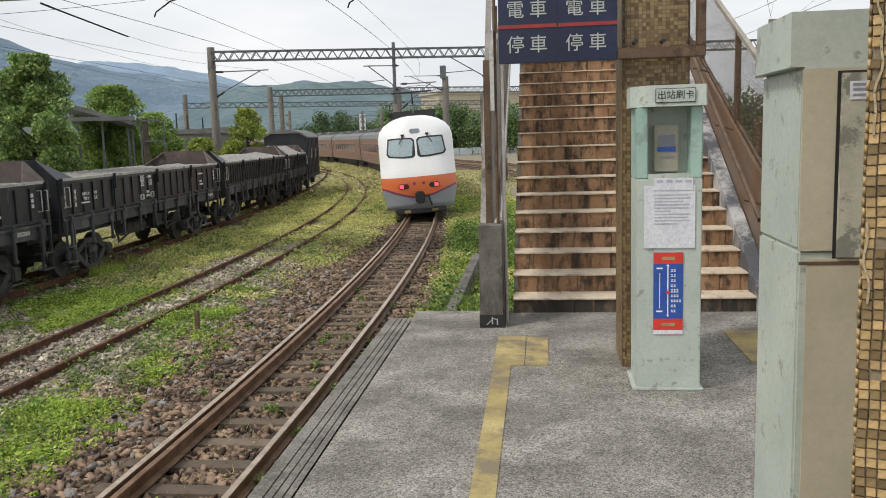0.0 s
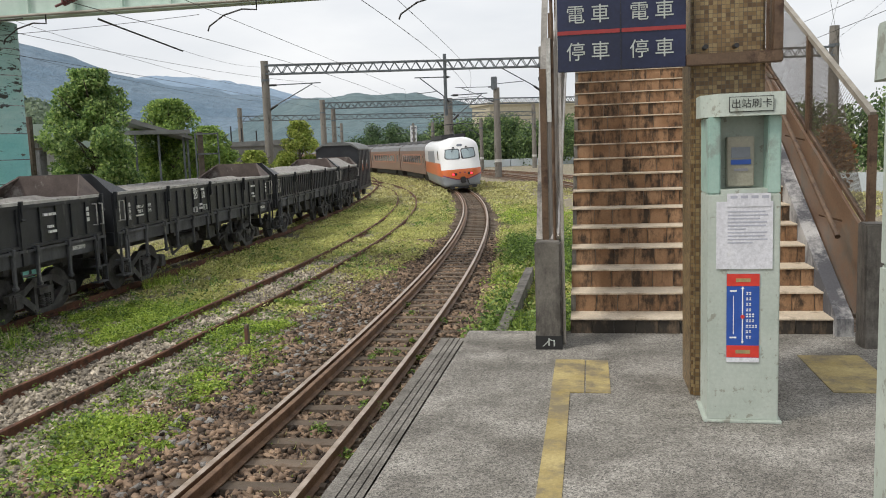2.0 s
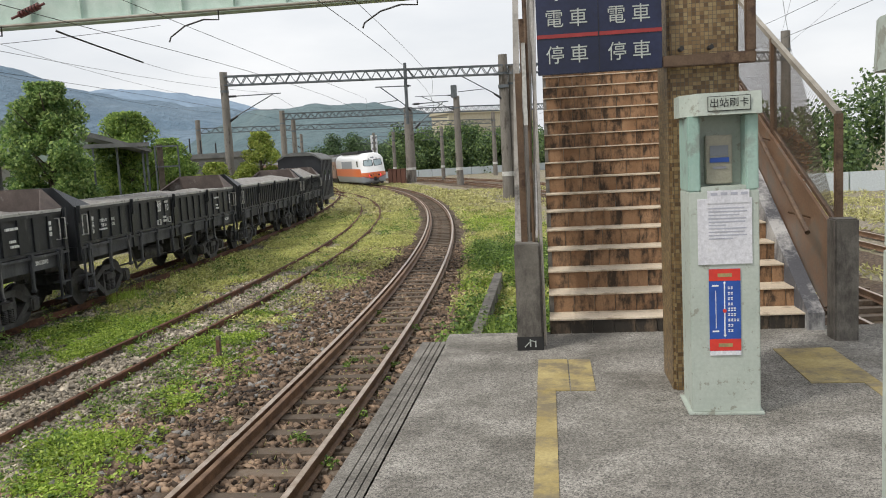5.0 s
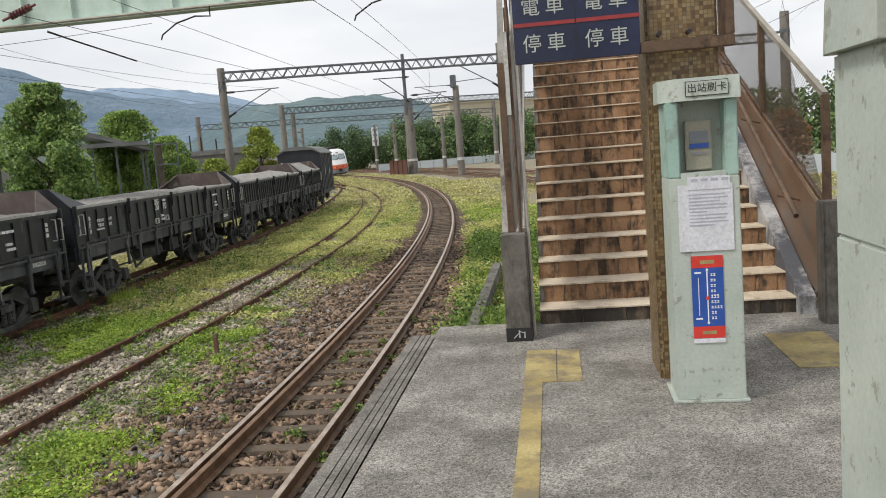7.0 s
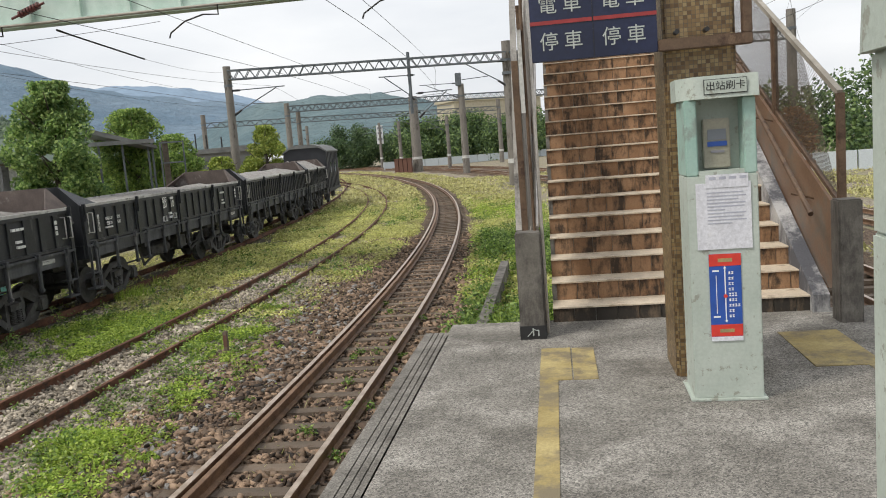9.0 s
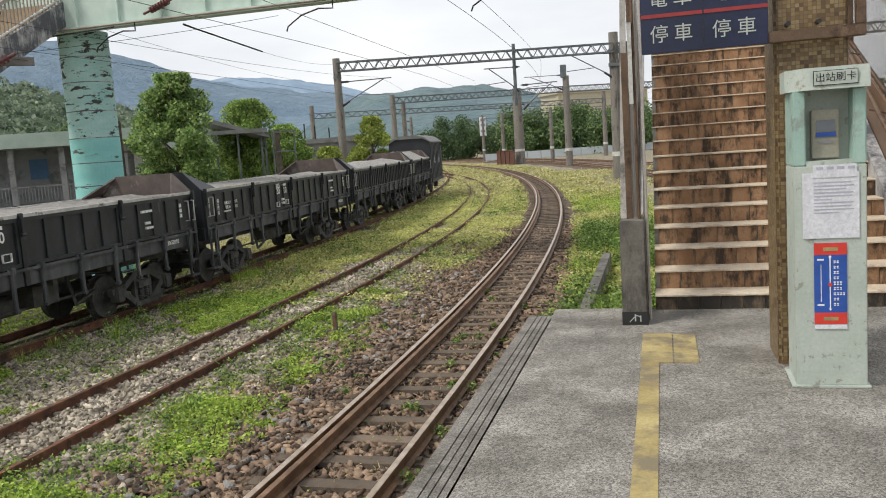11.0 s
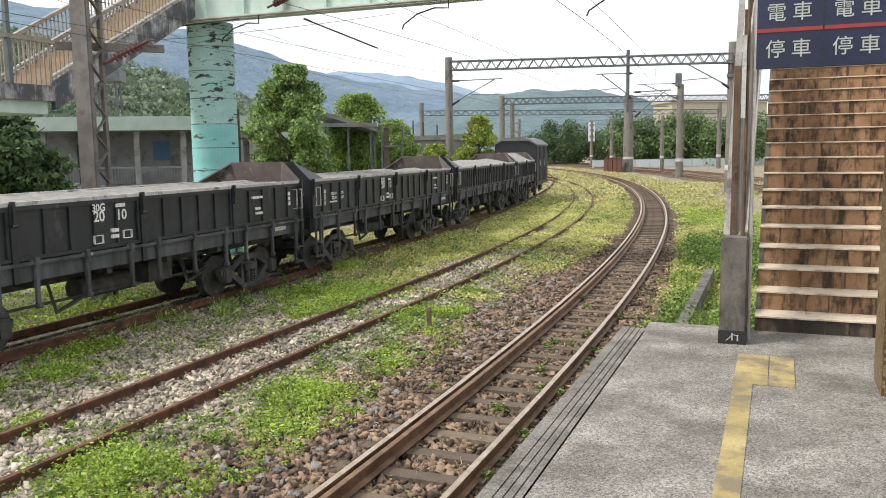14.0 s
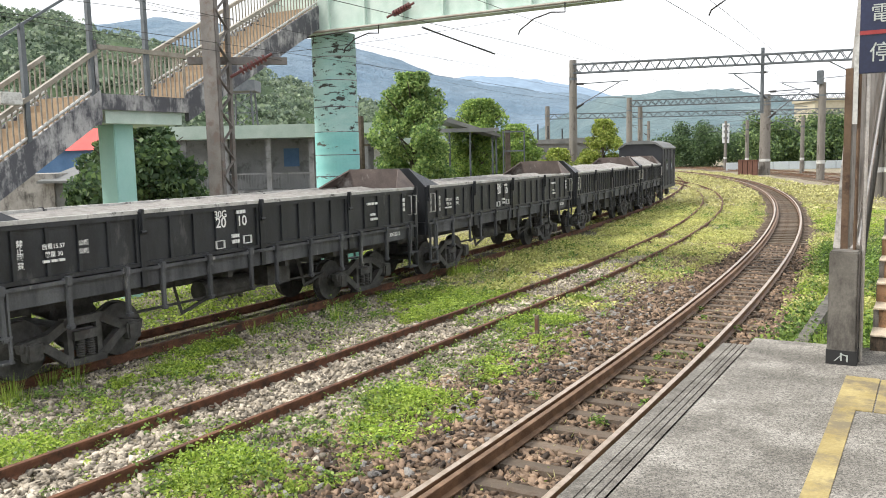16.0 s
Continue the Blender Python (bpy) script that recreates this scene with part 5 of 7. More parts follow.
def mast_concrete(name, x, y, top, r=0.2, bottom=BED_Z):
    m = thing(name, "tall tapered grey concrete catenary mast", "mast", group="catenary masts")
    part("pole", rod(B(), (x, y, bottom - 0.2), (x, y, top), r * 1.2, 16, r), M["mast"], m, smooth=False)
    part("band", rod(B(), (x, y, top - 1.3), (x, y, top - 1.15), r * 1.12, 16), M["steel"], m)
    part("band", rod(B(), (x, y, BED_Z + 1.6), (x, y, BED_Z + 1.9), r * 1.22, 16), M["dirtywhite"], m, "white number band")
    return m


def cantilever(m, x, y, z, dx, dy=0.0):
    """Insulated bracket arm: level tube, raking strut and steady arm."""
    bm = B()
    rod(bm, (x, y, z), (x + dx, y + dy, z + 0.05), 0.035, 8)
    rod(bm, (x, y, z - 1.6), (x + dx * 0.85, y + dy * 0.85, z), 0.035, 8)
    rod(bm, (x + dx * 0.4, y + dy * 0.4, z - 0.9), (x + dx * 0.95, y + dy * 0.95, z - 1.0), 0.025, 8)
    part("arm", bm, M["steel"], m, "thin tubular cantilever arm")
    for zz in (z, z - 1.6):
        t = 0.12
        part("insulator", rod(B(), (x + dx * 0.05, y, zz), (x + dx * 0.2, y + dy * 0.2, zz + (0.0 if zz == z else 0.35)), 0.07, 10), M["dark"], m)


def build_overhead():
    g1 = thing("gantry", "steel lattice gantry across the yard on concrete masts", "gantry", group="catenary gantries")
    truss(g1, (-20.45, 53.0, 7.47), (-2.85, 57.2, 7.47), 0.56, 0.5, 26)
    truss(g1, (-2.65, 57.3, 7.47), (15.95, 60.0, 7.47), 0.56, 0.5, 26)
    part("drop_tube", rod(B(), (-9.15, 55.8, 7.9), (-9.15, 55.8, 3.9), 0.11, 10), M["steel"], g1)
    cantilever(g1, -8.8, 55.8, 6.4, -2.4)
    cantilever(g1, -8.8, 55.8, 5.2, 2.4)
    a = mast_concrete("mast", -20.5, 53.0, 7.75, 0.24)
    cantilever(a, -20.5, 53.0, 6.2, 3.6, 0.4)
    a = mast_concrete("mast", -2.8, 57.4, 8.2, 0.30)
    part("transformer_bracket", box(B(), -3.15, -2.45, 57.0, 57.8, 6.0, 6.2), M["steel"], a)
    cantilever(a, -2.8, 57.2, 6.9, -3.2, -0.3)
    mast_concrete("mast", -2.2, 57.6, 7.5, 0.28)
    mast_concrete("mast", 15.95, 60.0, 8.8, 0.3)
    g2 = thing("gantry", "steel lattice gantry across the main line", "gantry", group="catenary gantries")
    truss(g2, (-25.45, 80.0, 6.55), (-9.05, 88.6, 6.75), 0.56, 0.5, 26)
    truss(g2, (-9.05, 88.6, 6.75), (8.35, 97.5, 6.75), 0.56, 0.5, 26)
    a = mast_concrete("mast", -25.45, 80.0, 6.85, 0.26)
    mast_concrete("mast", -24.85, 81.5, 6.1, 0.22)
    a = mast_concrete("mast", -9.25, 88.0, 7.8, 0.32)
    part("transformer", box(B(), -9.75, -9.15, 87.6, 88.1, 7.6, 8.9, 0.05), M["steel"], a)
    cantilever(a, -9.25, 88.0, 7.9, -4.2, -0.5)
    a = mast_concrete("mast", -17.35, 106.0, 8.0, 0.55)
    cantilever(a, -17.35, 106.0, 6.0, -4.5, 0)
    cantilever(a, -17.35, 106.0, 6.0, 4.5, 0)
    g3 = thing("gantry", "distant steel lattice gantry", "gantry", group="catenary gantries")
    truss(g3, (-43, 100, 6.6), (-8, 122, 6.6), 0.6, 0.5, 34)
    mast_concrete("mast", -42.65, 100, 7.6, 0.28)
    mast_concrete("mast", -7.65, 122, 7.6, 0.28)
    for x, y, t in ((-38, 128, 6.2), (-28, 135, 6), (-22, 120, 5.5), (-14, 112, 5.5), (-5, 104, 5.5)):
        a = mast_concrete("mast", x, y, t, 0.22)
        cantilever(a, x, y, t - 0.6, -3, 0)
    box_ = thing("relay_cabinet", "rust-red sheet cabinet at the foot of a mast", "cabinet", pose(-18.3, 104.6, BED_Z))
    for k in range(4):
        part("panel", box(B(), -1.7 + k * 0.55, -1.7 + k * 0.55 + 0.48, -0.5, 0.5, 0, 1.75), M["rustpanel"], box_)
    part("top", box(B(), -1.75, 0.48, -0.55, 0.55, 1.75, 1.83), M["rustpanel"], box_)
    # lattice mast by the far stairs
    lm = thing("lattice_mast", "brown steel lattice mast with insulators beside the far stairs", "mast", group="catenary masts")
    part("flange_plate", box(B(), -13.78, -13.38, 14.05, 14.09, BED_Z, 9.5), M["darksteel"], lm, "solid brown steel face")
    for x in (-13.78, -13.41):
        for y in (14.11, 14.45):
            part("leg", box(B(), x - 0.03, x + 0.06, y - 0.04, y + 0.04, BED_Z, 9.5), M["darksteel"], lm)
    for x in (-13.37, -13.79):
        for k in range(15):
            z = BED_Z + k * 0.72
            part("lacing_bar", bar(B(), (x, 14.1, z), (x, 14.45, z + 0.36), 0.075, 0.02), M["darksteel"], lm)
            part("lacing_bar", bar(B(), (x, 14.45, z + 0.36), (x, 14.1, z + 0.72), 0.075, 0.02), M["darksteel"], lm)
    part("cross_arm", bar(B(), (-14.2, 14.0, 4.0), (-12.6, 15.5, 4.0), 0.14, 0.16), M["darksteel"], lm)
    for x0, y0, z0, x1, y1, z1 in ((-13.36, 14.45, 3.62, -12.6, 15.0, 4.12), (-13.0, 20.25, 5.62, -12.1, 20.25, 5.92)):
        p, q = Vector((x0, y0, z0)), Vector((x1, y1, z1))
        bm = B()
        rod(bm, p, q, 0.035, 8)
        for k in range(7):
            c = p.lerp(q, 0.25 + 0.09 * k)
            e = p.lerp(q, 0.25 + 0.09 * k + 0.05)
            rod(bm, c, e, 0.09, 12)
        part("insulator", bm, M["insul"], lm, "brown-red ribbed insulator")


def wire(pts, r=0.011, name="overhead_wire", label="thin dark overhead wire"):
    cu = bpy.data.curves.new(name, "CURVE")
    cu.dimensions, cu.bevel_depth, cu.bevel_resolution = "3D", r, 1
    sp = cu.splines.new("POLY")
    sp.points.add(len(pts) - 1)
    for p, c in zip(sp.points, pts):
        p.co = (*c, 1)
    tmp = new(name, cu)
    me = bpy.data.meshes.new_from_object(tmp.evaluated_get(bpy.context.evaluated_depsgraph_get()))
    bpy.data.objects.remove(tmp)
    me.materials.clear()
    me.materials.append(M["wire"])
    return tagged(new(name, me), label, "wire", "overhead wires", "structure")


def build_wires():
    for track, off in ((MAIN, 0.0), (SIDING, 0.15), (YARD, 0.1), (LOOP, 0.0)):
        low, high = [], []
        for k in range(0, 50):
            s = -14 + k * 3.0
            m = on(track, s, 0, off)
            span = ((s + 14) % 46) / 46
            sag = 4 * span * (1 - span)
            low.append(m @ Vector((0, 0, 3.95)))
            high.append(m @ Vector((0, 0, 5.15 - 0.75 * sag)))
        wire(low, 0.005)
        wire(high, 0.005)
    # feeders that run to the gantry heads
    for a, b, sag in (((-11.9, 20.3, 5.28), (-20.8, 53, 7.4), 0.3), ((-15.0, 5, 7.4), (-20.85, 53, 6.0), 0.7), ((-17, 4, 7.0), (-20.85, 53, 5.2), 0.8), 
                      ((-12.6, 15.5, 4.0), (-16.5, 4, 5.2), 0.1), ((-12.6, 15.0, 4.12), (-9.2, 20.3, 5.2), 0.05),
                      ((4.0, 12, 7.5), (15.6, 60, 8.4), 0.4), ((9.0, 12, 8.5), (15.6, 60, 7.6), 0.4), ((5, 20, 5.6), (16, 58, 6.5), 0.4), ((-13.3, 14.55, 4.9), (-18, 5, 5.6), 0.1)):
        a, b = Vector(a), Vector(b)
        wire([a.lerp(b, t / 12) - Vector((0, 0, sag * 4 * (t / 12) * (1 - t / 12))) for t in range(13)], 0.006)
    for x0, y0, z0, x1, y1, z1 in ((-11.9, 20.3, 5.25, -11.0, 22.9, 4.70), (-16.2, 20.2, 5.3, -13.9, 20.2, 5.38)):
        solid("tension_rod", rod(B(), (x0, y0, z0), (x1, y1, z1), 0.022, 8), M["wire"], "dark insulated rod under the bridge girder", "rod")
    for x in (-9.0, -14.6, -4.2):
        pts = [(x + 1.3, 20.25, 5.45), (x + 1.3, 20.25, 5.22), (x + 0.9, 20.3, 5.26), (x + 0.4, 20.35, 5.15), (x, 20.4, 4.92), (x - 0.05, 20.4, 4.8)]
        o = wire(pts, 0.02, "registration_arm", "curved steel registration arm under the girder")


build_bridge()
build_overhead()
build_wires()

# ---- buildings, trees and hills beyond the yard ----
# background is placed to fit the camera's closing view, at assumed depths
def V(r, d, z=0.0):
    """A place d metres out along the camera's closing view and r metres to its right."""
    return Vector((0.29 - 0.515 * d + 0.857 * r, 0.54 + 0.857 * d + 0.515 * r, z))


def vpose(r, d, z=BED_Z):
    p = V(r, d, z)
    return pose(p.x, p.y, p.z, 0, 0, 31)


def tree(r, d, top, width, leaf, label, base=None, n=5200, seed=1, size=0.2, place=None, trunk=True, low=0.15):
    """Tapered trunk, limbs and a crown of clumped leaves with gaps."""
    rng = np.random.default_rng(seed)
    p = place if place is not None else V(r, d, BED_Z)
    t = thing("tree", label, "tree", pose(p[0], p[1], BED_Z))
    h = top - BED_Z
    bm = B()
    rod(bm, (0, 0, -0.1), (0.05, 0, h * 0.45), width * 0.05 + 0.05, 10, width * 0.035 + 0.03)
    rod(bm, (0.05, 0, h * 0.43), (0, 0.1, h * 0.85), width * 0.035 + 0.03, 8, 0.02)
    ends = []
    for k in range(11):
        a, zz = k * 2.4, h * (0.3 + 0.05 * k)
        e = Vector((math.cos(a) * width * 0.36, math.sin(a) * width * 0.36, min(zz + h * 0.2, h * 0.93)))
        rod(bm, (0, 0, zz), e, 0.05, 6, 0.015)
        ends.append(e)
    part("trunk", bm, M["bark"], t)
    cl = []
    nb = 80
    for k in range(nb):
        u = rng.uniform(0, 1)
        zz = h * (low + (1 - low) * u)
        prof = math.sin(math.pi * min(1, max(0.06, (u * 0.86 + 0.13)))) ** 0.9
        a, q = rng.uniform(0, 6.283), width * 0.5 * prof * math.sqrt(rng.uniform(0.05, 0.9))
        cl.append((math.cos(a) * q, math.sin(a) * q, zz))
    cl = np.array(cl)
    which = rng.integers(0, nb, n)
    spread = width * 0.15
    off = rng.normal(size=(n, 3))
    off /= np.linalg.norm(off, axis=1)[:, None]
    off *= (spread * rng.uniform(0.55, 1.12, n))[:, None]
    c = cl[which] + off * np.array((1, 1, 0.75))
    c[:, 2] = np.maximum(np.where(c[:, 2] > h, 2 * h - c[:, 2], c[:, 2]), 0.2)
    v, f = leaves(c, size, rng, 0.9, 0.6)
    cloud("crown", v, f, leaf, "", "", "", t)
    return t


def shrub_bank(name, places, leaf, label, size=0.25, n=9000, seed=4):
    """A bank of bushes or far trees as one leafy mass."""
    rng = np.random.default_rng(seed)
    pts = []
    for x, y, w, top in places:
        m = max(200, n // len(places))
        nb = 14
        cc = np.stack((rng.uniform(-0.5, 0.5, nb) * w, rng.uniform(-0.5, 0.5, nb) * w, rng.uniform(0.15, 0.92, nb) * (top - BED_Z)), 1)
        cc[:, :2] *= (1.05 - 0.5 * (cc[:, 2:] / (top - BED_Z)) ** 2)
        o = rng.normal(size=(m, 3))
        o /= np.linalg.norm(o, axis=1)[:, None]
        o *= (w * 0.2 * rng.uniform(0.3, 1.2, m))[:, None]
        c = cc[rng.integers(0, nb, m)] + o
        c[:, 2] = np.abs(c[:, 2])
        pts.append(c + (x, y, BED_Z))
    v, f = leaves(np.concatenate(pts), size, rng, 0.9, 0.7)
    return cloud(name, v, f, leaf, label, "trees", "stuff")


def build_trees():
    tree(-0.95, 37, 5.35, 3.6, M["leaftree"], "dense dark green tree behind the wagons", n=34000, seed=2, size=0.16, low=0.2)
    tree(2.8, 50, 5.0, 4.2, M["leafmid"], "bright green round tree behind a shed", n=26000, seed=3, size=0.17)
    tree(5.2, 53, 3.6, 3.2, M["leafmid"], "green tree behind the wagons", n=18000, seed=7, size=0.16)
    tree(10.4, 52, 3.75, 2.8, M["leafyellow"], "young yellow-green tree beside a mast", n=16000, seed=5, size=0.15)
    tree(7.2, 49, 2.0, 2.6, M["leafyellow"], "low yellow-green bush behind the wagons", n=7000, seed=6, size=0.18)
    tree(-10.6, 31, 3.1, 4.0, M["leafdark"], "broad dark-leaved bush behind the mast", n=12000, seed=8, size=0.26, low=0.05)
    tree(-12.8, 33, 2.6, 3.2, M["leafdark"], "dark-leaved bush by the far stairs", n=8000, seed=9, size=0.26, low=0.05)
    tree(-4.0, 38, 2.2, 1.6, M["leafmid"], "creeper-covered post beside the pier", n=1800, seed=10, size=0.16)
    # woods beyond the curve and to the right of the stairs
    rng = np.random.default_rng(21)
    bank = []
    for k in range(13):
        r = 43 + k * 1.6
        p = V(r, 150 + rng.uniform(-6, 6))
        bank.append((p.x, p.y, 8, 4.4 + rng.uniform(-1.8, 1.8)))
    shrub_bank("distant_woods", bank, M["leafdark"], "distant green woods beyond the curve", 0.34, 60000, 22)
    bank = []
    for k in range(12):
        p = V(52 + k * 2.4, 128 + rng.uniform(-4, 4))
        bank.append((p.x, p.y, 9, 6.5 + rng.uniform(-1.8, 1.4)))
    shrub_bank("distant_trees", bank, M["leafwood"], "row of dark green trees behind the white wall", 0.42, 60000, 23)
    bank = []
    for k in range(11):
        bank.append((7.5 + k * 2.6, 58 + rng.uniform(-2, 3), 6, 4.6 + rng.uniform(-1.0, 1.5)))
    shrub_bank("tree_row", bank, M["leafwood"], "row of green trees across the tracks", 0.28, 30000, 24)
    tree(0, 0, 2.2, 2.2, leaf_mat("leaf_russet", (0.16, 0.07, 0.03), (0.26, 0.12, 0.05), (0.32, 0.2, 0.07)), "russet shrub across the tracks", place=(11.6, 44.0), n=1800, seed=31, size=0.25)
    bank = []
    for k in range(16):
        p = V(-44 + k * 3.2, 92 + rng.uniform(-5, 5))
        bank.append((p.x, p.y, 9, 3.2 + rng.uniform(-1.0, 2.2)))
    shrub_bank("yard_woods", bank, M["leafdark"], "green woods behind the station yard", 0.42, 40000, 25)


def hill(name, pts, d, rise, mat, label, seed, rough=1.0):
    """A long wooded ridge: a crest line fitted to the camera's view, its slope falling towards the yard."""
    n, k = 160, 14
    rs = np.linspace(pts[0][0], pts[-1][0], n)
    zs = np.interp(rs, [p[0] for p in pts], [p[1] for p in pts])
    v = []
    for j in range(k):
        q = j / (k - 1)
        for i in range(n):
            bumpy = noise.fractal(Vector((rs[i] * 9 / d, q * 3, seed)), 0.8, 2.1, 6) * rough * d * 0.010
            p = V(rs[i], d * (1 - 0.42 * (1 - q)), 0)
            z = BED_Z - 2 + (zs[i] - BED_Z + 2) * math.sin(q * math.pi / 2) ** 1.2 + bumpy * min(1, 3 * q)
            v.append((p.x, p.y, z))
    i = np.arange(n * k).reshape(k, n)
    f = np.stack((i[:-1, :-1], i[:-1, 1:], i[1:, 1:], i[1:, :-1]), axis=-1).reshape(-1, 4)
    o = cloud(name, v, f, mat, label, "hill", "structure")
    o.data.polygons.foreach_set("use_smooth", [True] * len(o.data.polygons))


def build_hills():
    # the blue of distant haze is put into these ridge colours
    far = surf("far_hill_haze", (0.19, 0.27, 0.36), (0.24, 0.32, 0.41), 0.004, 0.05, 1.0, 0)
    mid = surf("mid_hill_haze", (0.105, 0.168, 0.23), (0.165, 0.228, 0.285), 0.012, 0.09, 1.0, 0.8, depth=8)
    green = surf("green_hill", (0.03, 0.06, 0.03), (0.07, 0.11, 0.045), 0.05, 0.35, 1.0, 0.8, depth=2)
    # crest positions in the camera's closing view, turned into heights at distance d
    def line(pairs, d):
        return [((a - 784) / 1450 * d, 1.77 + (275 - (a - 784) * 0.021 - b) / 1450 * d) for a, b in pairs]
    hill("far_mountain", line([(300, 120), (760, 150), (860, 152), (930, 158), (1000, 170), (1100, 186), (1300, 215), (1800, 240)], 1500), 1500, 0, far, "far mountain ridge under cloud, pale blue haze in its colour", 3)
    hill("mountain", line([(-500, 40), (100, 60), (440, 62), (560, 80), (640, 97), (720, 118), (790, 142), (900, 168), (1000, 185), (1120, 200), (1300, 225), (1700, 250)], 900), 900, 0, mid, "forested mountain slope, blue haze in its colour", 7)
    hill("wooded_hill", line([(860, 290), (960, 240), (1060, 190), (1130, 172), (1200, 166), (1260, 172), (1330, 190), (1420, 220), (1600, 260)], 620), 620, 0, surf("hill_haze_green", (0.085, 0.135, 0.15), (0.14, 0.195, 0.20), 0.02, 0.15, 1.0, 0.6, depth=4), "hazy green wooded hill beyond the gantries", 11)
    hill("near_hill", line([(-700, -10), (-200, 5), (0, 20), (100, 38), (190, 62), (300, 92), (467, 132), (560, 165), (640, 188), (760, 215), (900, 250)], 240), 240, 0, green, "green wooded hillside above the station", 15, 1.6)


def hill_woods():
    """Tree crowns over the near hillside as one leafy mass."""
    rng = np.random.default_rng(61)
    n, d0 = 900, 240
    crest = [(-246, 49), (-163, 46), (-130, 44), (-113, 42), (-98, 39), (-80, 33), (-52, 26), (-37, 20), (-24, 16), (-4, 11), (19, 5)]
    pts = []
    for k in range(n):
        r = rng.uniform(-200, 10)
        top = np.interp(r, [c[0] for c in crest], [c[1] for c in crest])
        q = rng.uniform(0.15, 1.0)
        p = V(r, d0 * (1 - 0.42 * (1 - q)))
        z = BED_Z - 2 + (top - BED_Z + 2) * math.sin(q * math.pi / 2) ** 1.2
        o = rng.normal(size=(60, 3))
        o /= np.linalg.norm(o, axis=1)[:, None]
        o[:, 2] = np.abs(o[:, 2])
        pts.append(np.array((p.x, p.y, z)) + o * rng.uniform(1.8, 3.6))
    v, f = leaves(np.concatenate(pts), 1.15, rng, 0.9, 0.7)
    cloud("hill_woods", v, f, M["leafhaze"], "dense green woods on the near hillside, haze in their colour", "trees", "stuff")


hill_woods()


def build_houses():
    h = thing("station_house", "low grey station house with a pale green roof edge and veranda", "house", vpose(0, 42, 0))
    part("wall", box(B(), -13.6, -3.2, 2.2, 7, BED_Z, 2.9), M["wall"], h, "grey plaster wall, veranda shade in its colour")
    part("roof", prism(B(), [(-0.4, 2.80), (-0.4, 3.45), (7.5, 3.75), (7.5, 2.8)], -14.0, -2.6, "x"), M["roofgreen"], h, "pale green flat roof edge")
    part("veranda_floor", box(B(), -13.6, -3.2, 0.0, 2.2, BED_Z, 0.22), M["wall"], h)
    for x in (-12.6, -10.5, -8.35, -6.2, -3.5):
        part("column", box(B(), x - 0.13, x + 0.13, 0.1, 0.36, 0.22, 2.8), M["wall"], h)
    part("window", box(B(), -7.95, -7.15, 2.14, 2.21, 1.35, 2.3), M["bluewall"], h, "dark barred window")
    part("door", box(B(), -11.6, -10.7, 2.15, 2.21, 0.22, 2.2), M["dark"], h)
    slim = mesh_of("baluster", box(B(), -0.015, 0.015, -0.015, 0.015, 0, 0.75), M["wall"])
    for k in range(75):
        piece("baluster", slim, h, pose(-13.4 + k * 0.137, 0.15, 0.25))
    part("rail", box(B(), -13.5, -3.3, 0.1, 0.2, 1.0, 1.07), M["wall"], h)
    s = thing("white_shed", "white-walled shed behind the dark tree", "shed", vpose(0, 44, 0))
    part("wall", box(B(), -3.2, 0.4, 0, 4, BED_Z, 2.4), M["dirtywhite"], s)
    part("roof", prism(B(), [(-3.6, 2.4), (0.8, 2.4), (0.5, 2.75), (-3.3, 2.75)], -0.4, 4.4, "y"), M["roofgreen"], s)
    c = thing("platform_canopy", "grey platform canopy on thin posts behind the wagons", "canopy", vpose(0, 45, 0))
    part("roof", prism(B(), [(0.2, 3.9), (0.2, 3.65), (3.5, 2.65), (3.5, 2.8)], -0.5, 6, "y"), M["roofgrey"], c)
    part("fascia", box(B(), 0.0, 3.4, -0.6, -0.5, 2.95, 3.15), M["roofgrey"], c)
    for x in (0.8, 1.9, 3.1, 3.3):
        part("post", box(B(), x - 0.05, x + 0.05, 0, 0.1, BED_Z, 3.0), M["steel"], c)
    part("low_wall", box(B(), -0.8, 4.3, -0.9, -0.7, BED_Z, 0.55), M["oldcrete"], c)
    fm = thing("pipe_frame", "grey tubular steel frame beside a wooden post", "frame", vpose(3.6, 44, 0))
    for x in (0.0, 1.1):
        part("upright", bar(B(), (x, 0, BED_Z), (x, 0, 2.95), 0.07), M["steel"], fm)
    for z in (1.9, 2.9):
        part("crossbar", bar(B(), (0, 0, z), (1.1, 0, z), 0.07), M["steel"], fm)
    part("post", bar(B(), (0.25, 0.2, BED_Z), (0.25, 0.2, 3.0), 0.26), M["bark"], fm)
    w = thing("utility_pole", "dark wooden utility pole with a crossbar", "pole", vpose(-3.3, 38, 0))
    part("pole", rod(B(), (0, 0, BED_Z), (0, 0, 3.6), 0.12), M["bark"], w)
    part("crossbar", bar(B(), (-0.6, 0, 2.3), (0.6, 0, 2.3), 0.09), M["bark"], w)
    r = thing("red_roof_house", "small house with red sheet roof and blue wall", "house", vpose(0, 45, 0))
    part("wall", box(B(), -22.5, -17.8, 0, 5, BED_Z, 2.5), M["bluewall"], r)
    part("roof", prism(B(), [(-0.3, 2.45), (5.3, 2.45), (2.5, 3.7)], -22.8, -17.5, "x"), M["roofred"], r)
    r = thing("old_hut", "grey weathered hut with a mossy lean-to roof", "hut", vpose(0, 36, 0))
    part("wall", box(B(), -21.0, -16.4, 0, 4, BED_Z, 1.35), M["oldcrete"], r)
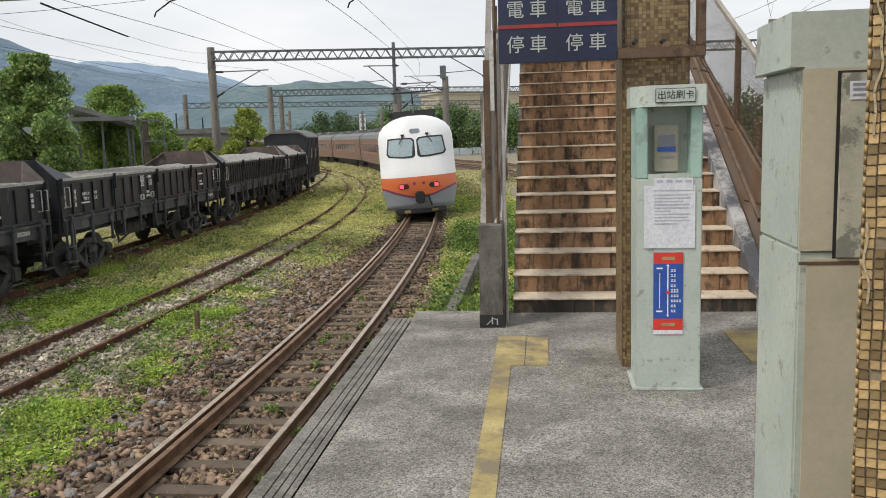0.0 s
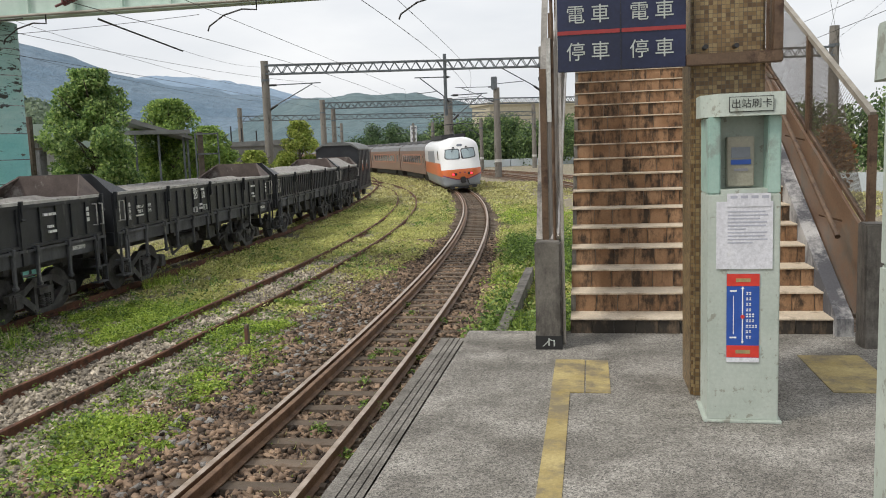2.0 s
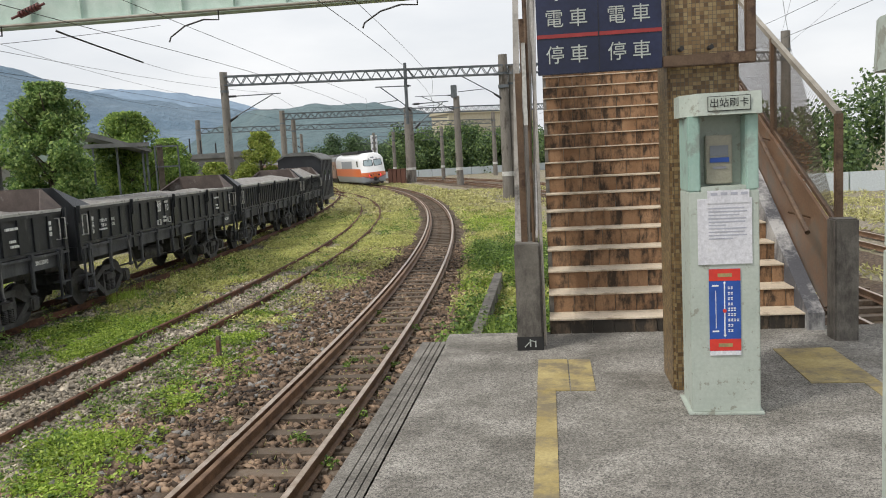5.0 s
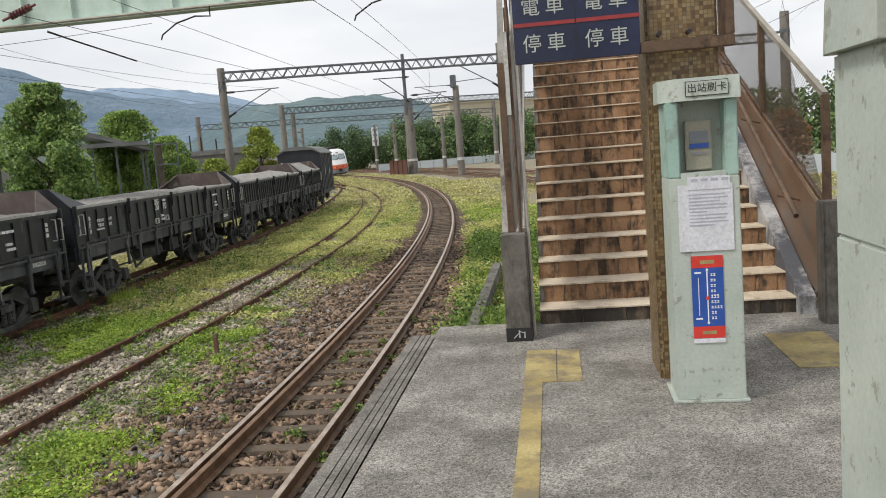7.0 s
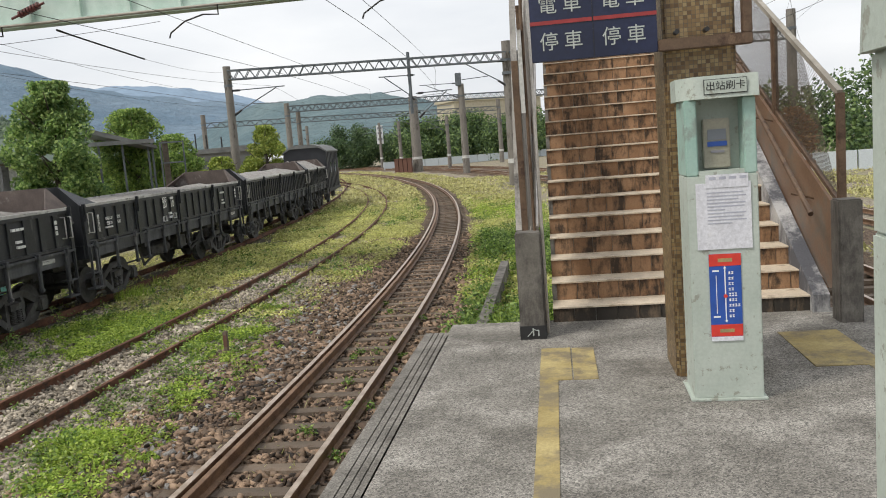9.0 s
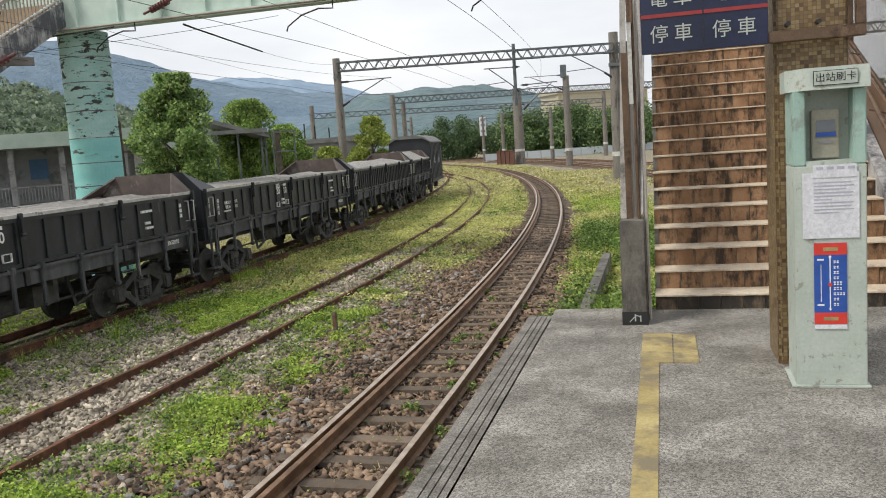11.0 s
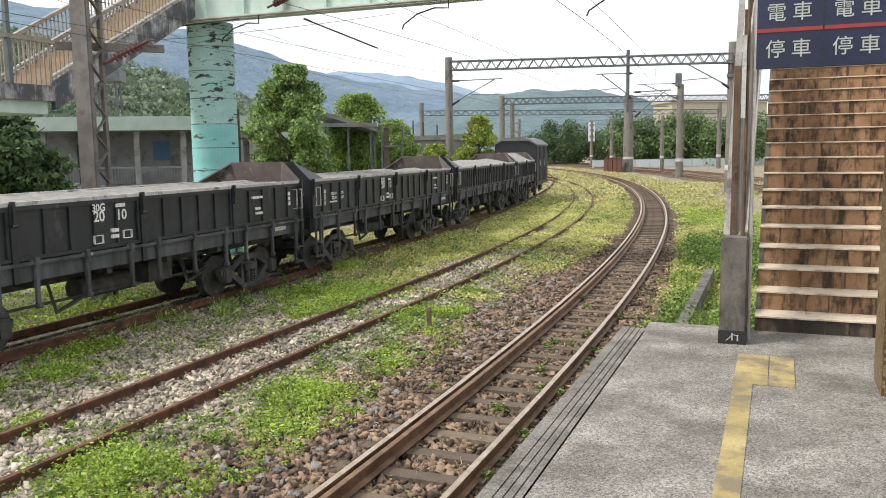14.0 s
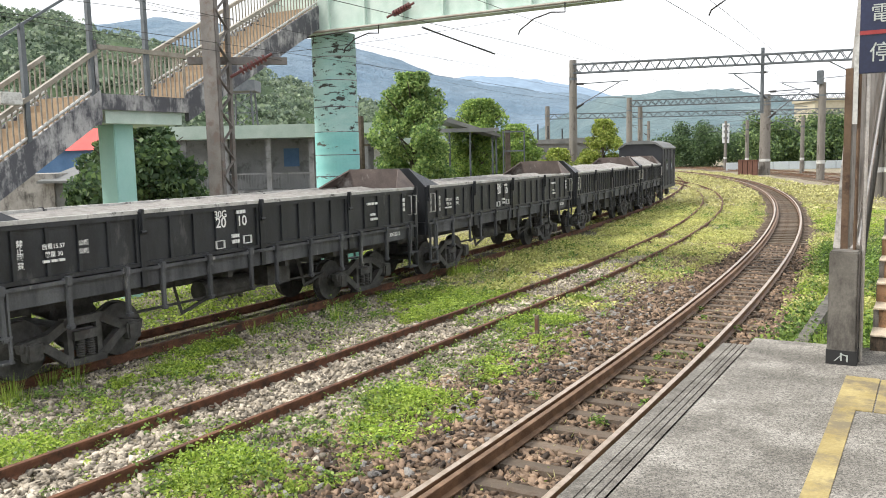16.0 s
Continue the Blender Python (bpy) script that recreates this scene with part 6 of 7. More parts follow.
    part("roof", prism(B(), [(-0.5, 0.95), (-0.5, 1.05), (4.2, 1.75), (4.2, 1.6)], -16.9, -13.9, "x"), M["roofgrey"], r)
    part("lean_to", box(B(), -16.4, -14.2, 0.1, 4, BED_Z, 0.95), M["roofgrey"], r)
    t = thing("lattice_tower", "grey steel lattice tower behind the station house", "tower", vpose(-12.6, 56, 0))
    for x in (-0.8, 0.8):
        for y in (-0.8, 0.8):
            part("leg", bar(B(), (x * 1.25, y * 1.25, BED_Z), (x * 0.8, y * 0.8, 6.2), 0.09), M["steel"], t)
    bm = B()
    for k in range(6):
        z = BED_Z + k * 1.25
        bar(bm, (-0.95, -0.9, z), (0.95, -0.9, z + 1.25), 0.05)
        bar(bm, (0.95, -0.9, z), (-0.95, -0.9, z + 1.25), 0.05)
        bar(bm, (-0.95, -0.9, z + 1.25), (0.95, -0.9, z + 1.25), 0.05)
    part("bracing", bm, M["steel"], t, "cross bracing")
    part("platform", box(B(), -1.0, 1.0, -1.0, 1.0, 6.2, 6.9), M["steel"], t)
    d = thing("grey_workshop", "long low grey workshop beyond the yard", "workshop", vpose(0, 82, 0))
    part("wall", box(B(), 9.5, 16.5, 0, 6, BED_Z, 2.6), M["roofgrey"], d)
    part("roof", prism(B(), [(9.2, 2.6), (16.8, 2.6), (16.5, 3.2), (9.5, 3.0)], -0.3, 6.3, "y"), M["roofgrey"], d)
    for x in (10.2, 11.2, 12.6):
        part("chimney", bar(B(), (x, 1, 3), (x, 1, 4.6 - 0.2 * (x - 10)), 0.12), M["dark"], d)
    b = thing("line_board", "tall white line-side board on a post", "board", vpose(45, 130, 0))
    part("post", bar(B(), (0, 0, BED_Z), (0, 0, 3.2), 0.2), M["dirtywhite"], b)
    part("face", box(B(), -0.55, 0.55, -0.3, -0.2, 2.6, 5.6), M["white"], b)
    for z in (3.2, 4.2, 5.0):
        part("mark", box(B(), -0.35, 0.35, -0.32, -0.3, z, z + 0.35), M["greyink"], b)
    f = thing("white_wall", "long low white wall beyond the curve", "wall", vpose(0, 122, 0))
    for k in range(13):
        part("panel", box(B(), 42.5 + k * 2.3, 42.5 + k * 2.3 + 2.2, 0, 0.2, BED_Z, -0.3), M["fencewhite"], f)
    f = thing("white_wall", "low pale wall across the tracks", "wall", pose(8, 50, 0))
    for k in range(9):
        part("panel", box(B(), k * 2.9, k * 2.9 + 2.8, 0, 0.2, BED_Z, -0.35), M["fencewhite"], f)
    c = thing("cream_building", "large cream building behind the trees", "building", vpose(0, 210, 0))
    part("wall", box(B(), 95, 122, 0, 12, BED_Z, 13), M["tan"], c)
    part("roof", box(B(), 94.5, 122.5, -0.5, 12.5, 13, 13.7), M["tan"], c)


build_trees()
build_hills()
build_houses()

# ---- weeds, grass and ballast stones ----
def arc_x(track, y):
    x0, y0, rad = track
    q = np.clip((y - y0) / rad, 0, 0.999)
    return np.where(y <= y0, x0, x0 - rad * (1 - np.sqrt(1 - q * q)))


def patch(x, y, scale, seed):
    """Smooth patchy noise from -0.5 to 0.5 over the ground."""
    grid = np.random.default_rng(int(seed * 10)).uniform(-0.5, 0.5, (256, 256))
    out, amp = np.zeros(len(x)), 1.0
    for octave in range(4):
        u, v = x * scale * 2 ** octave + 77.3, y * scale * 2 ** octave + 31.7
        i, j = np.floor(u).astype(int), np.floor(v).astype(int)
        a, b = u - i, v - j
        a, b = a * a * (3 - 2 * a), b * b * (3 - 2 * b)
        i, j = i % 256, j % 256
        i2, j2 = (i + 1) % 256, (j + 1) % 256
        out += amp * (grid[i, j] * (1 - a) * (1 - b) + grid[i2, j] * a * (1 - b) + grid[i, j2] * (1 - a) * b + grid[i2, j2] * a * b)
        amp *= 0.5
    return out


def sow(name, n, lo, hi, size, mat, label, seed, dens, tall=0.10, slim=0.5, up=0.8, span=None):
    """Leaves on the ground where dens(x, y, patches) says that weeds grow."""
    rng = np.random.default_rng(seed)
    keep = []
    y = rng.uniform(lo, hi, n * 3)
    xa, xb = arc_x(YARD, y) - 4.0, arc_x(MAIN, y) + 4.2
    if span:
        xa, xb = arc_x(span[0], y) + span[1], arc_x(span[0], y) + span[2]
    x = xa + (xb - xa) * rng.uniform(0, 1, n * 3)
    pt = patch(x, y, 0.55, seed * 1.7) + 0.5 * patch(x, y, 1.9, seed * 0.3)
    d = dens(x, y, pt)
    ok = rng.uniform(0, 1, n * 3) < d
    x, y, d = x[ok][:n], y[ok][:n], d[ok][:n]
    z = BED_Z + 0.02 + np.abs(rng.normal(0, tall, len(x))) * np.clip(d * 1.3, 0.3, 1.2)
    v, f = leaves(np.stack((x, y, z), 1), size, rng, up, slim, 0.45)
    cloud(name, v, f, mat, label, "weeds", "stuff")


def clumps(name, n, lo, hi, size, mat, label, seed, dens, per=45, wide=0.11, high=0.12, span=None):
    """Low bushy plants: each a small dome of leaves, standing where dens says."""
    rng = np.random.default_rng(seed)
    y = rng.uniform(lo, hi, n * 4)
    xa, xb = arc_x(YARD, y) - 1.0, arc_x(MAIN, y) + 4.2
    if span:
        xa, xb = arc_x(span[0], y) + span[1], arc_x(span[0], y) + span[2]
    x = xa + (xb - xa) * rng.uniform(0, 1, n * 4)
    pt = patch(x, y, 0.5, seed * 1.3) + 0.5 * patch(x, y, 1.7, seed * 0.7)
    d = dens(x, y, pt)
    ok = rng.uniform(0, 1, n * 4) < d
    x, y, d = x[ok][:n], y[ok][:n], d[ok][:n]
    k = len(x)
    scale = np.repeat(rng.uniform(0.5, 1.5, k) * (0.6 + 0.6 * d), per)
    a, q, h = rng.uniform(0, 6.283, k * per), np.sqrt(rng.uniform(0, 1, k * per)), rng.uniform(0.1, 1, k * per)
    cx = np.repeat(x, per) + np.cos(a) * q * wide * scale
    cy = np.repeat(y, per) + np.sin(a) * q * wide * scale
    cz = BED_Z + 0.015 + high * scale * h * np.sqrt(np.clip(1 - q * q * 0.8, 0, 1))
    v, f = leaves(np.stack((cx, cy, cz), 1), size, rng, 0.55, 0.6, 0.5)
    cloud(name, v, f, mat, label, "weeds", "stuff")


def dist(track, x, y):
    return x - arc_x(track, y)


def growth(x, y, pt):
    """How thickly weeds stand: patches on bare stone near by, a closed sward further off, none on the main ballast."""
    dm, ds, dy = dist(MAIN, x, y), dist(SIDING, x, y), dist(YARD, x, y)
    far = np.clip((y - 14) / 14, 0, 1)
    d = np.clip(0.10 + 2.9 * pt + 0.5 * far, 0, 1)
    d = d * np.where((dm < 0) & (dm > -2.3 + 1.25 * far), 0.12 + 0.3 * far, 1.0)
    d = d * np.where(np.abs(ds) < 0.62, 0.45 + 0.25 * far, 1.0)
    d = d * np.where(np.abs(np.abs(ds) - 0.555) < 0.05, 0.05, 1.0)
    d = d * np.where(np.abs(dy) < 1.0, 0.25, 1.0)
    band = np.exp(-((x + 5.5) / 0.95) ** 2) * np.clip((16 - y) / 3, 0, 1)
    d = np.maximum(d, band * np.clip(0.75 + 3.0 * pt, 0, 1))
    edge = np.exp(-((dy - 1.7) / 0.55) ** 2)
    d = np.maximum(d, edge * np.clip(0.18 + 2.4 * pt, 0, 1))
    right = (dm > 1.3) & (y > 8.3)
    d = np.where(right, np.clip(0.3 + 2.2 * pt, 0, 1), d)
    d = d * np.clip((np.abs(dm) - 1.25 + 0.3 * far) / 0.25, 0, 1)
    d = d * np.where((x > -1.38) & (y < 8.4), 0.0, 1.0)
    return np.clip(d, 0, 1)


def stones(name, n, y0, y1, seed, inside, size=0.032, mat=None, drop=0.0):
    rng = np.random.default_rng(seed)
    y = rng.uniform(0, 1, n) ** 1.3 * (y1 - y0) + y0
    x = inside(rng, y)
    z = np.full(n, BED_Z + 0.005) + rng.uniform(0, 0.045, n) - drop
    # between the main rails the stones lie lower and leave the sleepers free
    off, run = x - arc_x(MAIN, y), np.where(y > MAIN[1], MAIN[2] * np.arcsin(np.clip((y - MAIN[1]) / MAIN[2], 0, 0.9)), y - MAIN[1])
    z = z - np.where(np.abs(off) < 0.7, 0.042, 0) + np.where(np.abs(x - arc_x(SIDING, y)) < 1.0, 0.03, 0)
    clear = (np.abs(off) < 1.03) & (np.abs((run + 8.31) % 0.62 - 0.31) < 0.125)
    x, y, z = x[~clear], y[~clear], z[~clear]
    n = len(x)
    c = np.stack((x, y, z), 1)
    # flat broken shards: a crooked slab, turned about and tilted a little
    base = np.array([(-1, -1, -1), (1, -1, -1), (1, 1, -1), (-1, 1, -1), (-0.7, -0.7, 1), (0.7, -0.7, 1), (0.7, 0.7, 1), (-0.7, 0.7, 1)], dtype=float)
    sc = size * rng.uniform(0.5, 1.45, (n, 1, 1)) * np.stack((rng.uniform(0.7, 1.3, n), rng.uniform(0.45, 0.9, n), rng.uniform(0.25, 0.55, n)), 1)[:, None, :]
    pts = (base[None] + rng.uniform(-0.38, 0.38, (n, 8, 3))) * sc
    a, tx, ty = rng.uniform(0, 6.283, n)[:, None], rng.normal(0, 0.35, n)[:, None], rng.normal(0, 0.35, n)[:, None]
    px, py, pz = pts[..., 0], pts[..., 1], pts[..., 2]
    pz = pz + px * tx + py * ty
    v = np.stack((px * np.cos(a) - py * np.sin(a), px * np.sin(a) + py * np.cos(a), pz), -1) + c[:, None, :]
    quad = np.array([(0, 3, 2, 1), (4, 5, 6, 7), (0, 1, 5, 4), (1, 2, 6, 5), (2, 3, 7, 6), (3, 0, 4, 7)])
    f = (quad[None] + 8 * np.arange(n)[:, None, None]).reshape(-1, 4)
    return cloud(name, v.reshape(-1, 3), f, mat or M["stone"], "loose brown and grey ballast stones", "ballast", "stuff")


stones("ballast_stones", 62000, 3.0, 30.0, 41, lambda rng, y: arc_x(MAIN, y) + rng.uniform(-2.6, 1.65, len(y)), 0.040, None, 0.006)
stones("pale_stones", 700, 3.0, 20.0, 44, lambda rng, y: arc_x(MAIN, y) + rng.uniform(-2.6, -0.7, len(y)), 0.045, M["gravelload"], -0.012)
stones("yard_stones", 52000, 3.5, 24.0, 42, lambda rng, y: arc_x(SIDING, y) + rng.uniform(-3.6, 1.9, len(y)), 0.033, M["stonegrey"], 0.010)
clumps("weeds", 6800, 3.5, 17.5, 0.048, M["weed"], "low bushy bright green weeds between the tracks", 51, lambda x, y, p: growth(x, y, p) ** 1.6, 42, 0.12, 0.13)
clumps("dark_weeds", 520, 3.5, 17.5, 0.05, M["leaflush"], "darker green weeds between the tracks", 57, lambda x, y, p: 0.10 + growth(x, y, p) ** 1.5, 45, 0.14, 0.17)
clumps("yard_clumps", 6200, 16.5, 50.0, 0.085, M["sward"], "tufted yellow-green weeds over the yard", 60, lambda x, y, p: growth(x, y, p) ** 1.5, 20, 0.22, 0.13)
clumps("dark_clumps", 500, 16.5, 50.0, 0.085, M["leaflush"], "darker weeds over the yard", 63, lambda x, y, p: growth(x, y, p) ** 1.5, 24, 0.24, 0.18)
clumps("lush_weeds", 480, 8.5, 32.0, 0.075, M["leaflush"], "lush broad-leaved weeds beside the stairs", 61, lambda x, y, p: np.clip(0.35 + 2.4 * p, 0, 1), 60, 0.30, 0.46, (MAIN, 1.45, 3.6))
clumps("bright_weeds", 500, 8.5, 45.0, 0.07, M["weed"], "bright weeds along the ballast shoulder", 62, lambda x, y, p: np.clip(0.4 + 2.0 * p, 0, 1), 40, 0.2, 0.2, (MAIN, 1.2, 4.5))
sow("seedlings", 16000, 3.5, 17.0, 0.04, M["weed"], "fine green seedlings among the stones", 58, lambda x, y, p: 0.03 + growth(x, y, p + 0.06), 0.03, 0.65, 0.45)
sow("grass", 22000, 3.5, 20.0, 0.10, M["drygrass"], "sparse dry yellowish grass", 52, lambda x, y, p: 0.06 + 0.5 * growth(x, y, p + 0.08), 0.04, 0.10, 1.5)
sow("far_weeds", 42000, 16.0, 48.0, 0.08, M["sward"], "green weeds covering the yard between the tracks", 53, growth, 0.05, 0.55, 0.5)
sow("far_grass", 52000, 16.0, 60.0, 0.15, M["drygrass"], "yellow-green grass between the tracks", 54, growth, 0.05, 0.13, 1.4)
sow("yard_weeds", 24000, 3.0, 24.0, 0.09, M["weed"], "green weeds behind the wagons", 56, lambda x, y, p: np.clip(0.55 + p, 0.1, 1), 0.09, 0.5, 0.6, (YARD, -7.0, -0.95))
sow("loop_grass", 40000, 12.0, 75.0, 0.2, M["drygrass"], "grass between the tracks beyond the platform", 59, lambda x, y, p: np.clip(0.35 + 1.6 * p, 0, 1) * np.where((np.abs(dist(LOOP, x, y)) < 1.3) | (np.abs(dist(LOOP, x, y) - 4.2) < 1.3) | ((x < 4.3) & (y < 21)), 0.03, 1.0), 0.08, 0.3, 1.0, (LOOP, -5.0, 16.0))
sow("distant_weeds", 46000, 45.0, 125.0, 0.22, M["drygrass"], "distant pale green grass along the line", 55, growth, 0.08, 0.5)


def tuft(x, y, seed, h=0.35, n=90, wide=0.16, label="tall grass tuft beside the yard rail"):
    """Upright blades, for the taller tufts by the rails."""
    rng = np.random.default_rng(seed)
    a, q = rng.uniform(0, 6.283, n), wide * np.sqrt(rng.uniform(0, 1, n))
    bx, by = x + np.cos(a) * q * 0.5, y + np.sin(a) * q * 0.5
    hh = h * rng.uniform(0.5, 1.2, n)
    lean = 0.5 * rng.uniform(0.2, 1, n)
    tx, ty = bx + np.cos(a) * hh * lean, by + np.sin(a) * hh * lean
    w = 0.006
    v = np.stack((np.stack((bx - w * np.sin(a), by + w * np.cos(a), np.full(n, BED_Z)), 1), np.stack((bx + w * np.sin(a), by - w * np.cos(a), np.full(n, BED_Z)), 1), np.stack((tx, ty, BED_Z + hh), 1)), 1).reshape(-1, 3)
    cloud("grass_tuft", v, np.arange(3 * n).reshape(n, 3), M["weed"], label, "grass", "stuff")


def stalks(name, places, mat, label, seed):
    """Upright weeds with leaves up a thin stem."""
    rng = np.random.default_rng(seed)
    pts = []
    for x, y, h in places:
        for k in range(3):
            n = int(34 * h / 0.5)
            u = rng.uniform(0.05, 1, n)
            a, q = rng.uniform(0, 6.283, n), 0.11 * (1.1 - u) + 0.01
            lx, ly = rng.normal(0, 0.07, 2)
            pts.append(np.stack((x + lx * (1 + u) + np.cos(a) * q, y + ly * (1 + u) + np.sin(a) * q, BED_Z + h * u * (0.7 + 0.15 * k)), 1))
    v, f = leaves(np.concatenate(pts), 0.06, rng, 0.7, 0.45)
    cloud(name, v, f, mat, label, "weeds", "stuff")


srng = np.random.default_rng(70)
spots = []
for k in range(34):
    y = srng.uniform(6.5, 26)
    spots.append((float(arc_x(YARD, np.array([y]))[0]) + srng.uniform(1.1, 2.9), y, srng.uniform(0.2, 0.55)))
for k in range(26):
    y = srng.uniform(7, 24)
    spots.append((float(arc_x(SIDING, np.array([y]))[0]) + srng.choice((-0.75, 0.75)) + srng.normal(0, 0.12), y, srng.uniform(0.12, 0.34)))
stalks("stalk_weeds", spots, M["leaflush"], "upright leafy weeds beside the yard rails", 71)
trng2 = np.random.default_rng(77)
for k in range(26):
    y = trng2.uniform(5.5, 24)
    tuft(float(arc_x(YARD, np.array([y]))[0]) + trng2.uniform(0.75, 1.6), y, 100 + k, trng2.uniform(0.16, 0.40), 70, 0.26)
for k in range(14):
    y = trng2.uniform(8.6, 24)
    tuft(-0.95 + trng2.uniform(-0.1, 0.5), y, 140 + k, trng2.uniform(0.3, 0.6), 110, 0.3, "tall grass behind the drain kerb")

# ---- the train that draws away round the curve ----
def express_car():
    """The rear power car: a raked white and orange nose, twin windscreens, tail lamps and coupler. Tail at y = 0, facing -y."""
    t = thing("express_power_car", "white and orange streamlined rail power car with red tail lamps", "train")
    L, W = 17.5, 1.42
    zs = [0.32, 0.55, 0.80, 1.05, 1.30, 1.52, 1.75, 2.0, 2.3, 2.65, 3.0, 3.25, 3.45, 3.6, 3.7, 3.76]
    bm = B()
    rings = []
    cols = 40
    for z in zs:
        half = W if z < 2.9 else W * math.sqrt(max(0.02, 1 - ((z - 2.9) / 0.90) ** 2.4))
        half *= 0.90 if z < 0.4 else (0.90 if z < 0.6 else (0.95 if z < 0.9 else 1.0))
        nose = 0.10 * (1 - min(z, 1.1) / 1.1) + (0.0 if z < 1.5 else 0.33 * (z - 1.5) + 0.17 * max(0, z - 2.9) ** 2)
        ring = []
        for k in range(cols):
            u = -1 + 2 * k / (cols - 1)
            x = half * math.sin(u * math.pi / 2)
            y = nose + 0.85 * (abs(math.sin(u * math.pi / 2)) ** 3.4) * (0.35 + 0.65 * min(1, z / 2))
            ring.append(bm.verts.new((x, y, z)))
        back = [bm.verts.new((half, L, z)), bm.verts.new((-half, L, z))]
        rings.append(ring + back)
    n = cols + 2
    for a, b in zip(rings, rings[1:]):
        z = (a[0].co.z + b[0].co.z) / 2
        for k in range(n):
            f = bm.faces.new((a[k], a[(k + 1) % n], b[(k + 1) % n], b[k]))
            f.material_index = 2 if z < 1.04 else (1 if z < 1.45 else 0)
            if k in (cols - 1, n - 1) and z < 2.0 and z > 0.95:
                f.material_index = 1
    bm.faces.new(rings[-1])
    bm.faces.new(rings[0][::-1])
    bmesh.ops.recalc_face_normals(bm, faces=bm.faces[:])
    part("body_shell", bm, [M["trainwhite"], M["trainorange"], M["traingrey"]], t, "white upper body, orange band and grey skirt", True)
    # everything on the nose is set on its surface
    def nose_y(x, z):
        half = W
        s = min(0.999, abs(x) / half)
        base = 0.10 * (1 - min(z, 1.1) / 1.1) + (0.0 if z < 1.5 else 0.33 * (z - 1.5) + 0.17 * max(0, z - 2.9) ** 2)
        return base + 0.85 * s ** 3.4 * (0.35 + 0.65 * min(1, z / 2))
    def plate(name, pts, mat, out=0.012, label="", parent=None):
        """A curved plate over the nose inside a loop of (x, z) corners, laid in narrow upright strips."""
        bmp = B()
        xs_ = [p[0] for p in pts]
        cols_ = np.linspace(min(xs_) + 1e-4, max(xs_) - 1e-4, 14)
        prev = None
        for x in cols_:
            cut = []
            for (xa, za), (xb, zb) in zip(pts, pts[1:] + pts[:1]):
                if (xa - x) * (xb - x) < 0:
                    cut.append(za + (zb - za) * (x - xa) / (xb - xa))
            lo_, hi_ = min(cut), max(cut)
            col_ = [bmp.verts.new((x, nose_y(x, z) - out, z)) for z in np.linspace(lo_, hi_, 6)]
            if prev:
                for i in range(5):
                    bmp.faces.new((prev[i], col_[i], col_[i + 1], prev[i + 1]))
            prev = col_
        return part(name, bmp, mat, parent or t, label)
    for s in (-1, 1):
        q = lambda pts: [(s * x, z) for x, z in pts]
        plate("window_gasket", q([(0.06, 2.22), (0.5, 2.22), (1.08, 2.28), (1.12, 2.38), (1.10, 2.88), (1.03, 2.97), (0.5, 2.98), (0.08, 2.95), (0.04, 2.86), (0.04, 2.3)]), M["dark"], 0.014, "dark rubber gasket")
        plate("windscreen", q([(0.10, 2.29), (0.5, 2.28), (1.03, 2.34), (1.06, 2.42), (1.04, 2.85), (0.98, 2.91), (0.5, 2.92), (0.12, 2.89), (0.09, 2.8)]), M["windscreen"], 0.022, "pale reflecting windscreen")
        plate("lamp_bezel", q([(0.40, 1.10), (0.70, 1.08), (0.78, 1.17), (0.70, 1.29), (0.42, 1.27), (0.36, 1.18)]), M["dark"], 0.016, "dark lamp bezel")
        plate("tail_lamp", q([(0.58, 1.12), (0.69, 1.12), (0.73, 1.18), (0.68, 1.25), (0.58, 1.25)]), M["tail"], 0.028, "lit red tail lamp")
        plate("badge", q([(0.12, 1.22), (0.22, 1.22), (0.22, 1.32), (0.12, 1.32)]), M["trainpurple"], 0.012, "small dark badge")
        plate("stripe", q([(0.0, 0.70), (0.5, 0.80), (1.0, 0.97), (1.38, 1.10), (1.38, 1.17), (1.0, 1.04), (0.5, 0.87), (0.0, 0.77)]), M["trainpurple"], 0.010, "purple and white chevron stripe")
        plate("chevron", q([(0.0, 0.74), (0.5, 0.83), (1.0, 1.0), (1.38, 1.13), (1.38, 1.30), (0.0, 1.30)]), M["trainorange"], 0.006)
        part("wiper", bar(B(), (s * 0.45, nose_y(0.45, 3.0) - 0.05, 3.02), (s * 0.62, nose_y(0.62, 2.6) - 0.04, 2.75), 0.025), M["dark"], t)
        part("wiper_box", box(B(), *sorted((s * 0.52, s * 0.40)), nose_y(0.45, 3.05) - 0.06, nose_y(0.45, 3.05) + 0.08, 3.03, 3.10), M["dark"], t)
    plate("top_lamp", [(-0.16, 3.12), (0.16, 3.12), (0.20, 3.2), (0.16, 3.28), (-0.16, 3.28), (-0.20, 3.2)], M["screen"], 0.015, "oval headlamp above the windscreens")
    part("coupler", box(B(), -0.17, 0.17, -0.35, 0.2, 0.55, 0.98, 0.05), M["dark"], t, "black coupler")
    part("hose", rod(B(), (0.30, -0.05, 0.85), (0.42, -0.08, 0.40), 0.035), M["dark"], t)
    part("pilot", box(B(), -0.95, 0.95, 0.05, 0.25, 0.16, 0.36, 0.03), M["dark"], t, "black snow plough beam")
    part("pilot_mark", box(B(), -0.62, -0.40, 0.04, 0.06, 0.2, 0.30), M["yellow"], t)
    part("pilot_mark", box(B(), 0.40, 0.62, 0.04, 0.06, 0.2, 0.30), M["yellow"], t)
    part("roof_box", box(B(), -0.9, 0.9, 4.0, 15.5, 3.72, 4.05, 0.05), M["dark"], t)
    bm = B()
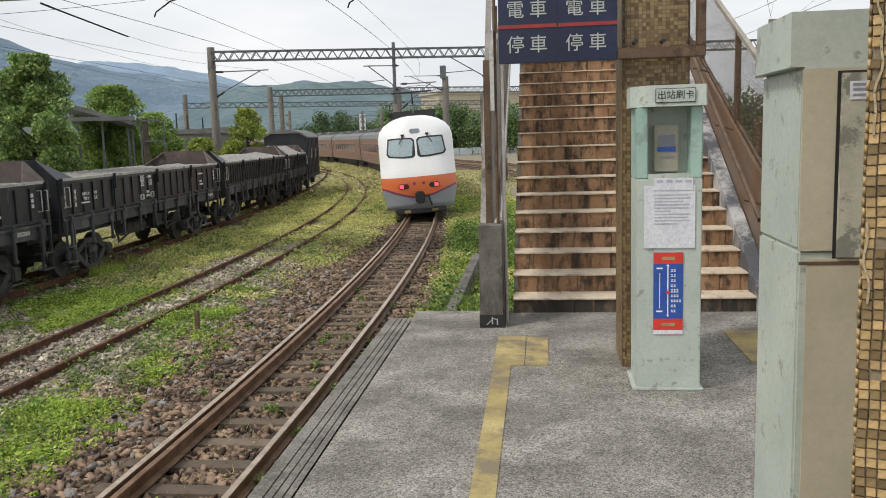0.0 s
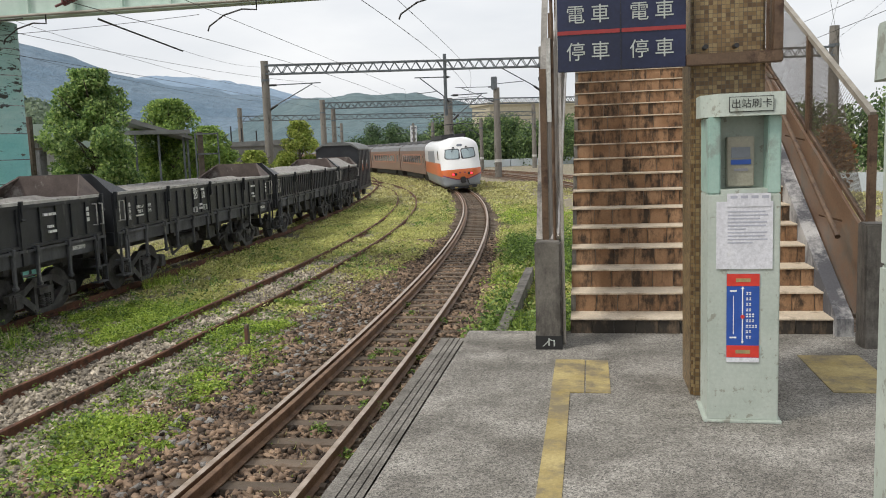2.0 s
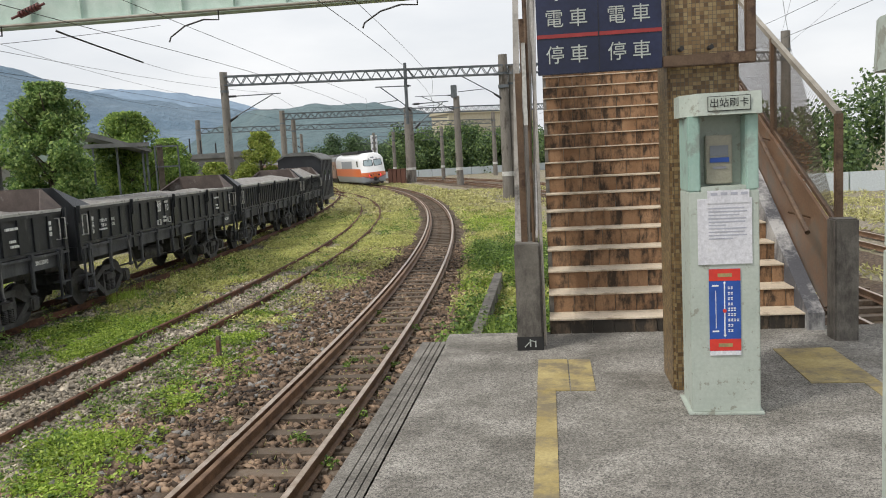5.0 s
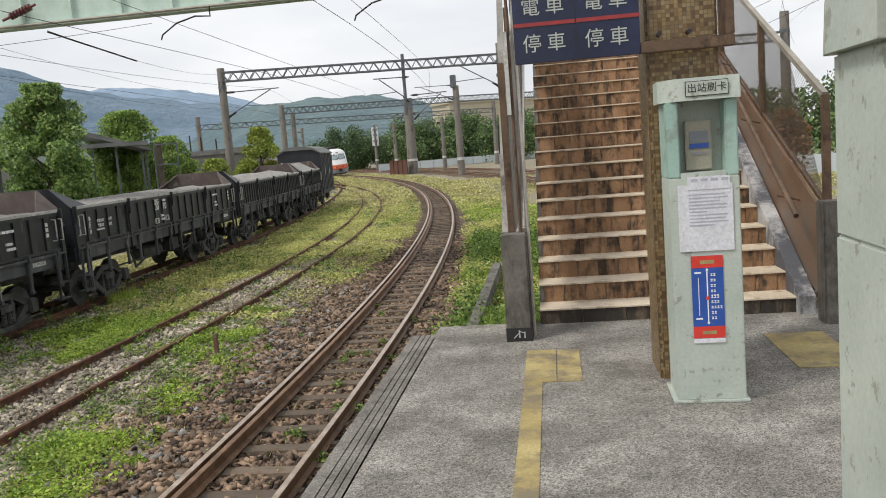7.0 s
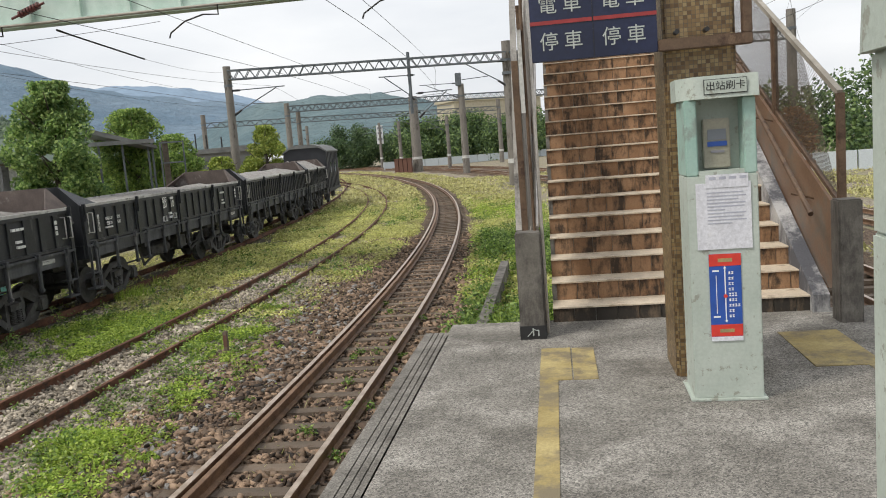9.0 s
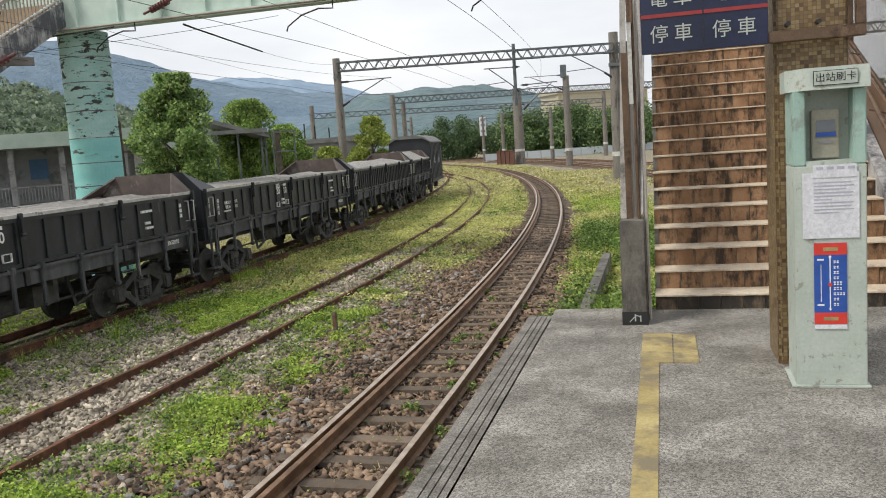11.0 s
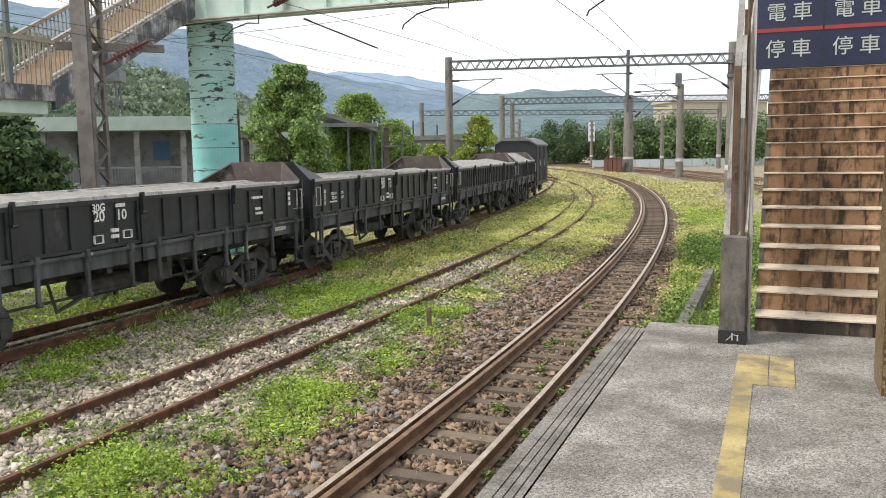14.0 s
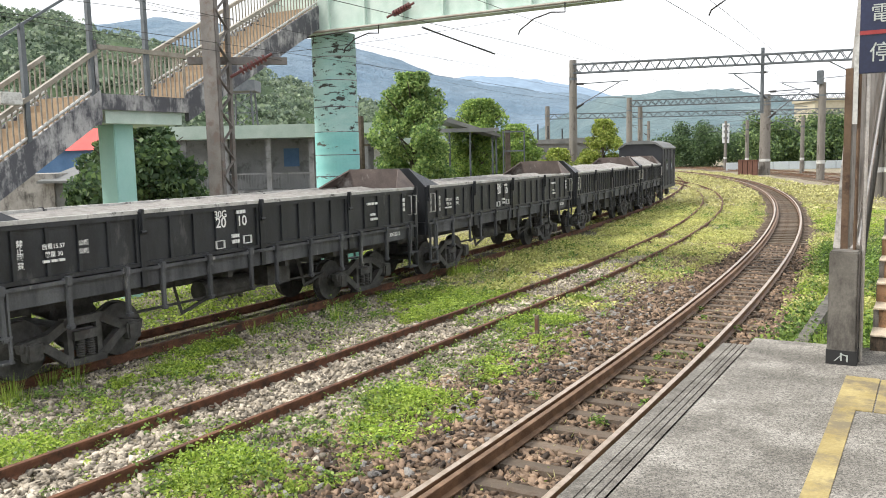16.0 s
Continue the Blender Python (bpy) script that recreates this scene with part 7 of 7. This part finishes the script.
    bar(bm, (0, 3.0, 3.9), (0, 4.6, 4.35), 0.05)
    bar(bm, (0, 4.6, 4.35), (0, 3.2, 4.75), 0.05)
    bar(bm, (-0.8, 3.2, 4.75), (0.8, 3.2, 4.75), 0.06)
    part("pantograph", bm, M["dark"], t)
    for s in (-1, 1):
        part("side_window", box(B(), *sorted((s * (W - 0.01), s * (W + 0.012))), 2.2, 3.0, 2.25, 2.9), M["trainglass"], t)
        part("louvre", box(B(), *sorted((s * (W - 0.01), s * (W + 0.012))), 6.0, 13.0, 2.0, 2.9), M["traingrey"], t)
    for y in (3.0, 14.0):
        part("bogie", box(B(), -1.0, 1.0, y - 1.5, y + 1.5, 0.12, 0.75, 0.08), M["gear"], t)
        for e in (-1.05, 1.05):
            for s in (-1, 1):
                o = part("wheel", wheel_bm(), M["gear"], t)
                o.matrix_basis = pose(s * 0.55, y + e, WHEEL_R, 0, 0, 0 if s > 0 else 180)
    return t


def coach():
    c = thing("passenger_coach", "brown passenger coach with an orange window band", "train", group="coaches of the express")
    L, W = 19.6, 1.42
    bm = B()
    prism(bm, [(-W, 0.75), (W, 0.75), (W, 2.95), (1.25, 3.3), (0.7, 3.55), (-0.7, 3.55), (-1.25, 3.3), (-W, 2.95)], 0.1, L, "y")
    part("body", bm, M["trainbrown"], c, "brown coach body")
    bm = B()
    prism(bm, [(W + 0.004, 2.95), (1.254, 3.31), (0.7, 3.58), (-0.7, 3.58), (-1.254, 3.31), (-W - 0.004, 2.95)], 0.1, L, "y")
    part("roof", bm, M["coachroof"], c, "grey roof")
    for s in (-1, 1):
        part("window_band", box(B(), *sorted((s * W, s * (W + 0.012))), 2.6, L - 2.6, 1.62, 2.62), M["coachband"], c, "orange band round the windows")
        for k in range(9):
            y = 3.0 + k * 1.56
            part("window", box(B(), *sorted((s * (W + 0.005), s * (W + 0.022))), y, y + 1.25, 1.78, 2.48), M["trainglass"], c)
        for y in (0.7, L - 1.5):
            part("door", box(B(), *sorted((s * W, s * (W + 0.015))), y, y + 0.85, 0.85, 2.75), M["trainbrown"], c)
            part("door_window", box(B(), *sorted((s * (W + 0.01), s * (W + 0.02))), y + 0.2, y + 0.65, 1.8, 2.5), M["trainglass"], c)
    for y in (4.0, 10.0, 15.5):
        part("roof_unit", box(B(), -0.8, 0.8, y - 1.4, y + 1.4, 3.56, 3.86, 0.06), M["coachroof"], c)
    part("underframe", box(B(), -1.1, 1.1, 4.5, L - 4.5, 0.25, 0.75), M["gear"], c)
    for y in (2.6, L - 2.6):
        part("bogie", box(B(), -1.0, 1.0, y - 1.4, y + 1.4, 0.1, 0.75, 0.08), M["gear"], c)
    part("gangway", box(B(), -0.45, 0.45, L, L + 0.55, 0.9, 2.9), M["dark"], c)
    return c


TAIL = [(0, 23.0), (0.5, 31.2), (1, 38.6), (1.5, 45.3), (2, 51.6), (2.5, 57.7), (3, 63.8), (3.5, 70.1), (4, 76.6), (4.5, 83.0), (5, 89.2), (5.5, 95.2), (6, 101.0), (6.5, 106.7), (7, 112.5), (7.5, 118.5), (8, 124.6),
        (9, 137), (10, 149.5), (11, 162), (12, 174.5), (13, 187), (14, 199.5), (15, 212), (16, 224.5)]
train = [(0.0, 17.5, express_car())]
first = coach()
train.append((18.1, 19.6, first))
for i in range(6):
    train.append((18.1 + 20.2 * (i + 1), 19.6, copy_thing(first, pose(0, 0, 0))))


def motions():
    """Every car follows the main track by its two bogies and leans into the canted curve."""
    for lead, length, car in train:
        rows = []
        for t, s in TAIL:
            a = on(MAIN, s + lead + 2.8).translation
            b = on(MAIN, s + lead + length - 2.8).translation
            d = b - a
            yaw = math.degrees(math.atan2(-d.x, d.y))
            p = a - d.normalized() * 2.8
            rows.append((t, pose(p.x, p.y, RAIL_Z + 0.03, 0, 0, yaw) @ pose(0, 0, 0, 0, -3.5, 0)))
        walk(car, rows)


motions()
